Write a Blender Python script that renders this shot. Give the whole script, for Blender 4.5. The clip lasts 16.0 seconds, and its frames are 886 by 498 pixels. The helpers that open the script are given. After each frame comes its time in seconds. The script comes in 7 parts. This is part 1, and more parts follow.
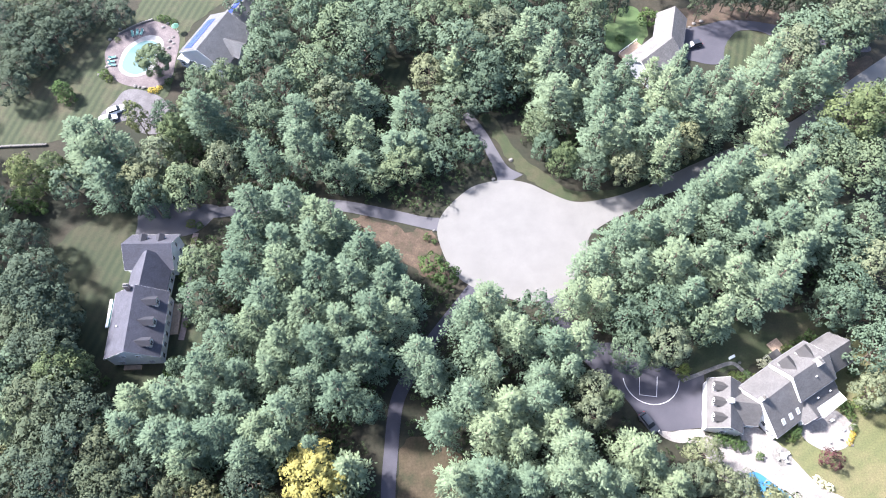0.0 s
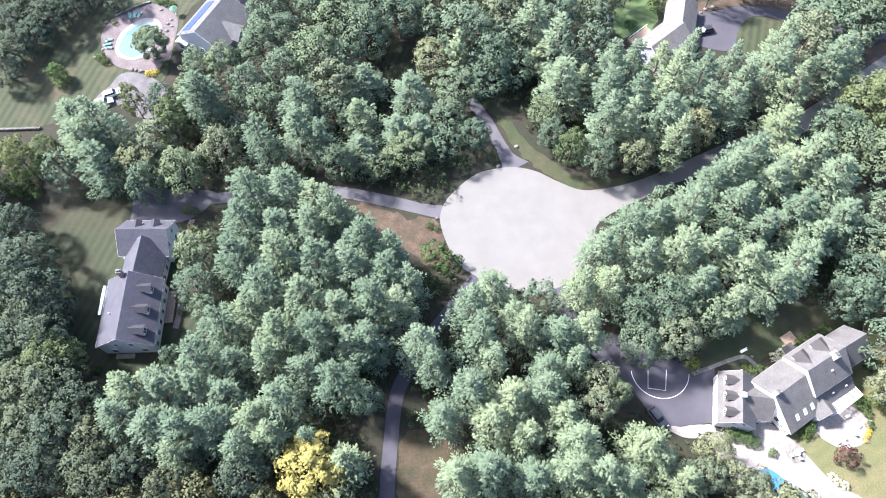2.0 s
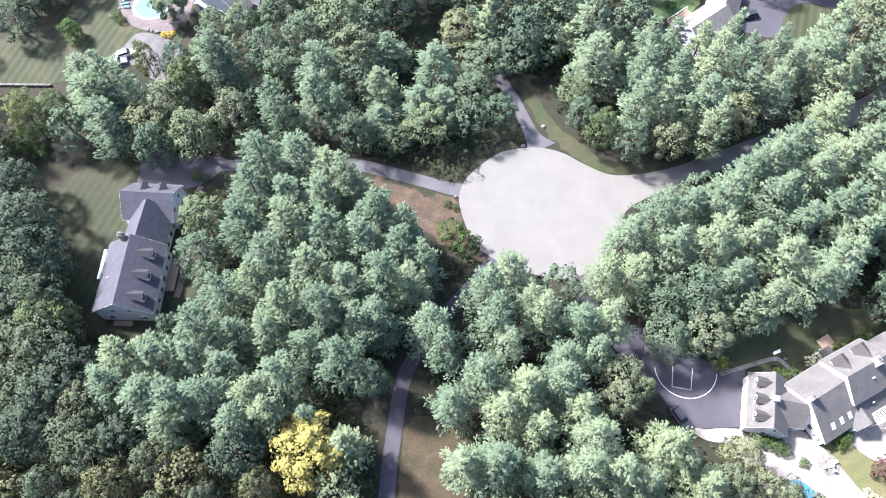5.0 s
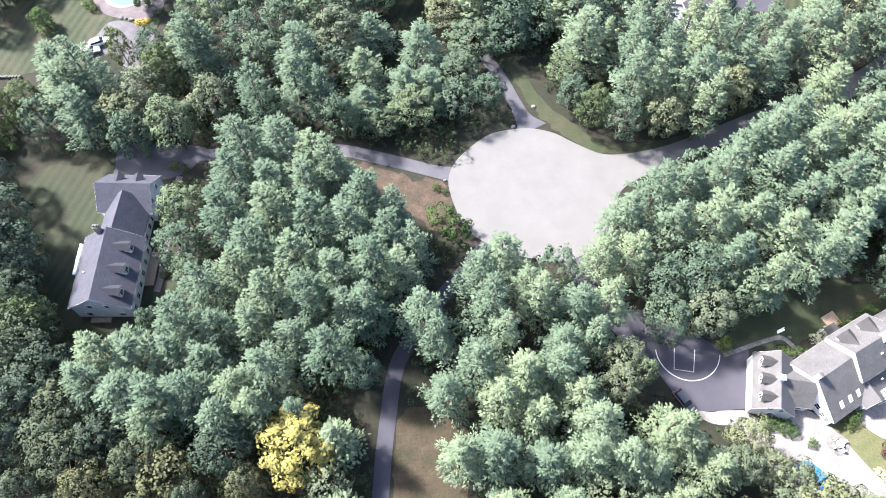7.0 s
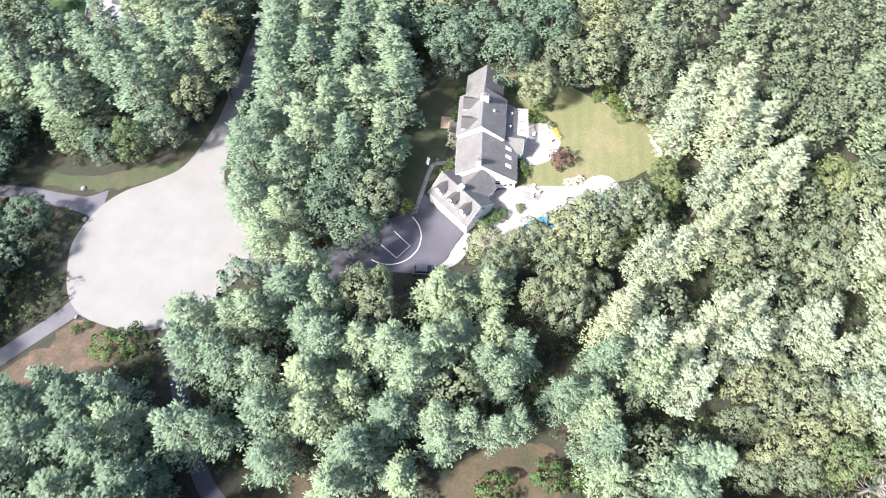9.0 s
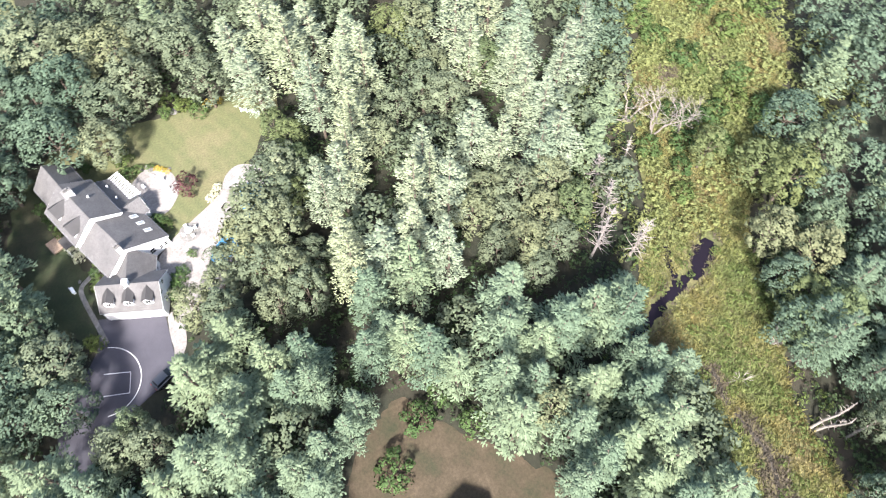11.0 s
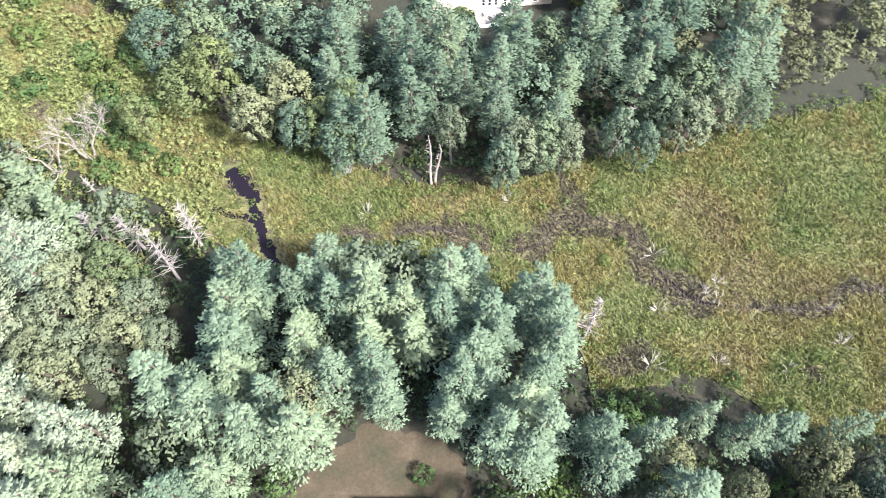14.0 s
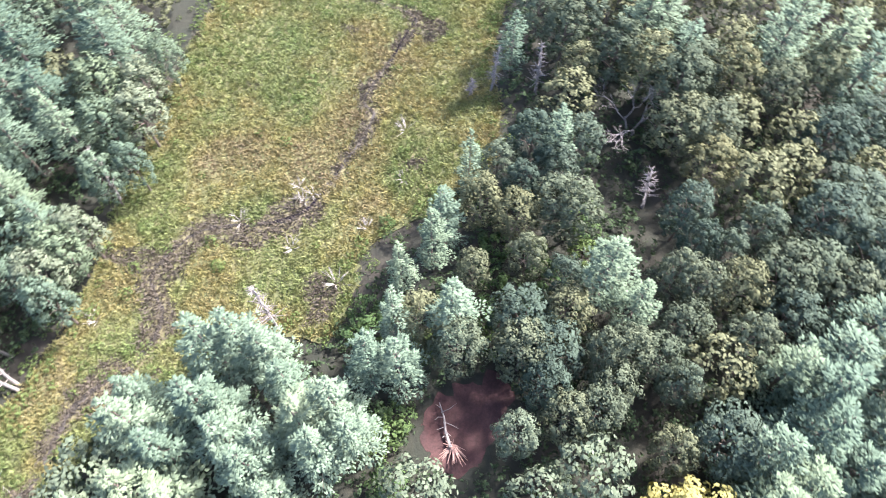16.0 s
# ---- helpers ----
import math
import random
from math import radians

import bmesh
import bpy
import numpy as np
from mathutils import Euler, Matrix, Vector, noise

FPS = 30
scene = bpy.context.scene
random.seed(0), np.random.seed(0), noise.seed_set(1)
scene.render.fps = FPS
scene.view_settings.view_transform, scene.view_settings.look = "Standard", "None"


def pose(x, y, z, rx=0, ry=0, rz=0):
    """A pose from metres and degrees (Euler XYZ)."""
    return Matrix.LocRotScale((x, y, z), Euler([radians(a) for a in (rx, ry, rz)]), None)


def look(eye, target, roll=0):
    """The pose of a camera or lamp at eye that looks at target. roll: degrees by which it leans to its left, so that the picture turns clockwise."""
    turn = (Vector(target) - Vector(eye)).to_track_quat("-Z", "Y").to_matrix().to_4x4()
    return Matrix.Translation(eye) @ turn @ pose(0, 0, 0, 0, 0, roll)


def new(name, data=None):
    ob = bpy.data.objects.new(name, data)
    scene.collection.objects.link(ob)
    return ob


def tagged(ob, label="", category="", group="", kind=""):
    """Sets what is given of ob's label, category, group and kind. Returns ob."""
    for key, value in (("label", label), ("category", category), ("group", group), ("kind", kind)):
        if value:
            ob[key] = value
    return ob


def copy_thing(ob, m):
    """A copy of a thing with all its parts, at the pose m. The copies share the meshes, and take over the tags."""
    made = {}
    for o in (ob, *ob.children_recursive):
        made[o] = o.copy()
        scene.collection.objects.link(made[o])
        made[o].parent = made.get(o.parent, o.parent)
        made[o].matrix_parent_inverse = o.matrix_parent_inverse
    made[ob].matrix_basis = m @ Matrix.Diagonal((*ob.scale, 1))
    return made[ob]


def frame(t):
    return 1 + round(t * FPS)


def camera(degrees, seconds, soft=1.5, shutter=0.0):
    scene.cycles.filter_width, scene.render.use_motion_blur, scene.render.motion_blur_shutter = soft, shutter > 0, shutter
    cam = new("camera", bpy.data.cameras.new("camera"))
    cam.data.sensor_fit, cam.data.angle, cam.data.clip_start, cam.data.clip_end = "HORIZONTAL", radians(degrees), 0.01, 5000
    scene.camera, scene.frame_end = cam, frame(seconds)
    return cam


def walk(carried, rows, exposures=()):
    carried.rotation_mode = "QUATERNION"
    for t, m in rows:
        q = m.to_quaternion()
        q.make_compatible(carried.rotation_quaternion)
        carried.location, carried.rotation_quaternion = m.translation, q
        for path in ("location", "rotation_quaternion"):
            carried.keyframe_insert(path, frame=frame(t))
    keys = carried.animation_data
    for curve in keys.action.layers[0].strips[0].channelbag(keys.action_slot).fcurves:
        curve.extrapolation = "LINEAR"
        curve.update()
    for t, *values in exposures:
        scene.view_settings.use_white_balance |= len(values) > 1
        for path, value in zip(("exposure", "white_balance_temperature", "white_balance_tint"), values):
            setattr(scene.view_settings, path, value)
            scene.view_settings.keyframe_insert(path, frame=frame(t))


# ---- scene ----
cam = camera(64.16, 16.0, soft=1.0, shutter=0.15)
PATH = [
    (0, pose(0.00, 0.00, 142.20, 26.83, 0.02, -6.21)),
    (0.5, pose(-0.01, -0.01, 141.28, 26.77, 0.05, -6.12)),
    (1, pose(-0.01, -0.01, 139.86, 26.76, 0.05, -5.98)),
    (1.5, pose(-0.01, 0.01, 138.47, 26.71, 0.03, -5.85)),
    (2, pose(0.02, 0.07, 137.02, 26.71, 0.03, -5.71)),
    (2.5, pose(0.03, 0.07, 135.53, 26.72, 0.04, -5.63)),
    (3, pose(0.11, 0.11, 133.89, 26.69, 0.04, -5.48)),
    (3.5, pose(0.14, 0.13, 132.38, 26.68, 0.05, -4.45)),
    (4, pose(0.13, 0.10, 130.95, 26.68, 0.02, -2.81)),
    (6.5, pose(-0.04, -0.31, 123.47, 26.69, -0.14, -2.39)),
    (7, pose(-0.11, -0.43, 122.03, 26.74, -0.15, -4.17)),
    (7.5, pose(-0.23, -0.61, 120.52, 26.71, -0.15, -10.11)),
    (8, pose(-0.40, -0.85, 119.18, 26.62, -0.11, -25.82)),
    (8.5, pose(-0.56, -1.11, 117.43, 26.62, -0.23, -45.22)),
    (8.7, pose(-0.64, -1.16, 116.81, 26.65, -0.23, -51.48)),
    (10.8, pose(-1.66, -0.87, 110.59, 26.66, -0.09, -105.82)),
    (11, pose(-1.73, -0.85, 109.94, 26.66, -0.10, -111.55)),
    (11.5, pose(-1.87, -0.77, 108.33, 26.61, -0.10, -127.34)),
    (12, pose(-2.09, -0.77, 106.74, 26.60, -0.11, -139.09)),
    (12.5, pose(-2.28, -0.66, 105.19, 26.61, -0.07, -148.62)),
    (13, pose(-2.42, -0.53, 103.91, 26.59, -0.09, -157.49)),
    (13.5, pose(-2.53, -0.33, 102.44, 26.61, -0.05, -167.88)),
    (14, pose(-2.58, -0.08, 100.90, 26.63, -0.04, -179.40)),
    (14.5, pose(-2.56, 0.16, 99.42, 26.62, -0.03, 167.35)),
    (15, pose(-2.50, 0.32, 98.03, 26.55, -0.02, 153.76)),
    (15.5, pose(-2.43, 0.41, 96.48, 26.51, -0.08, 136.37)),
    (16, pose(-2.36, 0.55, 94.96, 26.46, -0.04, 116.05)),
]
walk(cam, PATH, [(0, 2.17, 6320, 15), (7, 2.15, 6410, 13), (8.5, 2.2, 6550, 12), (11, 2.04, 6620, 12), (12.5, 2.02, 6580, 11), (14.5, 2.24, 6340, 12), (15.5, 2.54, 6260, 19), (16, 2.62, 6220, 20)])

# ---- light ----
SUN_ELEVATION, SUN_FROM = 47.0, (-0.866, 0.5)   # late afternoon sun from the west-north-west
world = bpy.data.worlds.new("sky")
scene.world = world
world.use_nodes = True
wn = world.node_tree.nodes
sky = wn.new("ShaderNodeTexSky")
sky.sky_type, sky.sun_disc = "NISHITA", False
sky.sun_elevation = radians(SUN_ELEVATION)
sky.sun_rotation = math.atan2(SUN_FROM[0], SUN_FROM[1])
sky.air_density, sky.dust_density, sky.ozone_density = 1.0, 2.0, 1.2
world.node_tree.links.new(sky.outputs[0], wn["Background"].inputs[0])
wn["Background"].inputs[1].default_value = 0.126
sun = new("sun", bpy.data.lights.new("sun", "SUN"))
sun.data.energy, sun.data.angle, sun.data.color = 4.25, radians(6.0), (1.0, 0.975, 0.95)
_e = radians(SUN_ELEVATION)
sun.matrix_world = look((0, 0, 300), (-SUN_FROM[0] * math.cos(_e), -SUN_FROM[1] * math.cos(_e), 300 - math.sin(_e)))


# ---- materials ----
def material(name, rough=0.8, metal=0.0):
    m = bpy.data.materials.new(name)
    m.use_nodes = True
    nt = m.node_tree
    bsdf = nt.nodes["Principled BSDF"]
    bsdf.inputs["Roughness"].default_value = rough
    bsdf.inputs["Metallic"].default_value = metal
    return m, nt, bsdf


def node(nt, kind, **inputs):
    n = nt.nodes.new("ShaderNode" + kind)
    for k, v in inputs.items():
        n.inputs[k.replace("_", " ")].default_value = v
    return n


def place_noise(nt, scale, detail=4.0, rough=0.6, stretch=None, turn=0.0):
    """Noise over world places, in features of about 1/scale metres."""
    geo = nt.nodes.new("ShaderNodeNewGeometry")
    src = geo.outputs["Position"]
    if stretch:
        mp = nt.nodes.new("ShaderNodeMapping")
        mp.inputs["Scale"].default_value = stretch
        mp.inputs["Rotation"].default_value = (0, 0, turn)
        nt.links.new(src, mp.inputs["Vector"])
        src = mp.outputs[0]
    n = node(nt, "TexNoise", Scale=scale, Detail=detail, Roughness=rough)
    nt.links.new(src, n.inputs["Vector"])
    return n.outputs["Fac"]


def ramp(nt, fac, stops):
    r = nt.nodes.new("ShaderNodeValToRGB")
    el = r.color_ramp.elements
    while len(el) < len(stops):
        el.new(0.5)
    for e, (p, c) in zip(el, stops):
        e.position, e.color = p, (*c, 1)
    nt.links.new(fac, r.inputs[0])
    return r.outputs[0]


def mix(nt, fac, a, b, blend="MIX"):
    n = nt.nodes.new("ShaderNodeMix")
    n.data_type, n.blend_type = "RGBA", blend
    for sock, v in ((n.inputs[0], fac), (n.inputs[6], a), (n.inputs[7], b)):
        if isinstance(v, (int, float)):
            sock.default_value = v
        elif isinstance(v, tuple):
            sock.default_value = (*v, 1)
        else:
            nt.links.new(v, sock)
    return n.outputs[2]


def bump(nt, bsdf, height, strength, distance):
    b = node(nt, "Bump", Strength=strength, Distance=distance)
    nt.links.new(height, b.inputs["Height"])
    nt.links.new(b.outputs[0], bsdf.inputs["Normal"])


def scaled(nt, value, lo, hi):
    n = nt.nodes.new("ShaderNodeMapRange")
    n.inputs[3].default_value, n.inputs[4].default_value = lo, hi
    nt.links.new(value, n.inputs[0])
    return n.outputs[0]


def two_scale(name, dark, mid, light, big=0.15, small=2.0, rough=0.9, bump_by=0.3, deep=0.05, stretch=None, turn=0.0):
    """A surface that varies in broad patches and in fine grain."""
    m, nt, bsdf = material(name, rough)
    a = ramp(nt, place_noise(nt, big, 5.0), [(0.3, dark), (0.52, mid), (0.72, light)])
    f = place_noise(nt, small, 6.0, 0.7, stretch, turn)
    g = ramp(nt, f, [(0.25, (0.55, 0.55, 0.55)), (0.75, (1.35, 1.35, 1.35))])
    nt.links.new(mix(nt, 1.0, a, g, "MULTIPLY"), bsdf.inputs["Base Color"])
    bump(nt, bsdf, f, bump_by, deep)
    return m


def leaf_material(name, dark, light, through_amount=0.25, per_tree=0.35, warm=(0.12, 0.11, 0.03)):
    """Foliage: colour differs from tree to tree and from leaf to leaf, and lets some light through."""
    m, nt, bsdf = material(name, 0.8)
    info = nt.nodes.new("ShaderNodeObjectInfo")
    geo = nt.nodes.new("ShaderNodeNewGeometry")
    leaf = ramp(nt, geo.outputs["Random Per Island"], [(0.0, tuple(0.65 * d + 0.35 * l for d, l in zip(dark, light))), (1.0, tuple(0.3 * d + 0.7 * l for d, l in zip(dark, light)))])
    tone = ramp(nt, info.outputs["Random"], [(0.0, (0.70, 0.76, 0.78)), (0.5, (0.93, 0.95, 0.96)), (1.0, (1.12, 1.09, 1.0))])
    tuft = ramp(nt, place_noise(nt, 0.75, 3.0, 0.55), [(0.34, (0.78, 0.8, 0.8)), (0.66, (1.2, 1.19, 1.16))])
    col = mix(nt, 1.0, mix(nt, 1.0, leaf, tone, "MULTIPLY"), tuft, "MULTIPLY")
    sq = nt.nodes.new("ShaderNodeMath")
    sq.operation, sq.inputs[1].default_value = "POWER", 4.0
    nt.links.new(info.outputs["Random"], sq.inputs[0])
    fac = nt.nodes.new("ShaderNodeMath")
    fac.operation, fac.inputs[1].default_value = "MULTIPLY", per_tree
    nt.links.new(sq.outputs[0], fac.inputs[0])
    col = mix(nt, fac.outputs[0], col, warm)
    nt.links.new(col, bsdf.inputs["Base Color"])
    bsdf.inputs["Specular IOR Level"].default_value = 0.12
    tr = node(nt, "BsdfTranslucent")
    nt.links.new(col, tr.inputs["Color"])
    mx = nt.nodes.new("ShaderNodeMixShader")
    mx.inputs[0].default_value = through_amount
    nt.links.new(bsdf.outputs[0], mx.inputs[1])
    nt.links.new(tr.outputs[0], mx.inputs[2])
    nt.links.new(mx.outputs[0], nt.nodes["Material Output"].inputs["Surface"])
    return m


def asphalt(name, base, patch, grain=9.0, streak=0.0):
    m, nt, bsdf = material(name, 0.85)
    a = ramp(nt, place_noise(nt, 0.22, 5.0), [(0.3, base), (0.7, patch)])
    f = place_noise(nt, grain, 5.0, 0.75)
    g = ramp(nt, f, [(0.3, (0.85, 0.85, 0.85)), (0.7, (1.12, 1.12, 1.12))])
    c = mix(nt, 1.0, a, g, "MULTIPLY")
    v = nt.nodes.new("ShaderNodeTexVoronoi")
    v.feature = "DISTANCE_TO_EDGE"
    v.inputs["Scale"].default_value = 0.16
    geo = nt.nodes.new("ShaderNodeNewGeometry")
    w = node(nt, "TexNoise", Scale=0.9, Detail=4.0)
    nt.links.new(geo.outputs["Position"], w.inputs["Vector"])
    warped = mix(nt, 0.25, geo.outputs["Position"], w.outputs["Color"], "ADD")
    nt.links.new(warped, v.inputs["Vector"])
    crack = ramp(nt, v.outputs[0], [(0.0, (0.8, 0.8, 0.8)), (0.006, (1, 1, 1))])
    nt.links.new(mix(nt, streak, c, mix(nt, 1.0, c, crack, "MULTIPLY")), bsdf.inputs["Base Color"])
    bump(nt, bsdf, f, 0.25, 0.02)
    return m


def lawn_material(name, green, pale, dry, turn=0.6, stripe=1.9, bold=0.55):
    """Mown grass with mowing stripes and dry patches."""
    m, nt, bsdf = material(name, 0.9)
    geo = nt.nodes.new("ShaderNodeNewGeometry")
    mp = nt.nodes.new("ShaderNodeMapping")
    mp.inputs["Rotation"].default_value = (0, 0, turn)
    nt.links.new(geo.outputs["Position"], mp.inputs["Vector"])
    wv = node(nt, "TexWave", Scale=0.314 / stripe, Distortion=0.5, Detail=3.0)
    wv.inputs["Detail Scale"].default_value = 2.0
    nt.links.new(mp.outputs[0], wv.inputs["Vector"])
    striped = mix(nt, scaled(nt, wv.outputs["Fac"], 0.5 - bold / 2, 0.5 + bold / 2), green, pale)
    patch = ramp(nt, place_noise(nt, 0.12, 6.0, 0.65), [(0.48, (0, 0, 0)), (0.76, (1, 1, 1))])
    c = mix(nt, patch, striped, dry)
    f = place_noise(nt, 3.0, 6.0, 0.8)
    g = ramp(nt, f, [(0.3, (0.6, 0.62, 0.6)), (0.7, (1.3, 1.3, 1.25))])
    nt.links.new(mix(nt, 1.0, c, g, "MULTIPLY"), bsdf.inputs["Base Color"])
    bump(nt, bsdf, f, 0.5, 0.06)
    return m


def shingle_material(name, dark, light):
    """Asphalt roof shingles: courses and tabs with weather streaks."""
    m, nt, bsdf = material(name, 0.85)
    tc = nt.nodes.new("ShaderNodeTexCoord")
    br = node(nt, "TexBrick", Scale=1.0, Mortar_Size=0.012, Brick_Width=0.33, Row_Height=0.16, Bias=-0.2)
    br.inputs["Color1"].default_value = (*dark, 1)
    br.inputs["Color2"].default_value = (*light, 1)
    br.inputs["Mortar"].default_value = (*[c * 0.5 for c in dark], 1)
    nt.links.new(tc.outputs["UV"], br.inputs["Vector"])
    f = place_noise(nt, 0.5, 5.0, 0.7)
    g = ramp(nt, f, [(0.3, (0.8, 0.8, 0.8)), (0.7, (1.2, 1.2, 1.2))])
    nt.links.new(mix(nt, 1.0, br.outputs["Color"], g, "MULTIPLY"), bsdf.inputs["Base Color"])
    bump(nt, bsdf, br.outputs["Fac"], -0.4, 0.02)
    return m


def siding_material(name, col):
    """Lapped boards: thin shadow lines up the wall."""
    m, nt, bsdf = material(name, 0.6)
    geo = nt.nodes.new("ShaderNodeNewGeometry")
    sep = nt.nodes.new("ShaderNodeSeparateXYZ")
    nt.links.new(geo.outputs["Position"], sep.inputs[0])
    fr = nt.nodes.new("ShaderNodeMath")
    fr.operation, fr.inputs[1].default_value = "PINGPONG", 0.13
    nt.links.new(sep.outputs[2], fr.inputs[0])
    f = place_noise(nt, 0.7, 4.0)
    g = ramp(nt, f, [(0.3, (0.9, 0.9, 0.9)), (0.7, (1.05, 1.05, 1.05))])
    nt.links.new(mix(nt, 1.0, col, g, "MULTIPLY"), bsdf.inputs["Base Color"])
    bump(nt, bsdf, fr.outputs[0], 0.6, 0.1)
    return m


def plain(name, col, rough=0.6, metal=0.0, vary=0.12):
    m, nt, bsdf = material(name, rough, metal)
    f = place_noise(nt, 2.5, 5.0)
    g = ramp(nt, f, [(0.25, tuple([1 - vary] * 3)), (0.75, tuple([1 + vary] * 3))])
    nt.links.new(mix(nt, 1.0, col, g, "MULTIPLY"), bsdf.inputs["Base Color"])
    bump(nt, bsdf, f, 0.1, 0.02)
    return m


# litter colours set well below their own tone to darken gaps under the trees
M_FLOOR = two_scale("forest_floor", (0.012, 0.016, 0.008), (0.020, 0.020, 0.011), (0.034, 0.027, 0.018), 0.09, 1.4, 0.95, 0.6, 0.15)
M_NEEDLES = two_scale("needle_litter", (0.034, 0.032, 0.017), (0.062, 0.042, 0.029), (0.092, 0.066, 0.046), 0.35, 2.5, 0.95, 0.4, 0.05)
M_REDSOIL = two_scale("red_leaf_litter", (0.032, 0.015, 0.013), (0.056, 0.024, 0.020), (0.085, 0.04, 0.033), 0.35, 2.2, 0.95, 0.6, 0.08)
# parched brown grass, toned down so the clearing's shade is in the colour
M_BROWNLAWN = two_scale("parched_lawn", (0.024, 0.027, 0.011), (0.048, 0.036, 0.02), (0.072, 0.053, 0.033), 0.2, 2.2, 0.95, 0.4, 0.05)
M_STRIPED = lawn_material("striped_lawn", (0.017, 0.026, 0.010), (0.036, 0.045, 0.019), (0.066, 0.055, 0.033), 0.39, 1.9, 0.9)
M_GREENLAWN = lawn_material("lush_lawn", (0.05, 0.09, 0.03), (0.07, 0.11, 0.04), (0.085, 0.10, 0.045), 0.3, 2.2)
M_PATCHLAWN = lawn_material("patchy_lawn", (0.036, 0.052, 0.019), (0.05, 0.064, 0.025), (0.105, 0.082, 0.046), 1.2, 2.0, 0.5)
# lawn colours raised to include the strong sunlight on these lawns
M_LAWN_B = lawn_material("sun_brightened_lawn", (0.075, 0.085, 0.036), (0.11, 0.11, 0.05), (0.15, 0.122, 0.07), 1.1, 2.4, 0.3)
# rough brown-green grass, its tree shade painted in as darker greens
M_VERGE = lawn_material("rough_verge_shaded", (0.022, 0.034, 0.012), (0.034, 0.042, 0.017), (0.062, 0.048, 0.030), 0.2, 3.0)
# deep green grass, made darker still so the colour holds the trees' shade
M_WESTLAWN = lawn_material("deep_green_shaded_lawn", (0.012, 0.020, 0.007), (0.023, 0.031, 0.012), (0.040, 0.035, 0.019), 0.39, 1.9, 0.9)
M_MARSH = two_scale("marsh_ground", (0.06, 0.07, 0.024), (0.095, 0.096, 0.036), (0.12, 0.10, 0.046), 0.14, 1.5, 0.95, 0.7, 0.15)
M_BANK = two_scale("matted_brown_sedge", (0.066, 0.058, 0.03), (0.108, 0.094, 0.046), (0.14, 0.126, 0.06), 0.45, 2.0, 0.95, 0.7, 0.12)
M_MUD = two_scale("stream_mud", (0.02, 0.017, 0.014), (0.045, 0.037, 0.028), (0.08, 0.066, 0.048), 0.5, 2.5, 0.8, 0.6, 0.1)
M_ROAD = asphalt("pale_asphalt", (0.124, 0.12, 0.115), (0.147, 0.142, 0.136), 9.0, 0.35)
M_GRAVEL = two_scale("grey_gravel", (0.075, 0.07, 0.075), (0.10, 0.094, 0.1), (0.125, 0.118, 0.125), 0.4, 3.0, 0.9, 0.3, 0.03)
M_DECKSTONE = two_scale("mauve_stone_deck", (0.085, 0.068, 0.072), (0.11, 0.09, 0.092), (0.14, 0.115, 0.115), 0.4, 3.0, 0.85, 0.2, 0.03)
M_DRIVE = asphalt("drive_asphalt", (0.062, 0.061, 0.071), (0.084, 0.081, 0.092), 9.0, 0.2)
# dark asphalt; the south drive's blue tree shade is mixed into this tone too
M_DARKDRIVE = asphalt("dark_shaded_asphalt", (0.042, 0.041, 0.053), (0.056, 0.053, 0.067), 9.0, 0.1)
M_PAVING = two_scale("pale_paving", (0.17, 0.156, 0.146), (0.222, 0.204, 0.192), (0.27, 0.252, 0.24), 0.4, 3.0, 0.85, 0.2, 0.03)
M_PINKPAVE = two_scale("pink_paving", (0.13, 0.10, 0.098), (0.165, 0.13, 0.125), (0.21, 0.17, 0.16), 0.4, 3.0, 0.85, 0.2, 0.03)
M_COPING = plain("white_coping_stone", (0.22, 0.215, 0.21), 0.7)
M_LINE = plain("court_paint", (0.55, 0.55, 0.56), 0.7)
M_STONE = two_scale("field_stone", (0.10, 0.095, 0.09), (0.15, 0.142, 0.134), (0.22, 0.21, 0.2), 0.8, 4.0, 0.9, 0.5, 0.05)
M_GREYROOF = shingle_material("grey_shingles", (0.099, 0.094, 0.094), (0.12, 0.115, 0.115))
M_SLATEROOF = shingle_material("slate_blue_shingles", (0.052, 0.053, 0.071), (0.072, 0.073, 0.094))
M_MIDROOF = shingle_material("mid_grey_shingles", (0.085, 0.086, 0.092), (0.115, 0.115, 0.122))
M_DARKROOF = shingle_material("dark_shingles", (0.054, 0.051, 0.060), (0.074, 0.070, 0.081))
M_TANROOF = shingle_material("weathered_tan_shingles", (0.13, 0.122, 0.118), (0.17, 0.16, 0.153))
M_WHITEWALL = siding_material("white_siding", (0.84, 0.85, 0.86))
M_CREAMWALL = siding_material("cream_siding", (0.62, 0.55, 0.45))
M_GREYWALL = siding_material("grey_siding", (0.42, 0.44, 0.47))
M_TRIM = plain("white_trim", (0.8, 0.8, 0.8), 0.5, vary=0.05)
M_BRICK = two_scale("chimney_brick", (0.22, 0.15, 0.13), (0.30, 0.22, 0.19), (0.38, 0.3, 0.27), 1.2, 5.0, 0.9, 0.4, 0.03)
M_PANE, _nt, _b = material("window_glass", 0.08)
_b.inputs["Base Color"].default_value = (0.02, 0.025, 0.03, 1)
_b.inputs["Specular IOR Level"].default_value = 0.2
M_WOOD = plain("weathered_wood", (0.26, 0.19, 0.14), 0.8, vary=0.3)
M_BARK = plain("bark", (0.11, 0.085, 0.065), 0.95, vary=0.4)
M_DEADWOOD = plain("bleached_wood", (0.24, 0.21, 0.185), 0.85, vary=0.25)
M_PALEBRUSH = plain("pale_dead_twigs", (0.34, 0.31, 0.27), 0.85, vary=0.2)
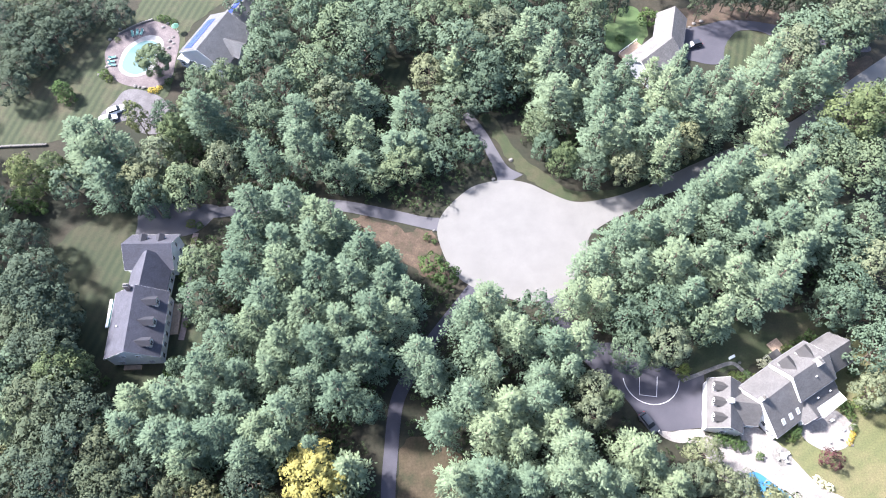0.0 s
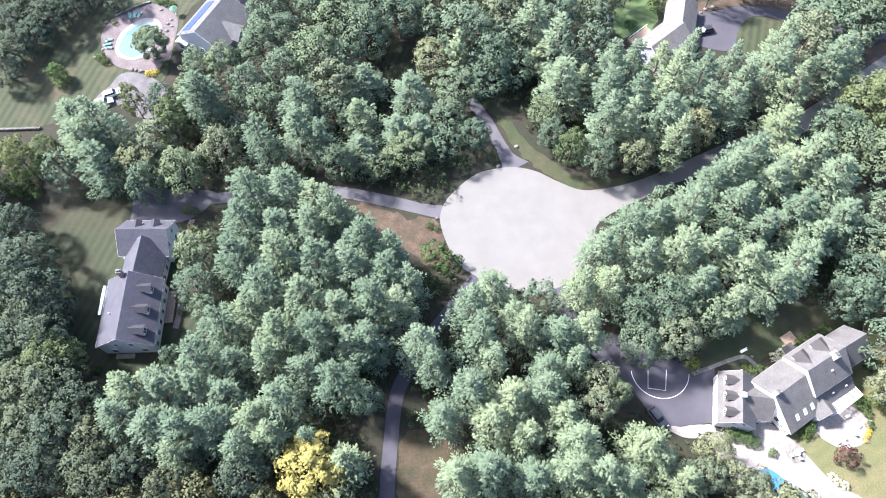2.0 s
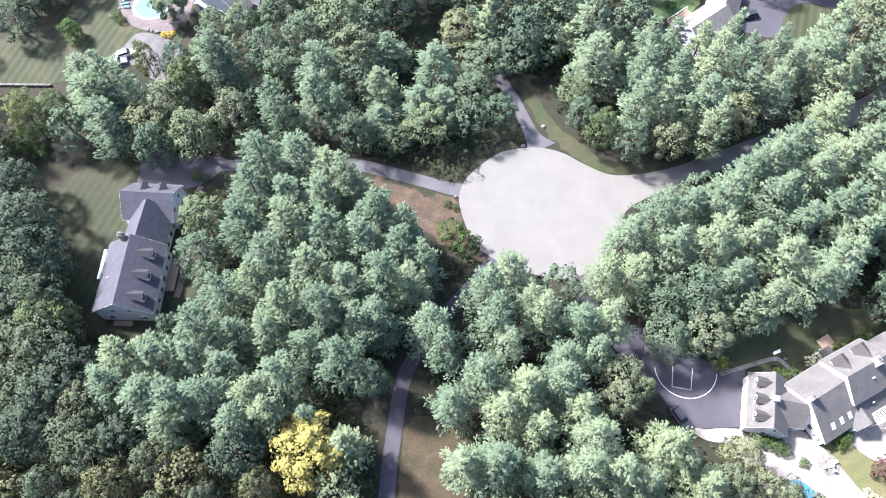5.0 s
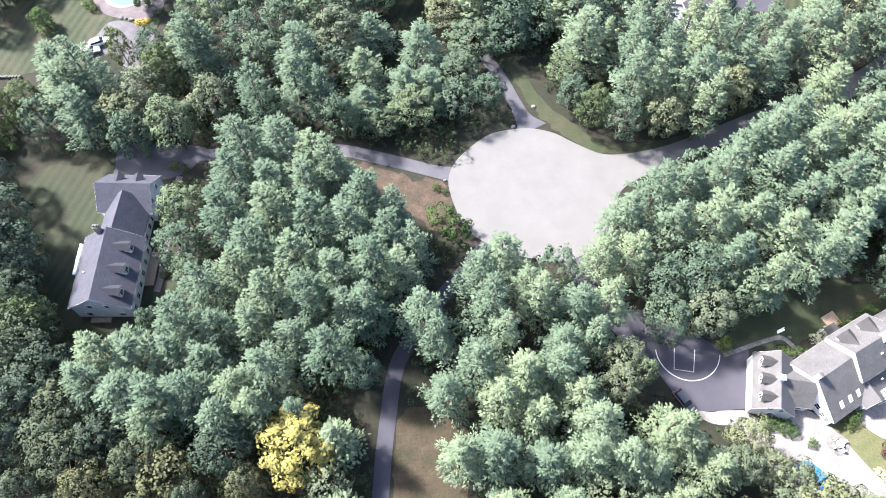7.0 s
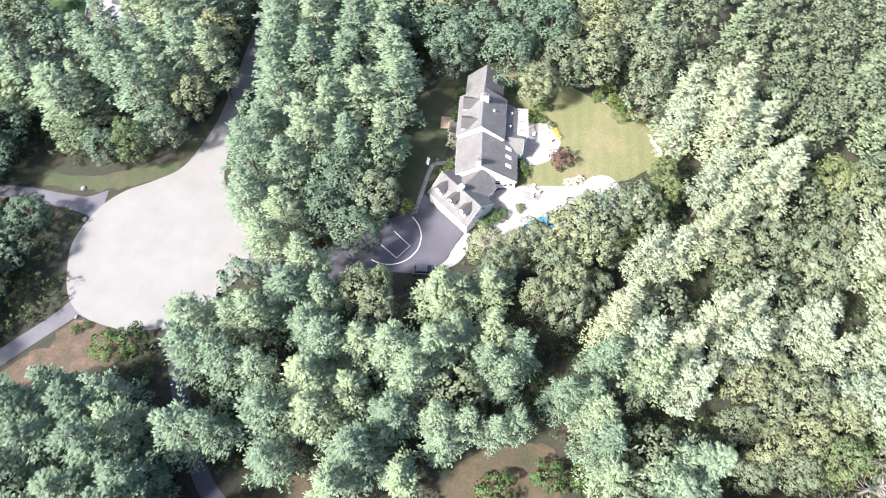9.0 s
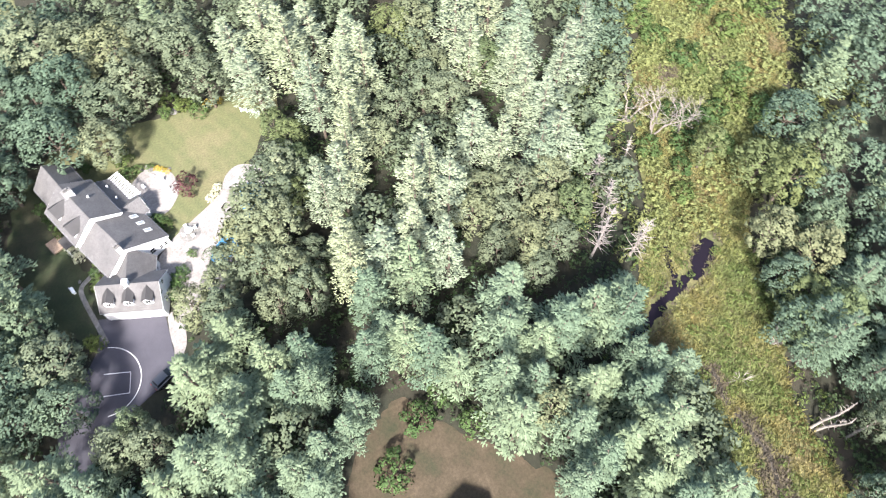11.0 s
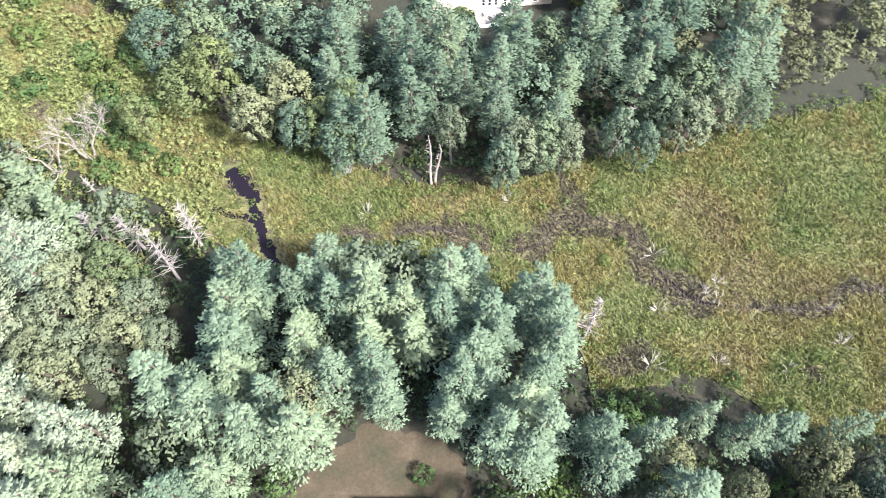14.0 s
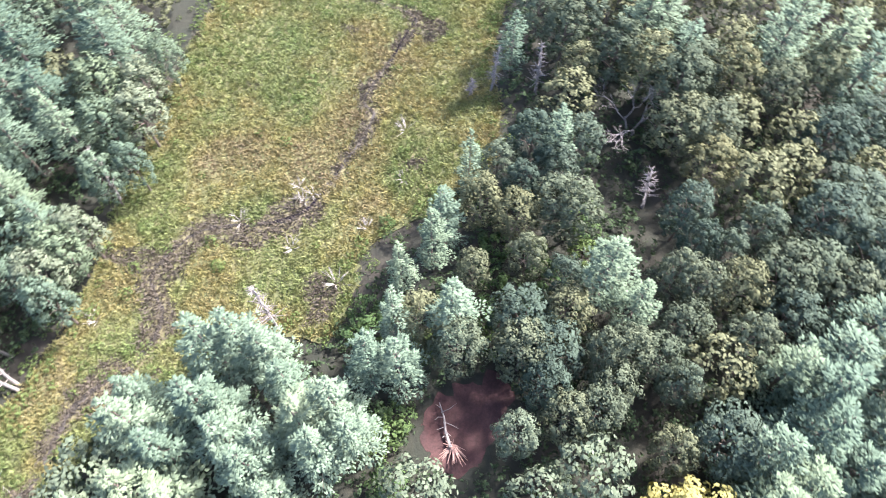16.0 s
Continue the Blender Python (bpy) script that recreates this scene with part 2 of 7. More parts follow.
M_GREYWOOD = plain("grey_dead_wood", (0.19, 0.168, 0.155), 0.9, vary=0.3)
# darker copy of the pine needles, with the shade on these trees in the colour
M_DARKPINE = leaf_material("shade_dark_pine_needles", (0.072, 0.104, 0.068), (0.118, 0.158, 0.104), 0.12, 0.1, (0.12, 0.13, 0.07))
M_PINE = leaf_material("pine_needles", (0.093, 0.1283, 0.08184), (0.1535, 0.199, 0.1302), 0.12, 0.15, (0.16, 0.17, 0.09))
# pale needles, brightened further so the colour carries the eastern haze
M_PALEPINE = leaf_material("pale_haze_pine_needles", (0.172, 0.202, 0.132), (0.25, 0.288, 0.195), 0.12, 0.2, (0.22, 0.22, 0.12))
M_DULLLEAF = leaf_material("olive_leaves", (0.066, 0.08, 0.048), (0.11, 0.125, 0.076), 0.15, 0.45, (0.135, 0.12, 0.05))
M_FARLEAF = leaf_material("oak_leaves", (0.082, 0.104, 0.064), (0.126, 0.148, 0.092), 0.15, 0.0)
M_DARKLEAF = leaf_material("dark_oak_leaves", (0.042, 0.062, 0.042), (0.085, 0.108, 0.075), 0.15, 0.2, (0.09, 0.085, 0.04))
M_OAK = leaf_material("broad_leaves", (0.10, 0.122, 0.075), (0.16, 0.178, 0.112), 0.15, 0.3, (0.135, 0.128, 0.06))
M_NORTHLEAF = leaf_material("north_oak_leaves", (0.072, 0.106, 0.069), (0.12, 0.158, 0.106), 0.15, 0.3, (0.11, 0.125, 0.055))
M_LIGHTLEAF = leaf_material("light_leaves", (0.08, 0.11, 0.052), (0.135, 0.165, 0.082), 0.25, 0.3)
M_YELLOW = leaf_material("yellow_leaves", (0.30, 0.262, 0.08), (0.42, 0.365, 0.125), 0.3, 0.1, (0.4, 0.3, 0.05))
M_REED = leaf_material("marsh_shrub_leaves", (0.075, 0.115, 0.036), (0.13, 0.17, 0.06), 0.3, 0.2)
# yellow-green bushes; part of their brightness is haze put into the colour
M_SWAMP = leaf_material("swamp_shrub_leaves", (0.145, 0.168, 0.066), (0.215, 0.232, 0.10), 0.3, 0.0)
M_SHRUB = leaf_material("shrub_leaves", (0.04, 0.08, 0.025), (0.11, 0.16, 0.06), 0.25, 0.4)
M_UNDER = leaf_material("undergrowth_leaves", (0.024, 0.046, 0.022), (0.06, 0.088, 0.042), 0.2, 0.2)
M_PURPLE = leaf_material("purple_leaves", (0.06, 0.025, 0.03), (0.13, 0.06, 0.06), 0.2, 0.0)
M_WATER, _nt, _b = material("pond_water", 0.06)
_b.inputs["Base Color"].default_value = (0.010, 0.008, 0.012, 1)
_b.inputs["Specular IOR Level"].default_value = 0.08
M_POOL, _nt, _b = material("pool_water", 0.05)
_b.inputs["Base Color"].default_value = (0.10, 0.165, 0.165, 1)
bump(_nt, _b, place_noise(_nt, 3.0, 3.0), 0.15, 0.05)
M_BLUEPOOL, _nt, _b = material("blue_pool_water", 0.08)
_b.inputs["Base Color"].default_value = (0.045, 0.15, 0.26, 1)
bump(_nt, _b, place_noise(_nt, 3.0, 3.0), 0.15, 0.05)


def marsh_grass_material():
    """Sedge and reeds: green, yellow and brown in drifts, browner and darker in some of the clumps."""
    m, nt, bsdf = material("marsh_grass", 0.7)
    big = place_noise(nt, 0.055, 5.0, 0.62)
    col = ramp(nt, big, [(0.34, (0.102, 0.155, 0.050)), (0.46, (0.150, 0.178, 0.064)), (0.55, (0.205, 0.184, 0.072)), (0.66, (0.172, 0.136, 0.078))])
    sm = place_noise(nt, 0.4, 4.0)
    col = mix(nt, scaled(nt, sm, -0.45, 0.75), col, (0.162, 0.170, 0.062))
    geo = nt.nodes.new("ShaderNodeNewGeometry")
    g = ramp(nt, geo.outputs["Random Per Island"], [(0.0, (0.85, 0.85, 0.85)), (1.0, (1.25, 1.24, 1.2))])
    col = mix(nt, 1.0, col, g, "MULTIPLY")
    tussock = ramp(nt, place_noise(nt, 1.1, 5.0, 0.65), [(0.34, (0.6, 0.57, 0.55)), (0.66, (1.36, 1.33, 1.24))])
    col = mix(nt, 1.0, col, tussock, "MULTIPLY")
    nt.links.new(col, bsdf.inputs["Base Color"])
    tr = node(nt, "BsdfTranslucent")
    nt.links.new(col, tr.inputs["Color"])
    mx = nt.nodes.new("ShaderNodeMixShader")
    mx.inputs[0].default_value = 0.35
    nt.links.new(bsdf.outputs[0], mx.inputs[1])
    nt.links.new(tr.outputs[0], mx.inputs[2])
    nt.links.new(mx.outputs[0], nt.nodes["Material Output"].inputs["Surface"])
    return m


M_SEDGE = marsh_grass_material()
M_BROWNSEDGE = leaf_material("brown_sedge", (0.07, 0.058, 0.043), (0.15, 0.122, 0.092), 0.2, 0.0)


from mathutils.geometry import tessellate_polygon


# ---- builders ----
def mesh_object(name, verts, faces, mat_, parent=None, label="", uvs=None):
    me = bpy.data.meshes.new(name)
    me.from_pydata([tuple(v) for v in verts], [], faces)
    me.materials.append(mat_)
    if uvs is not None:
        lay = me.uv_layers.new(name="UVMap")
        flat = [c for f in uvs for uv in f for c in uv]
        lay.data.foreach_set("uv", flat)
    ob = new(name, me)
    if parent:
        ob.parent = parent
    return tagged(ob, label)


def part(name, bm, mat_, parent, label=""):
    me = bpy.data.meshes.new(name)
    bm.to_mesh(me)
    bm.free()
    me.materials.append(mat_)
    ob = new(name, me)
    ob.parent = parent
    return tagged(ob, label)


def smooth01(x):
    x = min(1.0, max(0.0, x))
    return x * x * (3 - 2 * x)


MARSH_LINE = [(48, -74), (34, -66), (8, -57), (-20, -53), (-45, -50), (-75, -48), (-105, -55), (-140, -70)]


def marsh_distance(x, y):
    best = 1e9
    for (ax, ay), (bx, by) in zip(MARSH_LINE, MARSH_LINE[1:]):
        dx, dy = bx - ax, by - ay
        u = max(0.0, min(1.0, ((x - ax) * dx + (y - ay) * dy) / (dx * dx + dy * dy)))
        best = min(best, math.hypot(x - ax - u * dx, y - ay - u * dy))
    return best


def height(x, y):
    """The lie of the land: it falls to the west house and into the marsh."""
    west = -5.0 * smooth01((-12 - x) / 36) * smooth01((y - 15) / 40)
    west *= 1 - 0.4 * smooth01((y - 100) / 30)
    marsh = -1.2 * smooth01((26 - marsh_distance(x, y)) / 10) if y < -10 else 0.0
    return west + marsh


def curve_closed(points, n=8):
    """A smooth closed line through the points."""
    out, k = [], len(points)
    for i in range(k):
        p0, p1, p2, p3 = (np.array(points[(i + j - 1) % k], float) for j in range(4))
        for s in range(n):
            t = s / n
            out.append(0.5 * (2 * p1 + (p2 - p0) * t + (2 * p0 - 5 * p1 + 4 * p2 - p3) * t * t + (3 * p1 - p0 - 3 * p2 + p3) * t ** 3))
    return out


def curve_open(points, n=8):
    pts = [np.array(p, float) for p in points]
    pts = [2 * pts[0] - pts[1]] + pts + [2 * pts[-1] - pts[-2]]
    out = []
    for i in range(1, len(pts) - 2):
        p0, p1, p2, p3 = pts[i - 1:i + 3]
        for s in range(n):
            t = s / n
            out.append(0.5 * (2 * p1 + (p2 - p0) * t + (2 * p0 - 5 * p1 + 4 * p2 - p3) * t * t + (3 * p1 - p0 - 3 * p2 + p3) * t ** 3))
    out.append(pts[-2])
    return out


def inside(x, y, poly):
    hit, j = False, len(poly) - 1
    for i in range(len(poly)):
        xi, yi = poly[i][0], poly[i][1]
        xj, yj = poly[j][0], poly[j][1]
        if (yi > y) != (yj > y) and x < (xj - xi) * (y - yi) / (yj - yi) + xi:
            hit = not hit
        j = i
    return hit


CLEARINGS = []   # outlines where no tree or undergrowth is scattered


def patch(name, points, mat_, lift, label, category, smooth=True, ragged=0.0, clear=True, kind="structure", skirt=0.25):
    """A piece of ground cover that follows the land, with a turned-down edge."""
    ring = curve_closed(points) if smooth else [np.array(p, float) for p in points]
    if ragged:
        ring = [p + ragged * np.array([noise.noise(Vector((p[0] * 0.6, p[1] * 0.6, 1.0))), noise.noise(Vector((p[0] * 0.6, p[1] * 0.6, 7.0)))]) for p in ring]
    if clear:
        CLEARINGS.append([tuple(p) for p in ring])
    bm = bmesh.new()
    vs = [bm.verts.new((p[0], p[1], 0)) for p in ring]
    for tri in tessellate_polygon([[Vector((p[0], p[1], 0)) for p in ring]]):
        f = bm.faces.new([vs[i] for i in tri])
        f.normal_update()
        if f.normal.z < 0:
            f.normal_flip()
    span = max(max(p[0] for p in ring) - min(p[0] for p in ring), max(p[1] for p in ring) - min(p[1] for p in ring))
    lo_x, lo_y = min(p[0] for p in ring), min(p[1] for p in ring)
    hi_x, hi_y = max(p[0] for p in ring), max(p[1] for p in ring)
    sloping = max(abs(height(x, y) - height(*ring[0])) for x, y in ring) > 0.02
    if sloping:
        step = 4.0
        for k in range(1, int((hi_x - lo_x) / step) + 1):
            bmesh.ops.bisect_plane(bm, geom=bm.verts[:] + bm.edges[:] + bm.faces[:], plane_co=(lo_x + k * step, 0, 0), plane_no=(1, 0, 0))
        for k in range(1, int((hi_y - lo_y) / step) + 1):
            bmesh.ops.bisect_plane(bm, geom=bm.verts[:] + bm.edges[:] + bm.faces[:], plane_co=(0, lo_y + k * step, 0), plane_no=(0, 1, 0))
    edge = [e for e in bm.edges if e.is_boundary]
    got = bmesh.ops.extrude_edge_only(bm, edges=edge)
    low = {v for v in got["geom"] if isinstance(v, bmesh.types.BMVert)}
    for v in bm.verts:
        v.co.z = height(v.co.x, v.co.y) + lift - (skirt if v in low else 0)
    me = bpy.data.meshes.new(name)
    bm.to_mesh(me)
    bm.free()
    me.materials.append(mat_)
    return tagged(new(name, me), label, category, kind=kind)


def ribbon(name, points, width, mat_, lift, label, category, clear=True, rough=0.0, fine=8):
    """A strip of even or changing width along a line: a drive, a path or a stream."""
    line = curve_open([p[:2] for p in points], fine)
    widths = curve_open([(p[2] if len(p) > 2 else width, 0) for p in points], fine)
    left, right = [], []
    for i, p in enumerate(line):
        d = line[min(i + 1, len(line) - 1)] - line[max(i - 1, 0)]
        d = d / (np.linalg.norm(d) + 1e-9)
        nrm = np.array([-d[1], d[0]]) * widths[i][0] / 2
        wob = [1 + rough * noise.noise(Vector((p[0] * 0.9, p[1] * 0.9, k))) + 0.6 * rough * noise.noise(Vector((p[0] * 2.7, p[1] * 2.7, k))) for k in (3.0, 8.0)]
        left.append(p + nrm * max(0.1, wob[0]))
        right.append(p - nrm * max(0.1, wob[1]))
    verts, faces = [], []
    for a, b, c in zip(left, line, right):
        for q in (a, b, c):
            verts.append((q[0], q[1], height(q[0], q[1]) + lift + (0.03 if q is b else 0)))
        for q in (a, c):
            verts.append((q[0], q[1], height(q[0], q[1]) + lift - 0.3))
    for i in range(len(line) - 1):
        a, b = 5 * i, 5 * (i + 1)
        faces += [(a, a + 1, b + 1, b), (a + 1, a + 2, b + 2, b + 1), (a + 3, a, b, b + 3), (a + 2, a + 4, b + 4, b + 2)]
    ob = mesh_object(name, verts, [f[::-1] for f in faces], mat_)
    if sum(p.normal.z * p.area for p in ob.data.polygons) < 0:
        ob.data.flip_normals()
    if clear:
        CLEARINGS.append([tuple(p) for p in left] + [tuple(p) for p in right[::-1]])
    return tagged(ob, label, category, kind="structure")


# ---- ground, roads and water ----
def ground_sheet():
    inner = list(range(-168, 169, 4))
    outer = [-3000, -1200, -600, -350, -230]
    xs = outer + inner + [-v for v in outer[::-1]]
    verts = [(x, y, height(x, y)) for y in xs for x in xs]
    n = len(xs)
    faces = [(j * n + i, j * n + i + 1, (j + 1) * n + i + 1, (j + 1) * n + i) for j in range(n - 1) for i in range(n - 1)]
    return tagged(mesh_object("ground", verts, faces, M_FLOOR), "forest floor of leaf litter and moss, coloured dark for shade", "ground", kind="structure")


ground_sheet()
ROAD_EDGE = [(7.0, 73.5), (7.3, 78), (9.8, 82.0), (15.5, 86.6), (20, 87.9), (25.2, 88.0), (30, 86.4), (34.5, 83.2), (39, 80.6), (44, 80.2), (52, 81.4), (61, 84.3), (70.4, 87.8),
             (84, 92.5), (97.3, 97.2), (112, 105.7), (129, 115.2), (155, 129), (158, 122), (127, 108.7), (112.6, 99.3), (98.7, 92.5), (85, 87), (70, 82.2), (60, 79.8),
             (53.3, 77.0), (46, 74.2), (41.2, 71.0), (39.5, 66), (36, 61), (31.2, 57.6), (26, 56.6), (18.2, 58.7), (12.5, 62), (9.1, 66)]
patch("road", ROAD_EDGE, M_ROAD, 0.10, "sun-bleached pale asphalt cul-de-sac and lane", "road")
ribbon("road_west_drive", [(8, 77.7, 3.6), (4, 78.8), (-3, 81.4), (-15, 85.4), (-30, 88.6), (-45.5, 89.6)], 2.9, M_DRIVE, 0.07, "narrow grey asphalt driveway between trees", "driveway")
patch("pavement_west_parking", [(-44.5, 91.3), (-53, 93), (-62.5, 93.3), (-63.4, 88), (-63, 84), (-56, 83.6), (-50, 84.6), (-46, 87.6)], M_DRIVE, 0.08, "grey asphalt parking court by the house", "driveway")
ribbon("road_north_drive", [(25.6, 87.6, 7), (24, 91, 3.6), (22.4, 96), (20.6, 101.5), (18.6, 106), (17.4, 108.5)], 2.8, M_DRIVE, 0.07, "shaded grey asphalt driveway", "driveway")
ribbon("road_south_drive", [(15, 63), (8, 55.5), (2.6, 49.5), (-2.8, 42.4), (-5.6, 37), (-7.3, 28), (-8.5, 19.5), (-9, 8), (-4, -4)], 2.8, M_DARKDRIVE, 0.06, "asphalt driveway coloured dark blue-grey for its shade", "driveway")
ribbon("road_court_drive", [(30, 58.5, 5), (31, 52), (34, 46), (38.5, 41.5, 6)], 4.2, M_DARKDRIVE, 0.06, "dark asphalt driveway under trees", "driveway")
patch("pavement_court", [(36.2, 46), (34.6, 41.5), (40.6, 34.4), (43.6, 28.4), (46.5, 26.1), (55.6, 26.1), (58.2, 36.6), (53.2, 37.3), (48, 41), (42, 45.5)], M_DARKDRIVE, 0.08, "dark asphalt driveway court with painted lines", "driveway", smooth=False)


def court_lines():
    """Painted key and three-point arc on the court."""
    def stroke(name, pts, w=0.14):
        vs, fs = [], []
        for i, q in enumerate(pts):
            a, b = pts[max(i - 1, 0)], pts[min(i + 1, len(pts) - 1)]
            d = np.array(b) - np.array(a)
            d = d / np.linalg.norm(d)
            nn = np.array([-d[1], d[0]]) * w / 2
            vs += [(q[0] + nn[0], q[1] + nn[1], 0), (q[0] - nn[0], q[1] - nn[1], 0)]
        fs = [(2 * i, 2 * i + 1, 2 * i + 3, 2 * i + 2) for i in range(len(pts) - 1)]
        ob = mesh_object(name, vs, fs, M_LINE)
        ob.location.z = 0.087
        return ob
    key = stroke("court_key_line", [(44.9, 37.9), (44.0, 34.0), (47.35, 33.2), (48.5, 37.3)])
    tagged(key, "white painted basketball key lines on asphalt", "court marking", kind="structure")
    cx, cy, r = 47.2, 37.4, 5.75
    arc = stroke("court_arc_line", [(cx + r * math.cos(a), cy + r * math.sin(a)) for a in np.linspace(radians(176), radians(346), 40)])
    tagged(arc, "white painted basketball arc line on asphalt", "court marking", kind="structure")


court_lines()
patch("pavement_garage_apron", [(45.8, 26.4), (48, 26.0), (52, 26.0), (55.0, 25.5), (54.2, 23.4), (50, 23.6), (47.5, 24.4)], M_PAVING, 0.085, "pale concrete apron", "pavement", ragged=0.2)
patch("lawn_north_of_house", [(53.5, 37.8), (56, 41), (62, 46), (70, 49.5), (84, 47.5), (90, 43), (84, 41.5), (76, 39.5), (70, 38), (60, 37)], M_VERGE, 0.05, "mown lawn beside the house, coloured dark for shade", "lawn", ragged=1.0)
patch("lawn_behind_house", [(97, 36), (96, 24), (95.5, 12), (97, -1), (90, -3), (86.5, 0), (77.5, 7), (74, 11.5), (69, 16.5), (65, 21.5), (69, 26), (76, 32), (88, 40), (93, 41)], M_LAWN_B, 0.05, "mown lawn with dry patches, coloured bright for sunlight", "lawn", ragged=1.0)
patch("pavement_pool_terrace", [(54.5, 24.6), (58, 23.6), (62, 24.6), (65.3, 25.2), (68.5, 22.2), (71.3, 17.6), (74.5, 12.6), (78.4, 10.0), (79.5, 7.0), (77, 3.2), (72, 2.3), (65.5, 6.6), (59, 12.6), (55, 18.4), (53.8, 22)], M_PAVING, 0.09, "pale sunlit concrete terrace round the pool", "terrace")
patch("pool_basin", [(75.2, 8.0), (74.4, 5.4), (71.6, 4.6), (68.4, 6.9), (65.5, 9.4), (62.2, 12.6), (60.8, 15.0), (61.6, 16.6), (63.6, 16.2), (66.6, 13.0), (70.0, 9.8), (73.2, 9.0)], M_BLUEPOOL, 0.10, "bright blue swimming pool half hidden by trees", "pool", kind="structure")
patch("pavement_patio", [(80.9, 27.2), (84.9, 23.6), (82.2, 19.2), (77.4, 19.1), (74.0, 22.8), (76.0, 26.0)], M_PAVING, 0.10, "pale stone patio behind the house", "patio", ragged=0.3)
ribbon("pavement_north_path", [(53.4, 35.9), (57.3, 36.9), (62.0, 38.1), (64.8, 38.4), (66.3, 36.9), (67.4, 34.9)], 0.8, M_STONE, 0.08, "narrow grey stone path", "path")
patch("lawn_west_house", [(-62.5, 94.5), (-70, 93), (-81, 86), (-83.5, 75), (-78.5, 62), (-75, 52), (-70, 47.5), (-55, 49.5), (-47, 55), (-48.5, 66), (-50.5, 78), (-52, 83)], M_WESTLAWN, 0.04, "deep green striped mown lawn round the house, darkened for shade", "lawn", ragged=1.0)
ribbon("pavement_front_walk", [(-49.5, 84.5), (-50.4, 79), (-50.6, 70), (-50.9, 62), (-51.5, 58)], 1.3, M_PINKPAVE, 0.08, "pinkish stone garden walk", "path")
patch("needle_bed", [(-9.5, 82), (-2, 78.2), (6.3, 75.6), (7.6, 68), (9.4, 64), (4, 65), (-1, 69), (-6, 75), (-12, 80)], M_NEEDLES, 0.04, "reddish brown pine needle litter", "ground", ragged=1.5)
patch("lawn_north_verge", [(20.5, 107), (24, 107), (28.5, 96), (33, 90), (40, 83.5), (52, 83), (62, 86.5), (74, 91.2), (72, 88), (61, 84.0), (48, 80.5), (38, 81), (31, 86.6), (26.5, 93), (23, 102)], M_VERGE, 0.04, "rough grass verge with bare soil", "verge", ragged=0.8)
patch("lawn_south_brown", [(23, -9), (27, -5.5), (25.5, 0), (17.5, 6.5), (8, 5), (-2, 1), (-6, -8), (-6, -16), (-2, -20.5), (7.4, -22.8), (11.5, -20), (17, -14.5)], M_BROWNLAWN, 0.05, "parched brown lawn in a clearing", "lawn", ragged=1.2)
patch("lawn_drive_side", [(-6.6, 17), (-5.6, 27.6), (-2, 31), (3, 28.5), (6.5, 24), (5, 14), (0, 9), (-6.5, 9)], M_BROWNLAWN, 0.05, "dull brown grass beside the driveway", "lawn", ragged=1.0)
patch("red_soil", [(-20.6, -11.6), (-25.4, -9.6), (-29, -7.2), (-31.4, -4.2), (-25, -1.5), (-18, -2.5), (-16, -5), (-17, -9.4)], M_REDSOIL, 0.05, "dark red leaf litter in a small clearing", "ground", ragged=2.0)
patch("lawn_woods_glade", [(-3, 127), (2.5, 128.5), (7, 122), (9, 115.5), (4.5, 113.8), (-1, 120.5)], M_WESTLAWN, 0.04, "grass glade among the oaks, coloured dark for shade", "lawn", ragged=0.8)
# the pool garden to the north-west
patch("lawn_pool_garden", [(-104.0, 124.8), (-101.1, 128.3), (-96.5, 136.7), (-91.0, 140.1), (-86.0, 149.1), (-77.7, 152.9), (-70.1, 153.4), (-67.5, 160.2), (-66.0, 168), (-42.2, 168), (-44, 158), (-50, 152), (-54, 146), (-57, 130), (-60, 122), (-70, 118), (-75, 119), (-82, 116), (-87.9, 113.8), (-98.7, 113.4), (-104, 113.4)], M_STRIPED, 0.04, "striped mown lawn with dry patches", "lawn", ragged=1.0)
patch("pavement_pool_deck", [(-75.7, 140.5), (-74.4, 145.3), (-71, 149.2), (-66.2, 151.6), (-61.7, 150.7), (-57, 146.8), (-56.1, 142.5), (-56.8, 136.1), (-57.4, 131.3), (-60.1, 128.4), (-64.3, 128.1), (-70.5, 130.3), (-73.9, 134.6)], M_DECKSTONE, 0.09, "mauve stone paving round the pool", "pool deck")
patch("pool_coping", [(-71.6, 136), (-70.9, 141.2), (-68.1, 144.6), (-64.5, 146.3), (-61.3, 145.1), (-60.3, 142), (-61.8, 137.4), (-62.9, 133.5), (-67, 132.1), (-70.2, 133.4)], M_COPING, 0.12, "white stone pool coping", "pool coping")
patch("pool_garden_basin", [(-70.7, 136.3), (-69.9, 140.2), (-68.0, 143.0), (-65, 144.4), (-62.2, 143.4), (-61.6, 141.2), (-63.0, 137), (-64.2, 133.9), (-67, 132.9), (-69.5, 134.2)], M_POOL, 0.13, "turquoise kidney-shaped swimming pool", "pool")
patch("pavement_pool_drive", [(-71.7, 124.3), (-69.6, 127.5), (-66.7, 128), (-63, 126.6), (-59.2, 124.1), (-57.5, 120.5), (-59.4, 118.5), (-59.7, 114.1), (-64.4, 114.6), (-67.2, 118.5), (-74.5, 117.5), (-74.8, 121)], M_GRAVEL, 0.08, "mauve-grey gravel drive", "driveway")
patch("lawn_far_house", [(112.4, 67.2), (113.8, 72), (118.6, 77.1), (129, 76), (133.8, 71.7), (133, 66), (124, 64.5), (116, 63.5)], M_GREENLAWN, 0.04, "green mown lawn in half shade", "lawn", ragged=0.8)
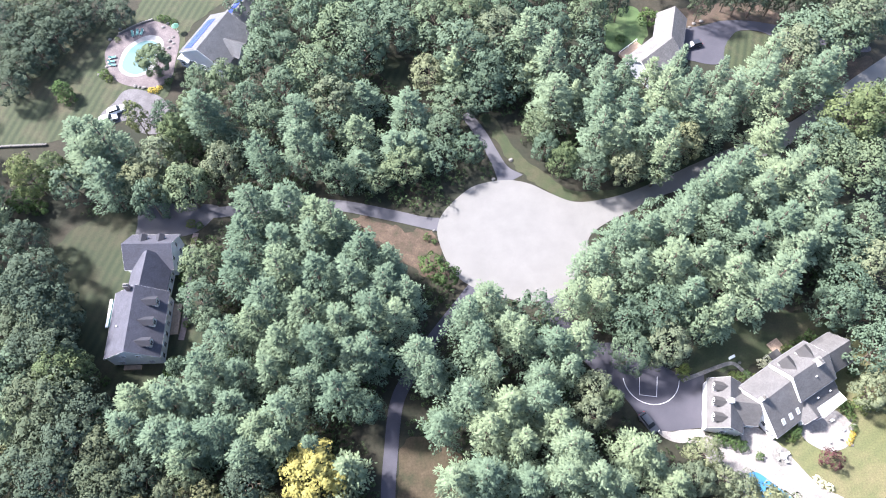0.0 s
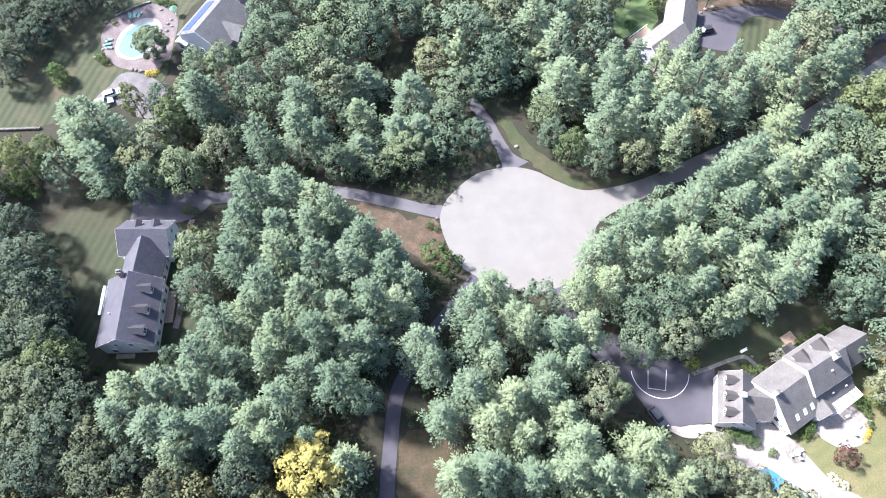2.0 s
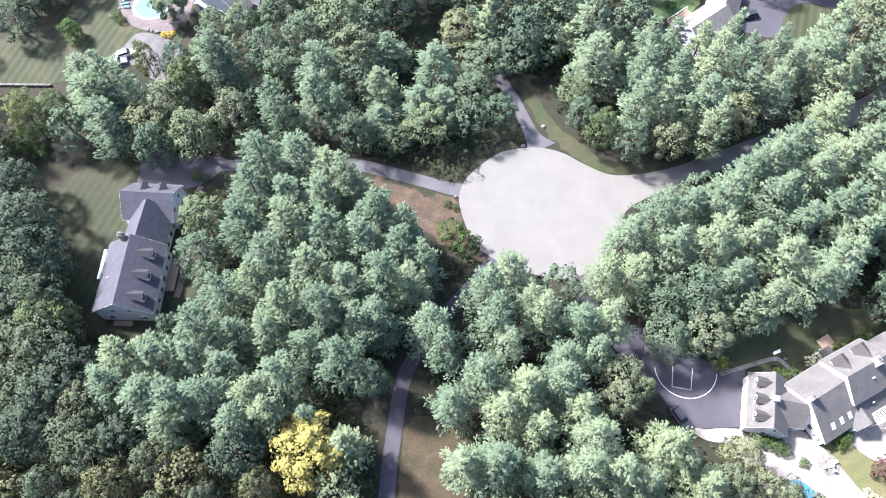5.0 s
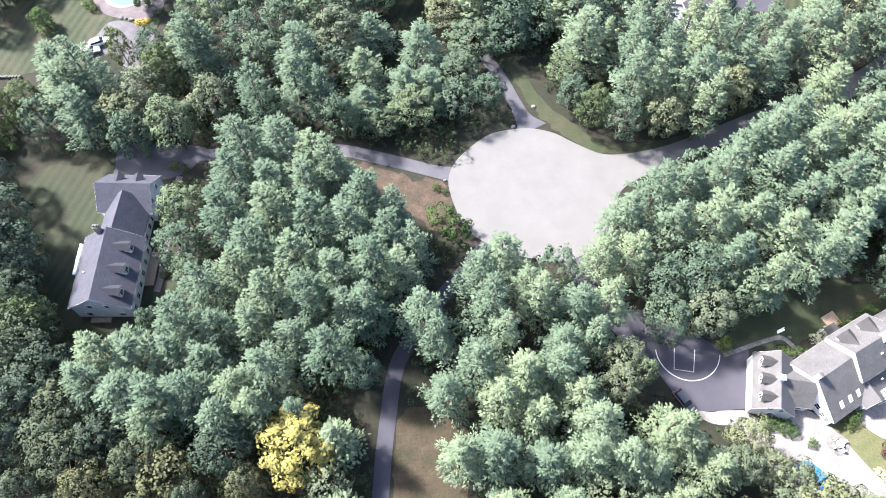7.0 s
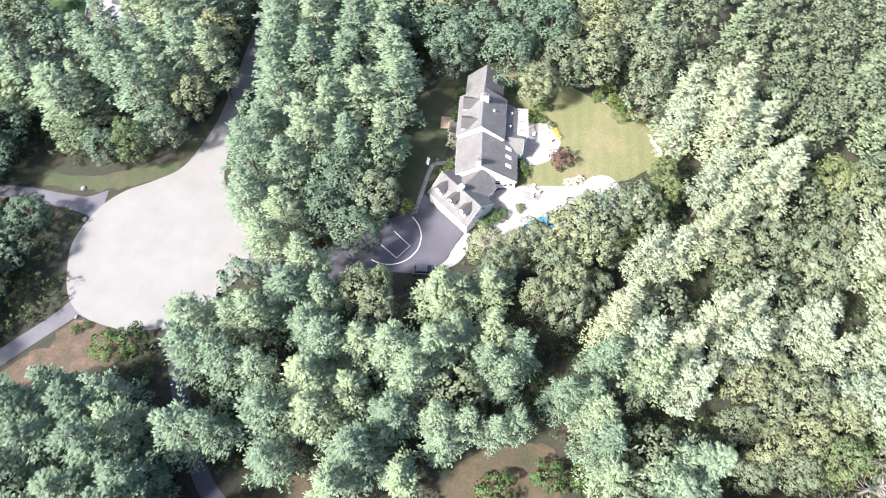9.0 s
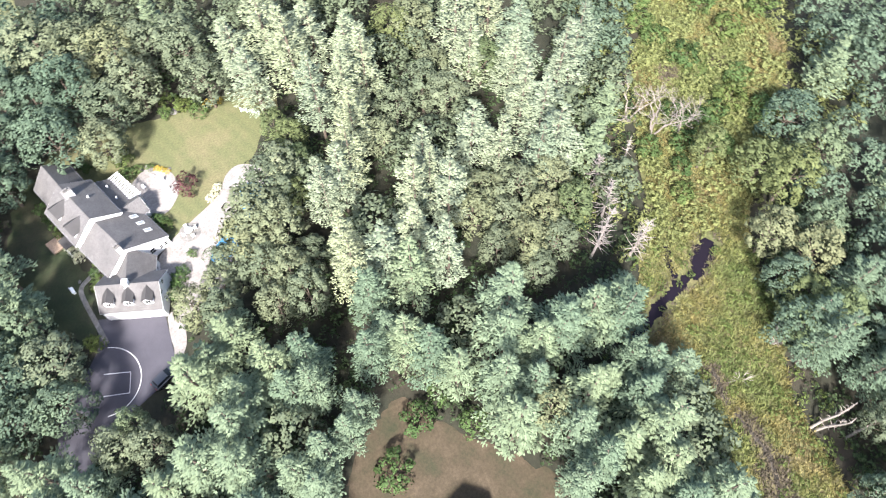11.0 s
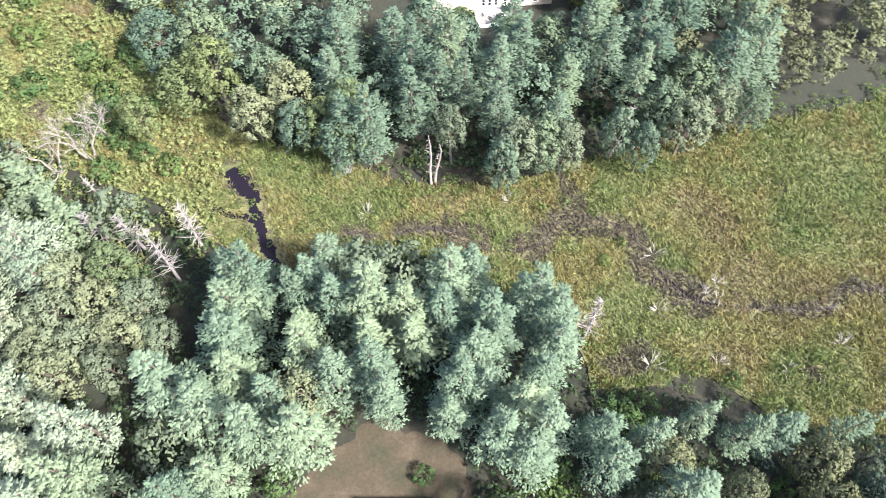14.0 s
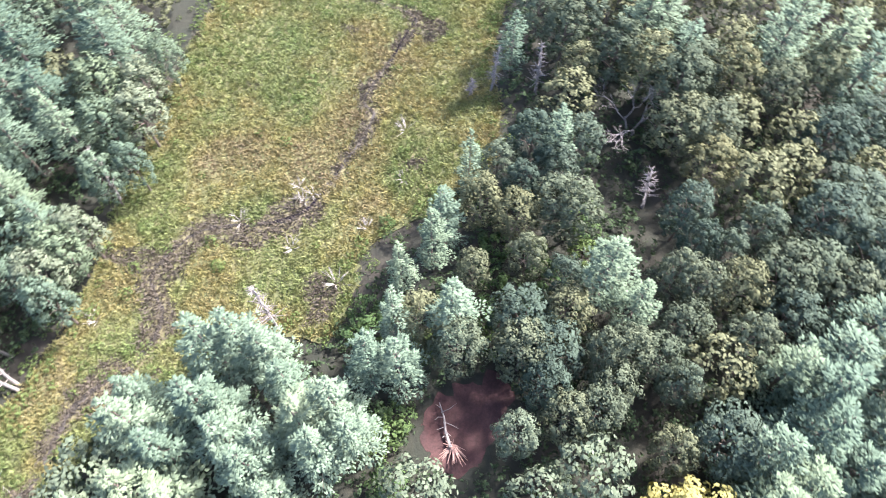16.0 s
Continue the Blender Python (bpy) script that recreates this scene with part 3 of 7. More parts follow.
patch("lawn_far_house_south", [(129, 49), (133, 53.5), (142, 52), (141, 44), (133, 41)], M_LAWN_B, 0.04, "mown lawn behind trees, coloured bright for sunlight", "lawn", ragged=0.8)
patch("pavement_far_house_drive", [(107.6, 55), (110.5, 62.6), (113, 62.4), (112, 56), (110.2, 51.4)], M_DRIVE, 0.07, "grey asphalt garage forecourt", "driveway")
# the house to the north-east
patch("lawn_north_east", [(57.8, 133.1), (62.4, 138.9), (67.3, 139.3), (69.6, 134.6), (68.5, 128.5), (65, 125.5), (58.7, 124.4), (56.8, 127.1)], M_GREENLAWN, 0.04, "bright green mown lawn", "lawn", ragged=0.8)
patch("pavement_north_east_drive", [(76.5, 129.1), (84.2, 130.7), (90, 131.8), (96.6, 131.1), (104, 128.7), (113, 124.5), (125, 120), (124, 117), (111, 121.5), (102.6, 124.6), (98.7, 127.1), (93.6, 127.9), (90.6, 126), (87.8, 122), (86.4, 118.4), (83.7, 117.2), (79.5, 118.5), (76.2, 121)], M_DARKDRIVE, 0.06, "purple-grey asphalt turning drive", "driveway")
patch("lawn_drive_island", [(87.4, 121.6), (90.3, 125.6), (93.3, 127.6), (98.4, 126.8), (102.4, 124.3), (104, 120), (97, 116), (89.8, 114.6), (86.7, 117.3)], M_STRIPED, 0.07, "mown lawn with dry edges", "lawn", ragged=0.5)
patch("ground_road_verge", [(86, 93.6), (98, 98), (112, 106), (124, 112.6), (123, 116), (110, 110.5), (97, 102.5), (87, 97)], M_NEEDLES, 0.03, "tan bare soil verge beside the lane", "verge", ragged=0.8)
patch("pavement_table_circle", [(68.9 + 1.9 * math.cos(a), 18.9 + 1.9 * math.sin(a)) for a in np.linspace(0, 5.6, 9)], M_STONE, 0.10, "round grey stone paving under the table", "paving")
patch("ground_drive_edge", [(79, 131), (84, 131), (90, 132), (97, 131), (105, 128), (108, 131), (99, 137), (88, 138), (79, 137)], M_NEEDLES, 0.03, "bare brown soil beside the drive", "ground", ragged=0.8)
# the cream house to the south
ribbon("road_cream_house_drive", [(6.0, -109), (7.2, -115), (7.4, -124), (7.0, -132), (7.0, -142), (7.2, -152)], 3.9, M_GRAVEL, 0.08, "pale lilac-grey asphalt driveway", "driveway")
patch("pavement_cream_house_court", [(8.8, -131), (4.8, -131.6), (0.7, -133.6), (-3.5, -134.3), (-12, -136.5), (-16, -143), (-12, -152), (8.8, -152)], M_GRAVEL, 0.075, "broad pale asphalt parking court", "driveway")
patch("lawn_cream_house", [(5.0, -113), (5.2, -122), (4.6, -129.5), (0.5, -132.4), (-4, -133.2), (-13, -135.5), (-24, -137), (-31, -132), (-30, -120), (-27, -112), (-22, -108), (-6, -108)], M_PATCHLAWN, 0.04, "mown green lawn with brown dry spots", "lawn", ragged=0.8)
ribbon("ground_cream_drive_edge", [(10.6, -112), (10.3, -120), (10.0, -130), (9.9, -142)], 2.0, M_NEEDLES, 0.03, "bare reddish soil beside the driveway", "verge", rough=0.5)
# the marsh
MARSH_EDGE = [(30, -49), (22, -42), (14, -48), (6, -49), (-4, -48), (-12, -44), (-22, -36), (-26, -28), (-34, -29.5), (-41, -30.5), (-58, -20), (-70, -22), (-83, -29), (-96, -32), (-125, -36),
              (-128, -100), (-92, -88), (-76, -80), (-63, -77.5), (-52, -74.5), (-44, -72.5), (-31, -69.8), (-15, -64.5), (4, -63.5), (20.7, -70.5), (33, -73), (48, -86), (70, -104), (92, -92), (74, -72), (46, -60)]
patch("marsh_ground", MARSH_EDGE, M_MARSH, 0.22, "wet marsh ground with sedge", "marsh", ragged=2.0)
STREAM = [(14, -54, 2.0), (8, -53.5, 1.8), (0, -54.8, 1.8), (-5, -54, 1.6), (-10.4, -51.2, 1.8), (-17.5, -52, 1.4), (-22.5, -57.3, 1.2), (-31.5, -55.2, 1.2), (-36.8, -47.6, 1.4), (-41.6, -42.6, 1.5), (-56, -41.2, 1.3),
          (-62.7, -41.8, 1.3), (-65, -44.8, 1.1), (-75, -44.7, 1.0), (-85, -45.4, 1.0), (-86.2, -58, 0.9), (-97, -62.7, 0.9), (-120, -66, 1.0)]
ribbon("stream_bank", [(x, y, 1.2 * w + (0.8 if -48 < x < -2 else 0.0)) for x, y, w in STREAM], 3.0, M_BANK, 0.27, "matted brown sedge on the stream banks", "stream bank", clear=False, rough=1.1, fine=24)
ribbon("stream_bed", [(x, y, w * 0.4) for x, y, w in STREAM], 1.0, M_MUD, 0.31, "muddy winding stream bed in the marsh", "stream", rough=1.5, fine=24)
POND = [(34.3, -66, 1.6), (33.0, -64.2, 3.4), (31.4, -62.2, 3.8), (29.8, -60.6, 2.2), (29.4, -58.4, 1.5), (28.6, -56.4, 2.3), (27.4, -54, 1.6), (26.6, -51.7, 2.1), (24.6, -48.6, 1.4), (23, -45, 1.8)]
ribbon("pond_water", POND, 2.6, M_WATER, 0.31, "dark still pond water in the marsh", "water", rough=0.75, fine=16)
ribbon("stream_water_a", [(36.5, -58.5, 0.7), (33.5, -57.2, 1.2), (30, -56.6, 0.8)], 1.2, M_WATER, 0.30, "dark still water beside the pond", "water", rough=0.9, fine=16)
ribbon("stream_water_b", [(-37.6, -46.2, 0.3), (-41.6, -42.6, 0.5), (-47, -41.6, 0.25)], 0.6, M_WATER, 0.36, "dark water in the stream bed", "water", rough=0.9, fine=16)
ribbon("stream_water_c", [(-75, -44.7, 0.3), (-80, -45.0, 0.5), (-85, -45.3, 0.3)], 0.6, M_WATER, 0.36, "dark water in the stream bed", "water", rough=0.9, fine=16)


# ---- trees and plants ----
def soft_mesh(name, tris, quads, mat_, normals=None):
    """A mesh from arrays of free triangles (n,3,3) and free quads (n,4,3); normals, one for each quad, round off the clumps."""
    tris = np.asarray(tris, float).reshape(-1, 3, 3)
    quads = np.asarray(quads, float).reshape(-1, 4, 3)
    if normals is not None:
        normals = np.asarray(normals, float).reshape(-1, 3)
        face = np.cross(quads[:, 2] - quads[:, 0], quads[:, 3] - quads[:, 1])
        turned = np.sum(face * normals, axis=1) < 0
        quads[turned] = quads[turned][:, ::-1]
    me = bpy.data.meshes.new(name)
    nt_, nq = len(tris), len(quads)
    me.vertices.add(nt_ * 3 + nq * 4)
    me.vertices.foreach_set("co", np.concatenate([tris.reshape(-1), quads.reshape(-1)]))
    loops = nt_ * 3 + nq * 4
    me.loops.add(loops)
    me.loops.foreach_set("vertex_index", np.arange(loops, dtype=np.int32))
    me.polygons.add(nt_ + nq)
    starts = np.concatenate([np.arange(nt_) * 3, nt_ * 3 + np.arange(nq) * 4]).astype(np.int32)
    me.polygons.foreach_set("loop_start", starts)
    me.update(calc_edges=True)
    me.validate()
    me.materials.append(mat_)
    if normals is not None:
        me.polygons.foreach_set("use_smooth", np.ones(nt_ + nq, dtype=bool))
        me.normals_split_custom_set(np.repeat(normals, 4, axis=0).tolist())
    return me


def unit(a):
    return a / (np.linalg.norm(a, axis=-1, keepdims=True) + 1e-9)


def limb(bm, a, b, ra, rb, sides=6):
    """A tapered round stick from a to b."""
    a, b = Vector(a), Vector(b)
    q = (b - a).to_track_quat("Z", "Y")
    rings = []
    for c, r in ((a, ra), (b, rb)):
        rings.append([bm.verts.new(c + q @ Vector((r * math.cos(2 * math.pi * k / sides), r * math.sin(2 * math.pi * k / sides), 0))) for k in range(sides)])
    for k in range(sides):
        bm.faces.new((rings[0][k], rings[0][(k + 1) % sides], rings[1][(k + 1) % sides], rings[1][k]))
    bm.faces.new(rings[1])


def bent_limb(bm, pts, ra, rb, sides=6):
    n = len(pts) - 1
    for i in range(n):
        limb(bm, pts[i], pts[i + 1], ra + (rb - ra) * i / n, ra + (rb - ra) * (i + 1) / n, sides)


def pine_crown(rng, tall, wide, tufts=12, size=0.86):
    """Tiers of spreading boughs: each bough ends in a fan of rounded needle plumes."""
    quads, normals, sticks = [], [], []
    z = tall * 0.22
    lean = rng.uniform(-0.6, 0.6, 2)
    lop = rng.uniform(0, 2 * math.pi)
    up = np.array([0, 0, 1.0])
    while z < tall * 0.985:
        s = (z - tall * 0.22) / (tall * 0.78)
        reach = wide * (0.75 + 0.25 * min(1, s / 0.2)) * (1 - s) ** 0.82 * rng.uniform(0.84, 1.16) + 0.3
        count = 7 if s < 0.5 else 6 if s < 0.75 else 4
        start = rng.uniform(0, 2 * math.pi)
        for k in range(count):
            az = start + 2 * math.pi * k / count + rng.uniform(-0.32, 0.32)
            length = reach * rng.uniform(0.58, 1.24) * (1 + 0.16 * math.cos(az - lop))
            rise = rng.uniform(-0.06, 0.16) + 0.6 * s * s
            out = np.array([math.cos(az), math.sin(az), 0])
            side = np.array([-out[1], out[0], 0])
            base = np.array([lean[0] * s, lean[1] * s, z + rng.uniform(-0.4, 0.4)])
            sticks.append((base - up * 0.15, base - up * 0.15 + out * length * 0.8 + up * rise * length * 0.55))
            for at, bend in ((0.30, -0.75), (0.36, 0.75), (0.54, -0.55), (0.60, 0.55), (0.62, 0.0)) if length > 2.2 else ((0.2, -0.7), (0.28, 0.7), (0.4, 0.0)):
                bend += rng.uniform(-0.2, 0.2)
                way = unit(out * math.cos(bend) + side * math.sin(bend) + up * (1.6 * rise * at + rng.uniform(-0.06, 0.16)))
                over = unit(np.cross(up, way))
                root = base + out * length * at + up * rise * length * at * at
                long_ = (0.36 * length + 0.35) * rng.uniform(0.8, 1.15)
                n = max(5, int(tufts * (0.55 + 0.45 * long_ / 1.7)))
                u = rng.uniform(0.05, 1, (n, 1)) ** 0.8
                half = 0.30 * long_ * np.sin(math.pi * (0.14 + 0.7 * u))
                lane = rng.uniform(-1, 1, (n, 1))
                c = root + way * long_ * u + over * lane * half + up * (0.6 * half * (1 - lane ** 2) + rng.uniform(-0.08, 0.08, (n, 1)))
                d = unit(way * rng.uniform(0.7, 1.0, (n, 1)) + over * (lane * 0.8 + rng.uniform(-0.25, 0.25, (n, 1))) + up * rng.uniform(-0.05, 0.3, (n, 1)))
                across = unit(np.cross(d, up) + rng.normal(0, 0.25, (n, 3)))
                le = rng.uniform(0.42, 0.66, (n, 1)) * size
                w = rng.uniform(0.13, 0.2, (n, 1)) * size
                quads.append(np.stack([c - d * le * 0.4, c + across * w, c + d * le * 0.7, c - across * w], 1))
                normals.append(unit(up * 0.85 + over * lane * 0.85 + way * (u - 0.4) * 0.9 + rng.normal(0, 0.1, (n, 3))))
        z += tall * rng.uniform(0.082, 0.108) * (1 - 0.35 * s)
    return np.concatenate(quads), np.concatenate(normals), sticks


def leafy_crown(rng, tall, wide, low=0.30, clumps=60, leaves=31, leaf=0.5, bump_size=(0.21, 0.36), reach=1.5):
    """Rounded billows of leaves on an uneven dome, each billow broken into knots of leaves."""
    quads, normals = [], []
    mid, half = tall * (low + 1) / 2, tall * (1 - low) / 2
    g = math.pi * (3 - math.sqrt(5))
    for k in range(clumps):
        h = 1 - (k + 0.5) / clumps * reach
        rr = math.sqrt(max(0, 1 - h * h)) if h > 0 or reach < 1.45 else 1 - 0.45 * h * h
        az = k * g + rng.uniform(-0.4, 0.4)
        pull = rng.uniform(0.55, 0.93)
        r = wide * rng.uniform(*bump_size)
        c = np.array([math.cos(az) * rr * wide * pull, math.sin(az) * rr * wide * pull, mid + h * half * rng.uniform(0.72, 1.0)])
        outward = unit(c - np.array([0, 0, mid * 0.9]))
        knots = rng.normal(size=(6, 3))
        knots[:, 2] += 0.4
        knots = unit(unit(knots) + outward * 0.6)
        own = knots[rng.integers(0, 6, leaves)]
        d = unit(own + rng.normal(0, 0.36, (leaves, 3)))
        near = np.sum(d * own, axis=1, keepdims=True)
        pos = c + d * r * (0.62 + 0.4 * near ** 3 + rng.uniform(-0.06, 0.06, (leaves, 1))) * np.array([1, 1, 0.82])
        nrm = unit(d + rng.normal(size=(leaves, 3)) * 0.3)
        a = unit(np.cross(nrm, rng.normal(size=(leaves, 3)))) * leaf * rng.uniform(0.5, 1.0, (leaves, 1)) * 0.62
        b = unit(np.cross(nrm, a)) * leaf * rng.uniform(0.5, 1.0, (leaves, 1)) * 0.46
        quads.append(np.stack([pos - a, pos + b, pos + a, pos - b], 1))
        normals.append(unit(d * 0.7 + (d - own) * 0.55 + outward * 0.3 + np.array([0, 0, 0.22]) + rng.normal(0, 0.1, (leaves, 3))))
    return np.concatenate(quads), np.concatenate(normals)


def tree(name, crown_me, trunk_bm, label, category, group):
    root = new(name)
    tagged(root, label, category, group)
    part("trunk", trunk_bm, M_BARK, root)
    cr = new("crown", crown_me)
    cr.parent = root
    return root


def make_pine(seed, mat_=None, label="tall white pine with pale blue-green needle plumes", group="pines of the woods"):
    rng = np.random.default_rng(seed)
    tall, wide = 20.0, 4.7
    quads, normals, sticks = pine_crown(rng, tall, wide * rng.uniform(0.95, 1.08))
    bm = bmesh.new()
    bent_limb(bm, [(0, 0, -0.4), (0.05, 0.05, 6), (0.1, -0.05, 13), (0, 0, tall * 0.95)], 0.32, 0.05, 7)
    for a, b in sticks[::3]:
        limb(bm, a, b, 0.05, 0.02, 3)
    return tree("pine_tree", soft_mesh("pine_crown", [], quads, mat_ or M_PINE, normals), bm, label, "pine tree", group)


def make_broadleaf(seed, mat_=None, label="broad-leaved tree with rounded billowing green crown", group="broad-leaved trees of the woods", name="broadleaf_tree", leaves=54):
    rng = np.random.default_rng(seed)
    tall, wide = 15.0, 4.9
    quads, normals = leafy_crown(rng, tall, wide, rng.uniform(0.02, 0.12), leaves=leaves)
    bm = bmesh.new()
    bent_limb(bm, [(0, 0, -0.4), (0.1, 0, 3), (0, 0.15, 6), (0.1, 0.1, 10.5)], 0.34, 0.10, 7)
    for k in range(7):
        az = k * 2.4 + rng.uniform(-0.3, 0.3)
        s = np.array([0, 0, rng.uniform(3.6, 8.0)])
        e = s + np.array([math.cos(az) * 3.0, math.sin(az) * 3.0, rng.uniform(1.6, 3.4)])
        bent_limb(bm, [s, (s + e) / 2 + np.array([0, 0, 0.3]), e], 0.13, 0.03, 5)
    return tree(name, soft_mesh("leaf_crown", [], quads, mat_ or M_OAK, normals), bm, label, "tree", group)


def make_shrub(seed, mat_, label, group, name="shrub"):
    rng = np.random.default_rng(seed)
    quads, normals = leafy_crown(rng, 3.0, 2.2, 0.05, 18, 44, 0.36, (0.3, 0.5), 1.55)
    root = new(name)
    tagged(root, label, "shrub", group)
    bm = bmesh.new()
    for k in range(5):
        az = k * 1.3
        limb(bm, (0.1 * math.cos(az), 0.1 * math.sin(az), -0.1), (0.9 * math.cos(az), 0.9 * math.sin(az), 1.7), 0.05, 0.02, 4)
    part("stem", bm, M_BARK, root)
    cr = new("foliage", soft_mesh("shrub_leaves", [], quads, mat_, normals))
    cr.parent = root
    return root


PINES = [make_pine(11 + k) for k in range(7)]
PALE_PINES = [make_pine(111 + k, M_PALEPINE, "tall white pine with pale needle plumes, brightened for haze", "silvery pines by the swamp") for k in range(4)]
DARKPINES = [make_pine(21 + k, M_DARKPINE, "tall pine with needle plumes coloured dark for shade", "deep green pines by the drive") for k in range(4)]
OAKS = [make_broadleaf(31 + k) for k in range(6)]
NORTH_OAKS = [make_broadleaf(41 + k, M_NORTHLEAF, "broad oak with dense green crown in the north woods", "oaks of the north woods") for k in range(5)]
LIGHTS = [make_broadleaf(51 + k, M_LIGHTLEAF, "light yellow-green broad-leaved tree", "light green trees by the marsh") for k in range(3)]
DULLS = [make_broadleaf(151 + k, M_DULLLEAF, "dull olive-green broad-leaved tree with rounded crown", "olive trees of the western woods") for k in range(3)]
DARKS = [make_broadleaf(61 + k, M_DARKLEAF, "dark green oak with dense rounded crown", "dark oaks of the western woods") for k in range(3)]
SHRUBS = [make_shrub(71 + k, M_SHRUB, "rounded green leafy shrub in open ground", "shrubs of the clearings") for k in range(3)]
YELLOW_TREE = make_broadleaf(91, M_YELLOW, "broad-leaved tree turned bright yellow", "", "yellow_tree", 96)
TALL = {"pine": (20.0, 4.7, PINES), "dark_pine": (20.0, 4.7, DARKPINES), "broadleaf": (15.0, 4.9, OAKS), "light": (14.0, 4.9, LIGHTS), "dark": (15.0, 4.9, DARKS), "shrub": (3.0, 2.2, SHRUBS)}
SPOTS = []          # x, y, spread of every tree that stands
FIRST_USED = set()
_grow = random.Random(5)


def grove(kind, spots):
    """Trees of one kind at (x, y, spread) each."""
    tall, wide, makers = TALL[kind]
    for x, y, r in spots:
        if kind == "broadleaf":
            makers = OAKS
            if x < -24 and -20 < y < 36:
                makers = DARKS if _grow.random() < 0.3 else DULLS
            elif (y > 30 or y < -62) and _grow.random() < 0.75:
                makers = NORTH_OAKS
        elif kind == "pine":
            # needle tone by place: brightened in the haze, darkened where pines stand in shade
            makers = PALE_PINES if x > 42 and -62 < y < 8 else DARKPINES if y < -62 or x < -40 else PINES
        elif kind == "light":
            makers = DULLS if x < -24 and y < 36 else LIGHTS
        model = makers[_grow.randrange(len(makers))]
        spread = r / wide * (1.08 if "pine" in kind else 1.0)
        if -32 < x < 36 and -46 < y < -14 and kind == "pine":      # the pines along the marsh knit together
            spread *= 1.2
        elif -56 < x < -24 and -18 < y < 6 and kind in ("pine", "broadleaf"):
            spread *= 1.18
        up = _grow.uniform(0.86, 1.12) * (0.72 + 0.28 * min(1.25, spread)) if kind != "shrub" else spread * _grow.uniform(0.8, 1.15)
        if x > 38 and y < 0 and kind != "shrub":      # pines stand over the lower oaks by the swamp
            up *= 1.12 if kind == "pine" else 0.84
        # shortened so that less shadow falls on the pool lawn
        if x < -70 and y > 126:
            up *= 0.68
        if -12 < x < 34 and 83 < y < 112:      # trees round the cul-de-sac head shortened and moved out to keep shadows off it
            x, y, up = x * 1.06, y * 1.06, up * 0.64
        m = pose(x, y, height(x, y) - 0.05, 0, 0, _grow.uniform(0, 360)) @ Matrix.Diagonal((spread, spread, up, 1))
        SPOTS.append((x, y, r))
        if model.name in FIRST_USED:
            copy_thing(model, m).matrix_basis = m
        else:
            FIRST_USED.add(model.name)
            model.matrix_basis = m


grove("pine", [(-54.9, -97.6, 5.1), (-53.1, -80.7, 4.7), (-50.7, -84.7, 5.3), (-50.4, -97.9, 5.0), (-47.9, -78.5, 4.6), (-44.9, -98.0, 5.0), (-41.2, -89.7, 4.7), (-40.3, -94.5, 4.8), (-36.8, -81.7, 4.5), (-35.8, -88.6, 4.7), (-33.4, -75.3, 3.8), (-28.8, -82.3, 3.9), (-27.6, -89.2, 4.6), (-25.1, -85.0, 4.5), (-21.6, -77.0, 3.7), (-15.3, -82.9, 4.4), (-13.4, -86.7, 4.0), (-11.2, -78.5, 4.3), (-2.6, -81.4, 4.3), (-0.8, -75.1, 3.7), (3.4, -78.9, 4.3), (6.5, -85.7, 4.4), (15.4, -82.5, 4.4), (15.5, -87.6, 4.0), (16.2, -77.3, 4.3), (-20.0, -69.2, 3.2), (-11.1, -71.6, 3.6), (-5.4, -74.9, 3.2), (3.3, -73.0, 4.1), (9.7, -67.5, 4.2)])
grove("pine", [(14.0, -67.4, 4.5), (70.1, -51.7, 4.2), (72.8, -56.1, 4.3), (74.6, -45.0, 4.2), (80.5, -48.3, 4.9), (87.1, -45.2, 4.4), (-78.9, -24.4, 2.6), (-54.0, -20.5, 2.2), (-45.0, -20.6, 3.4), (-40.9, -19.9, 2.8), (-36.0, -22.3, 2.4), (-28.9, -19.4, 2.3), (-23.2, -15.7, 2.8), (-22.0, -19.4, 2.8), (-17.6, -35.4, 3.5), (-17.3, -31.4, 3.4), (-15.6, -27.2, 3.0), (-15.1, -19.9, 3.3), (-15.1, -38.1, 3.5), (-13.4, -16.9, 3.3), (-11.9, -22.8, 3.7), (-10.3, -19.6, 3.3), (-9.8, -32.1, 3.0), (-8.7, -35.0, 3.8), (-7.9, -25.6, 2.9), (-6.5, -29.8, 3.7), (-5.9, -42.9, 3.1), (-5.0, -25.7, 3.3), (-3.5, -21.7, 2.9), (-3.1, -40.6, 3.9)])
grove("pine", [(-1.6, -36.0, 3.8), (3.2, -36.9, 3.7), (4.9, -23.6, 2.9), (6.8, -27.1, 3.2), (7.5, -38.0, 4.2), (11.7, -25.9, 3.2), (13.0, -38.0, 3.8), (14.6, -44.8, 2.8), (15.2, -19.0, 4.0), (15.3, -29.8, 3.7), (16.5, -40.4, 3.4), (19.2, -39.9, 2.5), (20.2, -24.1, 3.3), (21.5, -19.6, 3.6), (24.3, -40.4, 3.4), (24.7, -26.6, 3.7), (26.0, -31.4, 4.2), (26.5, -36.0, 3.8), (27.6, -22.5, 4.1), (27.8, -41.0, 3.9), (32.3, -25.0, 4.2), (42.6, -19.5, 3.9), (48.5, -16.7, 4.4), (51.9, -23.3, 4.1), (54.4, -18.4, 4.1), (54.8, -40.6, 3.8), (56.1, -44.1, 4.3), (57.7, -22.2, 2.8), (58.6, -35.2, 3.3), (62.0, -44.4, 4.5)])
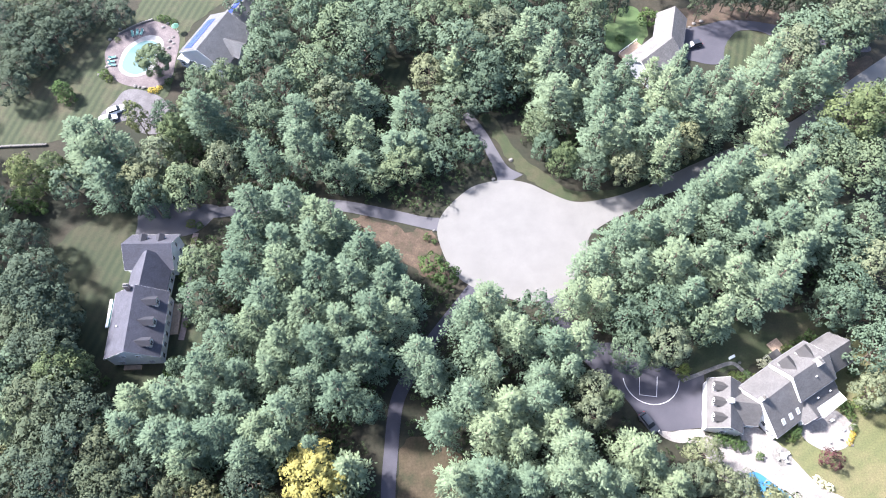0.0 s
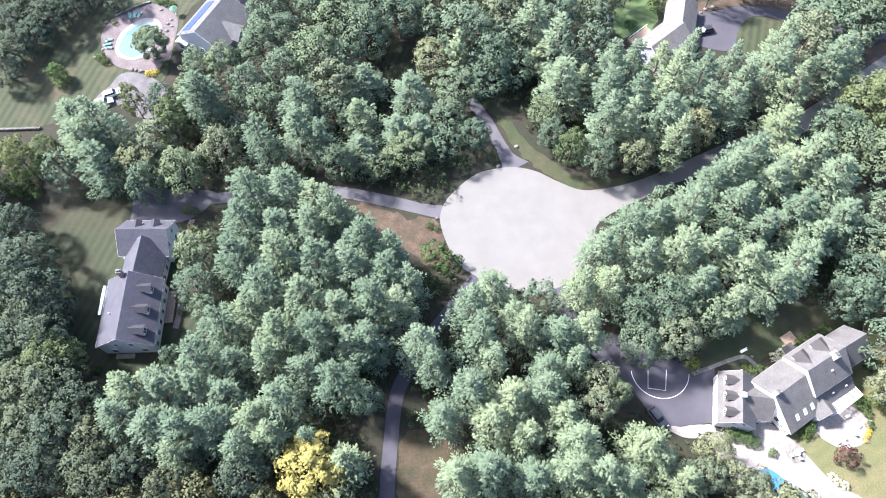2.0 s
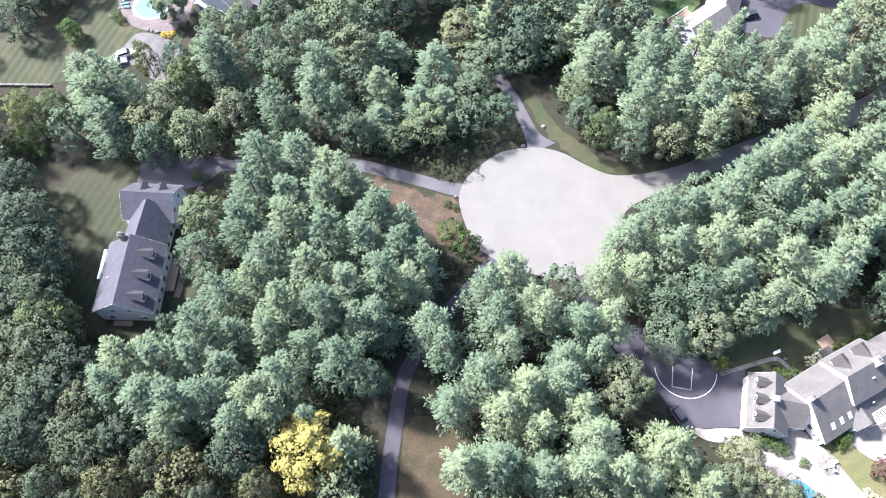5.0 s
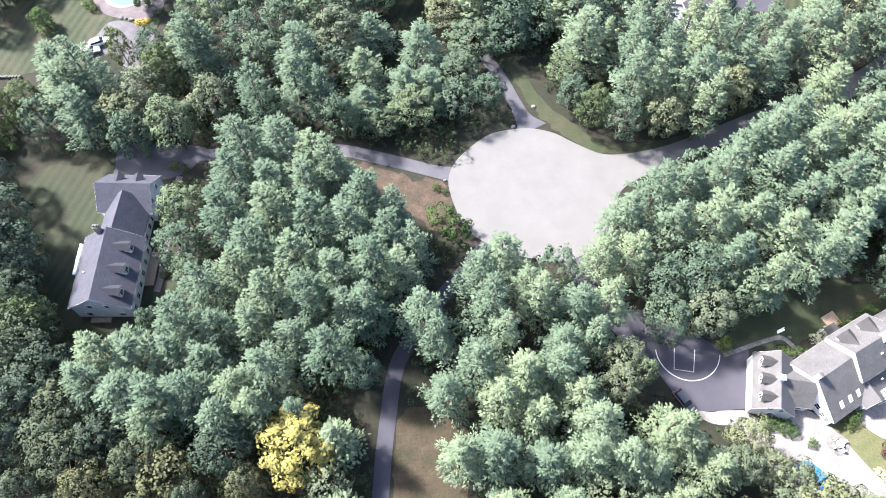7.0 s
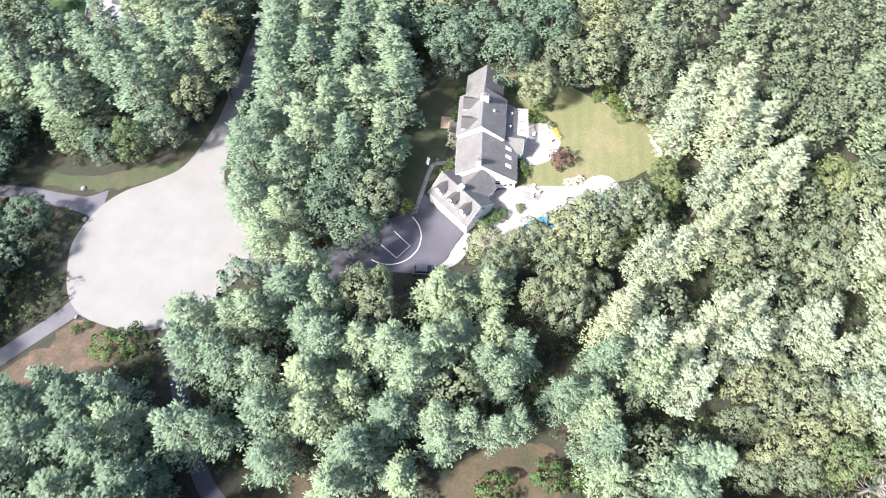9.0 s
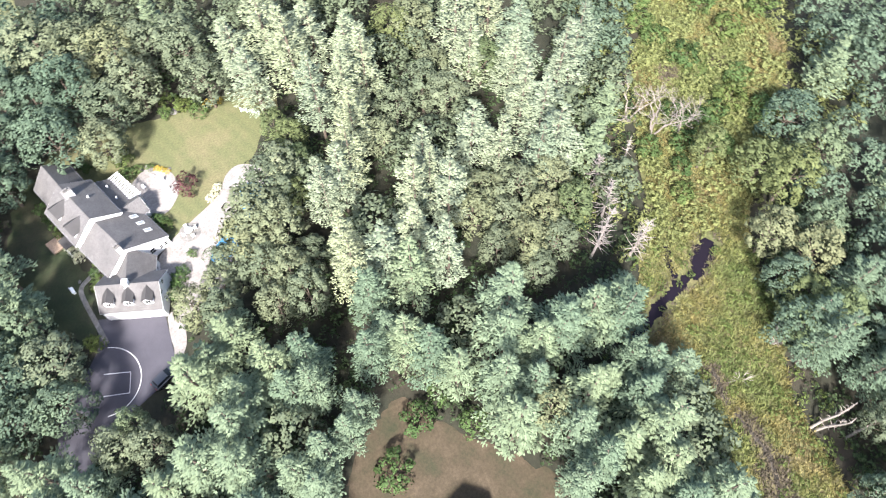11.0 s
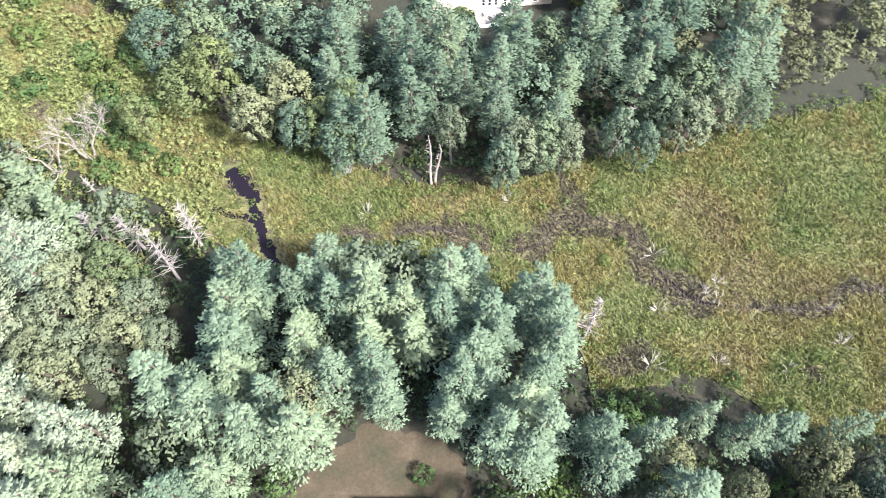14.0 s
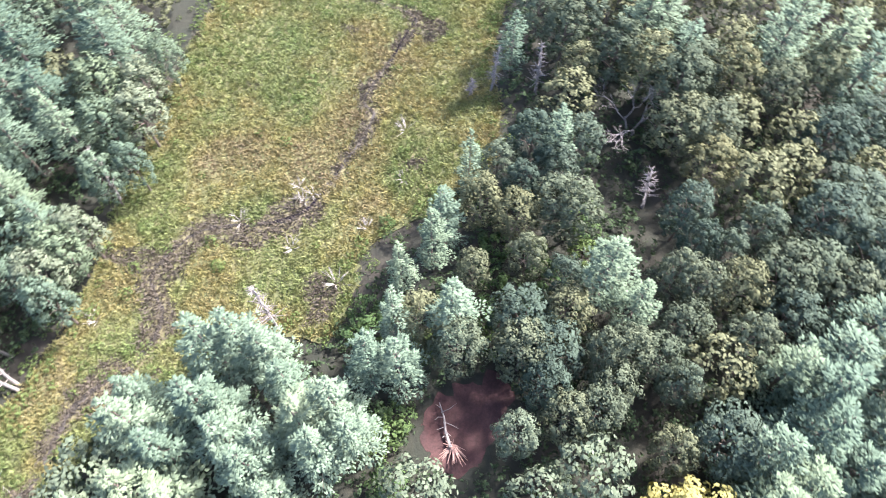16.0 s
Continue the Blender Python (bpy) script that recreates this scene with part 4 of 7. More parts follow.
grove("pine", [(62.1, -31.4, 4.3), (62.2, -22.6, 3.3), (67.3, -43.4, 4.0), (79.2, -38.2, 4.2), (81.9, -19.1, 4.6), (86.2, -38.3, 4.9), (89.1, -17.8, 4.8), (-95.9, -4.8, 4.5), (-91.1, -6.6, 4.4), (-87.0, 0.6, 3.8), (-64.8, -11.4, 2.7), (-62.8, -10.2, 3.1), (-46.8, 2.9, 3.7), (-31.8, -12.5, 3.5), (17.8, 9.3, 3.6), (20.8, 11.8, 3.6), (21.7, 6.9, 3.2), (23.1, 3.5, 2.8), (25.6, -14.2, 3.2), (25.8, 1.3, 2.8), (29.9, -11.3, 4.1), (30.4, 5.9, 3.3), (31.3, 8.9, 3.7), (32.4, -8.7, 3.7), (33.1, -3.0, 3.5), (35.5, 5.6, 3.7), (35.6, -7.0, 3.3), (36.0, 10.5, 3.8), (41.5, -12.9, 4.3), (41.5, -5.9, 4.2)])
grove("pine", [(45.6, -5.2, 3.4), (46.1, -10.6, 4.3), (50.8, -5.1, 3.3), (60.3, -5.0, 3.2), (62.8, -8.4, 3.7), (65.5, -10.9, 3.8), (67.7, 0.9, 3.0), (72.0, -13.5, 3.9), (79.4, -9.4, 4.0), (80.5, -14.7, 4.1), (88.6, -0.2, 4.2), (90.6, -7.8, 4.8), (94.8, -12.9, 4.9), (97.0, -4.9, 5.0), (97.3, 1.3, 4.4), (-0.1, 43.6, 4.9), (2.2, 38.9, 3.8), (2.8, 30.4, 4.2), (4.0, 20.2, 4.2), (8.4, 33.9, 4.8), (9.8, 20.6, 5.2), (11.7, 27.4, 4.7), (12.0, 44.6, 4.4), (13.5, 39.9, 3.8), (15.4, 31.1, 5.3), (17.4, 17.9, 4.7), (17.5, 24.7, 4.2), (19.6, 44.9, 4.4), (20.9, 32.6, 4.8), (22.6, 36.7, 4.3)])
grove("pine", [(23.4, 18.2, 4.7), (24.2, 28.0, 4.8), (25.3, 22.9, 4.8), (25.9, 43.0, 5.0), (28.3, 38.3, 3.8), (29.3, 17.5, 4.8), (31.3, 42.5, 4.4), (32.8, 15.2, 4.3), (37.3, 21.6, 4.9), (39.6, 18.4, 3.8), (42.8, 15.1, 4.4), (-3.9, 64.5, 4.0), (-3.8, 50.9, 4.4), (-1.1, 56.6, 3.9), (10.4, 49.4, 4.4), (14.3, 53.8, 4.5), (18.0, 48.5, 3.9), (32.0, 51.8, 4.0), (37.1, 60.0, 4.7), (37.8, 52.4, 4.6), (43.6, 63.2, 4.8), (45.6, 56.5, 4.7), (50.0, 65.2, 4.9), (52.7, 57.0, 5.4), (54.1, 49.4, 5.3), (56.2, 65.8, 5.6), (59.7, 45.2, 4.5), (59.8, 57.5, 5.5), (62.7, 72.0, 5.1), (64.4, 53.2, 5.5)])
grove("pine", [(67.0, 66.0, 5.7), (67.1, 74.4, 5.9), (68.5, 47.8, 4.9), (70.1, 60.3, 5.7), (74.5, 52.1, 5.7), (74.6, 70.7, 5.9), (77.2, 63.5, 5.9), (80.0, 57.9, 5.8), (80.7, 74.3, 6.7), (86.0, 61.2, 6.0), (86.5, 69.4, 6.1), (-0.7, 90.6, 5.0), (2.6, 99.5, 5.8), (4.2, 90.0, 5.0), (36.6, 102.3, 6.0), (44.3, 88.7, 5.2), (46.2, 98.0, 5.4), (49.3, 88.2, 5.2), (52.3, 95.7, 5.4), (57.1, 88.9, 6.0), (58.1, 82.7, 4.6), (60.7, 98.0, 5.5), (67.1, 92.5, 5.5), (67.5, 98.9, 4.9), (72.1, 91.9, 4.9), (73.1, 78.1, 6.0), (75.4, 103.0, 4.3), (77.8, 97.8, 5.0), (82.4, 84.7, 6.3), (83.5, 98.8, 5.8)])
grove("pine", [(86.5, 76.6, 5.5), (87.1, 93.5, 5.1), (97.6, 100.6, 6.1), (103.8, 103.6, 5.5), (32.9, 119.9, 5.7), (32.9, 107.7, 5.5), (37.8, 112.3, 5.6), (49.2, 105.9, 4.9), (54.9, 107.3, 4.2), (60.8, 106.7, 4.3), (67.0, 107.0, 4.3), (86.9, 105.2, 6.0)])
grove("dark_pine", [(-95.4, 13.9, 5.0), (-44.1, 8.1, 3.3), (-99.1, 21.6, 5.1), (-95.4, 26.5, 4.5), (-55.2, 36.7, 5.2), (-53.7, 41.8, 5.2), (-49.0, 34.0, 5.7), (-48.4, 40.1, 5.7), (-44.6, 28.5, 4.4), (-42.9, 33.3, 5.6), (-42.3, 40.5, 5.1), (-37.8, 32.8, 5.0), (-36.0, 38.8, 5.0), (-32.7, 28.2, 4.3), (-30.8, 33.0, 4.9), (-28.8, 43.4, 5.0), (-26.7, 29.5, 4.8), (-25.7, 35.5, 4.9), (-21.7, 29.0, 3.2), (-21.4, 41.5, 4.4), (-15.3, 37.6, 4.8), (-8.6, 44.5, 4.9), (-41.5, 45.9, 5.1), (-37.5, 52.3, 4.6), (-35.1, 45.2, 4.5), (-34.6, 66.5, 5.9), (-33.6, 74.3, 5.5), (-32.1, 54.0, 4.6), (-28.9, 57.2, 5.7), (-26.7, 48.8, 5.6)])
grove("dark_pine", [(-26.6, 64.4, 5.8), (-26.6, 72.2, 6.0), (-21.2, 55.2, 5.6), (-19.7, 70.1, 5.3), (-19.2, 46.8, 5.0), (-18.8, 62.3, 5.8), (-14.9, 73.6, 4.8), (-14.7, 52.1, 5.6), (-12.8, 45.0, 4.9), (-12.1, 60.3, 5.7), (-9.5, 66.4, 5.2), (-8.1, 51.4, 5.5), (-5.4, 58.4, 5.1), (-71.1, 99.8, 7.1), (-66.7, 93.3, 5.5), (-66.5, 102.3, 6.4), (-32.5, 81.0, 5.6), (-30.9, 95.4, 4.6), (-25.4, 80.2, 6.1), (-22.8, 96.0, 5.8), (-22.7, 103.9, 6.0), (-18.4, 76.7, 5.4), (-17.9, 92.5, 3.8), (-9.1, 94.5, 5.1), (-8.3, 86.9, 5.0), (-7.4, 103.8, 5.3), (-43.8, 107.8, 5.5)])
grove("broadleaf", [(-28.4, -112.9, 4.8), (-28.3, -120.3, 4.5), (-43.2, -77.9, 4.1), (-31.9, -99.4, 4.5), (-27.1, -103.6, 4.1), (-24.0, -81.9, 4.0), (-19.9, -87.2, 4.1), (-4.8, -86.8, 4.4), (1.0, -89.8, 4.6), (23.9, -76.3, 4.1), (27.9, -80.6, 4.2), (40.2, -88.0, 5.0), (48.5, -88.6, 5.2), (-52.8, -73.3, 2.9), (-46.7, -73.1, 3.2), (-41.7, -70.0, 3.8), (-38.0, -73.4, 3.5), (-34.2, -66.2, 2.4), (-30.2, -68.5, 2.9), (-21.6, -65.5, 3.0), (-18.1, -65.8, 3.7), (-13.8, -64.9, 3.8), (-11.4, -62.3, 2.9), (-3.2, -69.3, 2.8), (22.1, -69.6, 3.3), (29.4, -71.6, 3.9), (-89.4, -16.8, 4.0), (-88.6, -23.8, 4.0), (-85.0, -17.9, 3.9), (-50.2, -16.9, 2.8)])
grove("broadleaf", [(-30.9, -16.8, 3.1), (16.2, -25.2, 3.8), (38.1, -33.3, 3.2), (41.8, -38.6, 3.7), (42.4, -33.0, 3.7), (43.6, -28.6, 3.2), (46.5, -37.5, 3.8), (48.0, -32.1, 3.8), (50.5, -27.1, 3.7), (52.1, -41.6, 3.9), (52.6, -35.7, 4.3), (54.2, -30.2, 4.3), (70.8, -18.1, 3.5), (74.7, -31.8, 4.2), (76.0, -22.6, 3.7), (78.3, -28.6, 4.2), (82.8, -32.2, 3.8), (93.1, -31.9, 4.6), (-80.3, -13.5, 3.3), (-57.8, 13.0, 2.9), (-54.5, -4.2, 3.3), (-54.2, -7.1, 3.3), (-51.1, 14.8, 3.2), (-50.9, -11.4, 3.1), (-50.9, 11.6, 3.2), (-45.3, -2.0, 2.3), (-45.2, -7.6, 2.3), (-40.3, -13.4, 2.2), (-40.1, 0.3, 3.0), (-37.0, -4.7, 3.8)])
grove("broadleaf", [(-34.1, 0.6, 3.7), (-32.6, -2.8, 3.3), (-29.9, 1.4, 2.9), (-29.7, 8.6, 3.3), (-29.7, -10.6, 3.1), (-27.3, 5.4, 2.9), (-22.4, 0.7, 2.9), (46.2, 2.4, 3.6), (46.7, 7.7, 3.2), (50.8, 4.2, 3.7), (52.6, 14.8, 3.2), (53.8, -0.2, 3.2), (54.0, 8.1, 4.2), (55.4, 13.0, 3.3), (59.1, 3.4, 4.3), (60.0, 7.0, 4.4), (94.2, 8.2, 4.5), (102.0, 10.2, 4.7), (-60.0, 33.1, 4.8), (-58.4, 16.8, 2.9), (-58.1, 24.9, 4.7), (-53.4, 19.9, 3.7), (-53.3, 27.3, 4.1), (-46.4, 22.7, 3.6), (-37.5, 16.8, 2.7), (-32.9, 24.1, 4.7), (-29.5, 18.6, 2.9), (-10.7, 35.2, 3.3), (31.7, 29.5, 3.6)])
grove("broadleaf", [(33.0, 34.1, 3.4), (35.7, 31.5, 2.3), (42.0, 40.7, 4.1), (47.5, 15.4, 3.6), (48.9, 41.1, 4.7), (51.0, 20.0, 3.2), (87.0, 27.9, 3.9), (89.5, 35.5, 5.3), (92.7, 43.6, 4.7), (95.0, 25.7, 5.1), (97.6, 20.3, 4.6), (99.4, 31.4, 5.3), (99.7, 37.5, 5.3), (102.8, 43.5, 5.5), (105.4, 22.6, 5.4), (106.9, 17.0, 4.8), (108.6, 28.6, 5.5), (110.4, 34.8, 6.2), (113.6, 41.0, 6.4), (-48.2, 48.4, 2.6), (-45.0, 63.6, 4.7), (-44.8, 71.4, 4.8), (-42.5, 58.3, 3.4), (42.5, 47.9, 4.7), (48.4, 48.4, 5.4), (56.9, 45.1, 4.4), (85.2, 45.7, 4.6), (89.3, 50.3, 5.4), (91.0, 58.0, 5.5), (95.4, 53.5, 5.5)])
grove("broadleaf", [(96.6, 62.8, 6.3), (112.7, 45.9, 5.8), (-59.8, 95.9, 5.6), (-57.4, 89.7, 4.1), (-55.8, 100.1, 5.6), (-48.9, 91.7, 5.4), (-41.0, 96.9, 4.8), (-13.8, 87.9, 3.3), (-5.2, 84.0, 3.5), (1.2, 86.2, 5.1), (9.7, 94.5, 4.6), (13.2, 102.2, 5.4), (15.6, 89.2, 3.6), (20.2, 104.8, 6.1), (31.8, 93.7, 4.0), (32.0, 87.4, 3.4), (43.2, 84.7, 4.2), (50.7, 83.9, 4.2), (65.2, 88.2, 4.4), (95.8, 85.2, 5.2), (98.6, 81.7, 5.9), (103.8, 78.1, 6.0), (-34.2, 112.4, 5.0), (-32.4, 126.3, 5.2), (-30.2, 107.0, 4.9), (-26.2, 115.0, 5.0), (-26.1, 128.4, 4.8), (-18.0, 117.6, 6.4), (-14.2, 110.2, 5.6), (-12.1, 129.7, 6.7)])
grove("broadleaf", [(-6.8, 123.5, 5.8), (-4.8, 132.7, 6.8), (2.1, 130.0, 6.0), (8.8, 111.2, 4.9), (12.2, 130.8, 6.0), (18.1, 120.8, 7.2), (20.9, 131.8, 6.0), (22.7, 113.1, 5.6), (27.2, 125.4, 6.7), (31.1, 132.6, 6.1), (40.1, 125.8, 6.0), (51.2, 130.4, 5.4), (97.7, 110.3, 6.4), (104.3, 117.0, 7.4), (111.3, 116.2, 7.5), (113.4, 127.3, 3.8), (116.9, 119.4, 6.8), (124.5, 124.5, 7.9), (-30.3, 138.3, 5.4), (-20.3, 140.2, 4.7), (-17.5, 136.0, 6.1)])
grove("dark", [(-61.2, 9.9, 3.4), (-90.0, 30.2, 4.5), (-84.2, 25.6, 4.9), (-76.1, 44.5, 5.7), (-74.9, 30.7, 5.6), (-73.0, 37.7, 5.6), (-69.6, 43.8, 5.6), (-68.5, 28.0, 4.9), (-66.4, 34.9, 5.5), (-64.4, 40.0, 4.9), (-63.4, 19.9, 3.4), (-61.5, 28.2, 4.8), (-81.1, 62.5, 5.4), (-80.8, 67.5, 6.1), (-80.2, 72.2, 6.2), (-79.0, 56.3, 5.3), (-76.4, 60.8, 5.9), (-76.2, 63.4, 6.0), (-73.2, 54.5, 4.9), (-84.4, 82.6, 4.3), (-96.1, 128.6, 5.2), (-94.3, 134.3, 4.6), (60.9, 134.5, 2.5), (82.2, 132.3, 3.3), (92.6, 133.2, 3.3), (96.9, 132.3, 3.4), (101.5, 132.2, 3.7), (105.3, 130.2, 3.7), (109.8, 130.1, 3.8), (-99.4, 149.9, 5.2)])
grove("dark", [(-98.8, 137.8, 5.1), (-95.8, 154.6, 5.3), (-95.5, 143.6, 5.1), (-91.7, 147.1, 5.1), (-90.0, 137.6, 4.6), (-87.7, 151.9, 4.8), (-86.5, 143.0, 4.7), (-82.7, 156.3, 4.5), (-82.0, 148.5, 4.4), (-77.1, 152.8, 4.4), (-70.9, 150.1, 4.0), (90.2, 135.1, 3.0)])
grove("light", [(37.0, -80.1, 4.5), (42.0, -78.6, 4.9), (13.4, -73.0, 3.8), (48.4, -71.6, 3.1), (46.2, -43.4, 3.4), (80.7, -41.5, 3.8), (93.3, -27.5, 4.5), (-87.4, 9.4, 3.9), (-87.2, 3.8, 4.9), (-84.2, -8.8, 4.3), (-83.8, -3.6, 4.3), (-82.5, 2.0, 4.8), (-77.5, 8.7, 4.6), (-75.6, 4.5, 4.6), (-71.8, 10.5, 4.0), (-45.2, 14.9, 3.6), (-39.5, 13.2, 3.5), (-38.1, 9.1, 3.4), (-36.6, 6.7, 2.9), (-33.4, 9.3, 3.4), (65.2, -0.6, 2.9), (71.7, -3.0, 2.5), (76.7, -3.0, 3.1), (81.2, -0.9, 2.6), (-95.5, 20.8, 4.6), (-89.4, 16.0, 4.0), (-71.9, 51.0, 4.9), (-69.4, 50.7, 3.6), (-86.1, 99.1, 4.2), (-79.9, 100.0, 3.7)])
grove("light", [(-52.4, 104.9, 4.3), (37.3, 87.2, 3.4), (104.4, 89.4, 6.9), (110.8, 92.0, 6.3)])
grove("shrub", [(50.5, -77.8, 2.5), (54.3, -89.1, 3.0), (57.3, -76.7, 2.6), (57.6, -80.3, 2.6), (59.6, -85.1, 3.0), (63.4, -89.3, 2.7), (71.4, -81.3, 3.0), (74.2, -92.7, 3.1), (77.4, -103.3, 3.2), (78.2, -78.5, 2.7), (82.2, -91.8, 2.9), (82.3, -77.3, 2.9), (88.6, -80.8, 2.9), (94.8, -81.9, 3.4), (-27.7, -49.1, 1.1), (44.1, -65.6, 2.2), (49.2, -68.5, 2.1), (53.6, -71.4, 2.5), (55.1, -64.7, 2.3), (59.3, -72.7, 2.9), (-45.2, -29.8, 1.2), (0.2, -15.6, 1.5), (-11.4, -11.4, 2.8), (17.1, -0.8, 3.0), (19.2, -14.7, 2.5), (23.3, -6.8, 2.7), (25.7, -11.2, 2.0), (93.8, 11.1, 1.9), (87.9, 26.9, 2.1), (97.4, 16.1, 2.1)])
grove("shrub", [(-40.4, 52.2, 2.7), (4.8, 67.0, 2.7), (7.6, 63.9, 2.7), (-91.9, 104.5, 2.5), (-90.0, 96.3, 3.4), (-86.4, 94.4, 2.1), (-86.1, 100.6, 2.2), (-82.8, 125.7, 2.3), (69.9, 133.0, 3.0)])
grove("shrub", [(-17.0, -14.6, 2.6), (-19.4, -14.2, 2.2), (-14.6, -16.4, 2.7), (-17.6, -17.6, 2.5), (-30.4, -25.4, 2.4), (-27.6, -24.2, 2.6), (-31.8, -22.0, 2.3), (-29.6, -15.4, 2.4), (-37.5, -10.5, 2.4), (-42.6, -11.0, 2.2), (-46.8, -5.0, 2.5), (-49.6, -7.6, 2.3), (-52.4, -0.6, 2.6), (-56.5, -2.1, 2.4), (-41.8, -4.4, 2.3), (-47.6, -13.2, 2.4), (-36.4, -15.6, 2.2), (-34.0, -7.6, 2.3), (-59.6, -4.4, 2.5)])
grove("light", [(13.6, -68.6, 4.4), (18.4, -70.2, 3.8), (-62.2, 112.9, 2.6), (-52.6, 107.6, 4.2)])
grove("pine", [(-45.2, 108.6, 5.4), (-73.4, 106.2, 6.0)])
grove("broadleaf", [(-47.3, 121.4, 4.4), (-40.6, 120.0, 4.6), (-55.2, 112.2, 3.6), (-49.4, 114.6, 3.8)])
grove("dark", [(-58, -17.5, 3.2), (-63.5, -14.5, 3.6), (-60.5, -9.5, 3.4), (-66, -8, 3.6), (-55.5, -13, 2.8)])
YELLOW_AT = (-21.2, 23.9, 0)

grove("broadleaf", [(58.4, 10.0, 4.8), (62.6, 6.6, 4.9), (66.6, 3.4, 4.6), (70.4, 0.4, 4.2)])
YELLOW_TREE.matrix_basis = pose(*YELLOW_AT, 0, 0, 40) @ Matrix.Diagonal((1.25, 1.25, 0.92, 1))
SPOTS.append((YELLOW_AT[0], YELLOW_AT[1], 5.5))


BOXES = [(min(p[0] for p in r), max(p[0] for p in r), min(p[1] for p in r), max(p[1] for p in r), r) for r in CLEARINGS]


def open_ground(x, y):
    return any(inside(x, y, r) for a, b, c, d, r in BOXES if a <= x <= b and c <= y <= d)


def far_woods():
    """Trees that fill the woods between and behind the counted ones."""
    rng = np.random.default_rng(3)
    pines, oaks, north, west = ([], []), ([], []), ([], []), ([], [])
    spots = list(SPOTS)
    pine_m = [pine_crown(np.random.default_rng(200 + k), 17.0, 4.4, 6, 1.35)[:2] for k in range(3)]
    oak_m = [leafy_crown(np.random.default_rng(300 + k), 13.0, 4.6, 0.1, 38, 28, 0.64, reach=1.5) for k in range(4)]
    for gx in np.arange(-186, 187, 6.5):
        for gy in np.arange(-182, 198, 6.5):
            x, y = gx + rng.uniform(-2.2, 2.2), gy + rng.uniform(-2.2, 2.2)
            if math.hypot(x, y) < 12 or math.hypot(x * 1.05, y - 18) > 158 or open_ground(x, y):
                continue
            if any(open_ground(x + 4.6 * math.cos(a), y + 4.6 * math.sin(a)) for a in (0, 0.79, 1.57, 2.36, 3.14, 3.93, 4.71, 5.5)):
                continue
            if any(math.hypot(x - sx, y - sy) < 3.3 + 0.35 * sr for sx, sy, sr in spots if abs(sx - x) < 8):
                continue
            if any(math.hypot(x - hx, y - hy) < hr for hx, hy, hr in KEEP_OFF):
                continue
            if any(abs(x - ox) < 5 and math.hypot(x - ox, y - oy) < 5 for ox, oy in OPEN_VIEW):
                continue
            spots.append((x, y, 4))
            a, s = rng.uniform(0, 6.28), rng.uniform(0.8, 1.05)
            turn = np.array([[math.cos(a), -math.sin(a), 0], [math.sin(a), math.cos(a), 0], [0, 0, 1]]).T
            at = np.array([x, y, height(x, y)])
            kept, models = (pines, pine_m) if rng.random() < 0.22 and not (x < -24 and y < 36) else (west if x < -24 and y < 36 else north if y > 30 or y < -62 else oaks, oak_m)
            q, n = models[rng.integers(len(models))]
            kept[0].append(q @ turn * s + at)
            kept[1].append(n @ turn)
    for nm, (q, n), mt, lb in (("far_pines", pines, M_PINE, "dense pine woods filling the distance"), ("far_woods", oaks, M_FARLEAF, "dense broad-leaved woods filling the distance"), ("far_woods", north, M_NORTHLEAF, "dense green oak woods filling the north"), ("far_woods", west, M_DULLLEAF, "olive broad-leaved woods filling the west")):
        tagged(new(nm, soft_mesh(nm, [], np.concatenate(q), mt, np.concatenate(n))), lb, "woods", kind="stuff")


def undergrowth():
    """Low dark clumps on the forest floor."""
    rng = np.random.default_rng(8)
    quads = []
    unit_clumps = [leafy_crown(np.random.default_rng(400 + k), 2.4, 1.7, 0.0, 6, 15, 0.44, (0.34, 0.55), 1.4)[0] for k in range(5)]
    for gx in np.arange(-120, 121, 3.0):
        for gy in np.arange(-125, 170, 3.0):
            x, y = gx + rng.uniform(-2, 2), gy + rng.uniform(-2, 2)
            if math.hypot(x, y - 15) > 108 or open_ground(x, y) or any(abs(sx - x) < 1.6 and abs(sy - y) < 1.6 for sx, sy, sr in SPOTS):
                continue
            if any(math.hypot(x - hx, y - hy) < hr for hx, hy, hr in KEEP_OFF):
                continue
            if any(open_ground(x + dx, y + dy) for dx, dy in ((1.6, 0), (-1.6, 0), (0, 1.6), (0, -1.6))):
                continue
            s = rng.uniform(0.7, 1.4)
            a = rng.uniform(0, 6.28)
            rot = np.array([[math.cos(a), -math.sin(a), 0], [math.sin(a), math.cos(a), 0], [0, 0, 1]]).T * s
            quads.append(unit_clumps[rng.integers(5)] @ rot + np.array([x, y, height(x, y)]))
    tagged(new("undergrowth", soft_mesh("undergrowth", [], np.concatenate(quads), M_UNDER)), "dark green undergrowth on the forest floor", "undergrowth", kind="stuff")


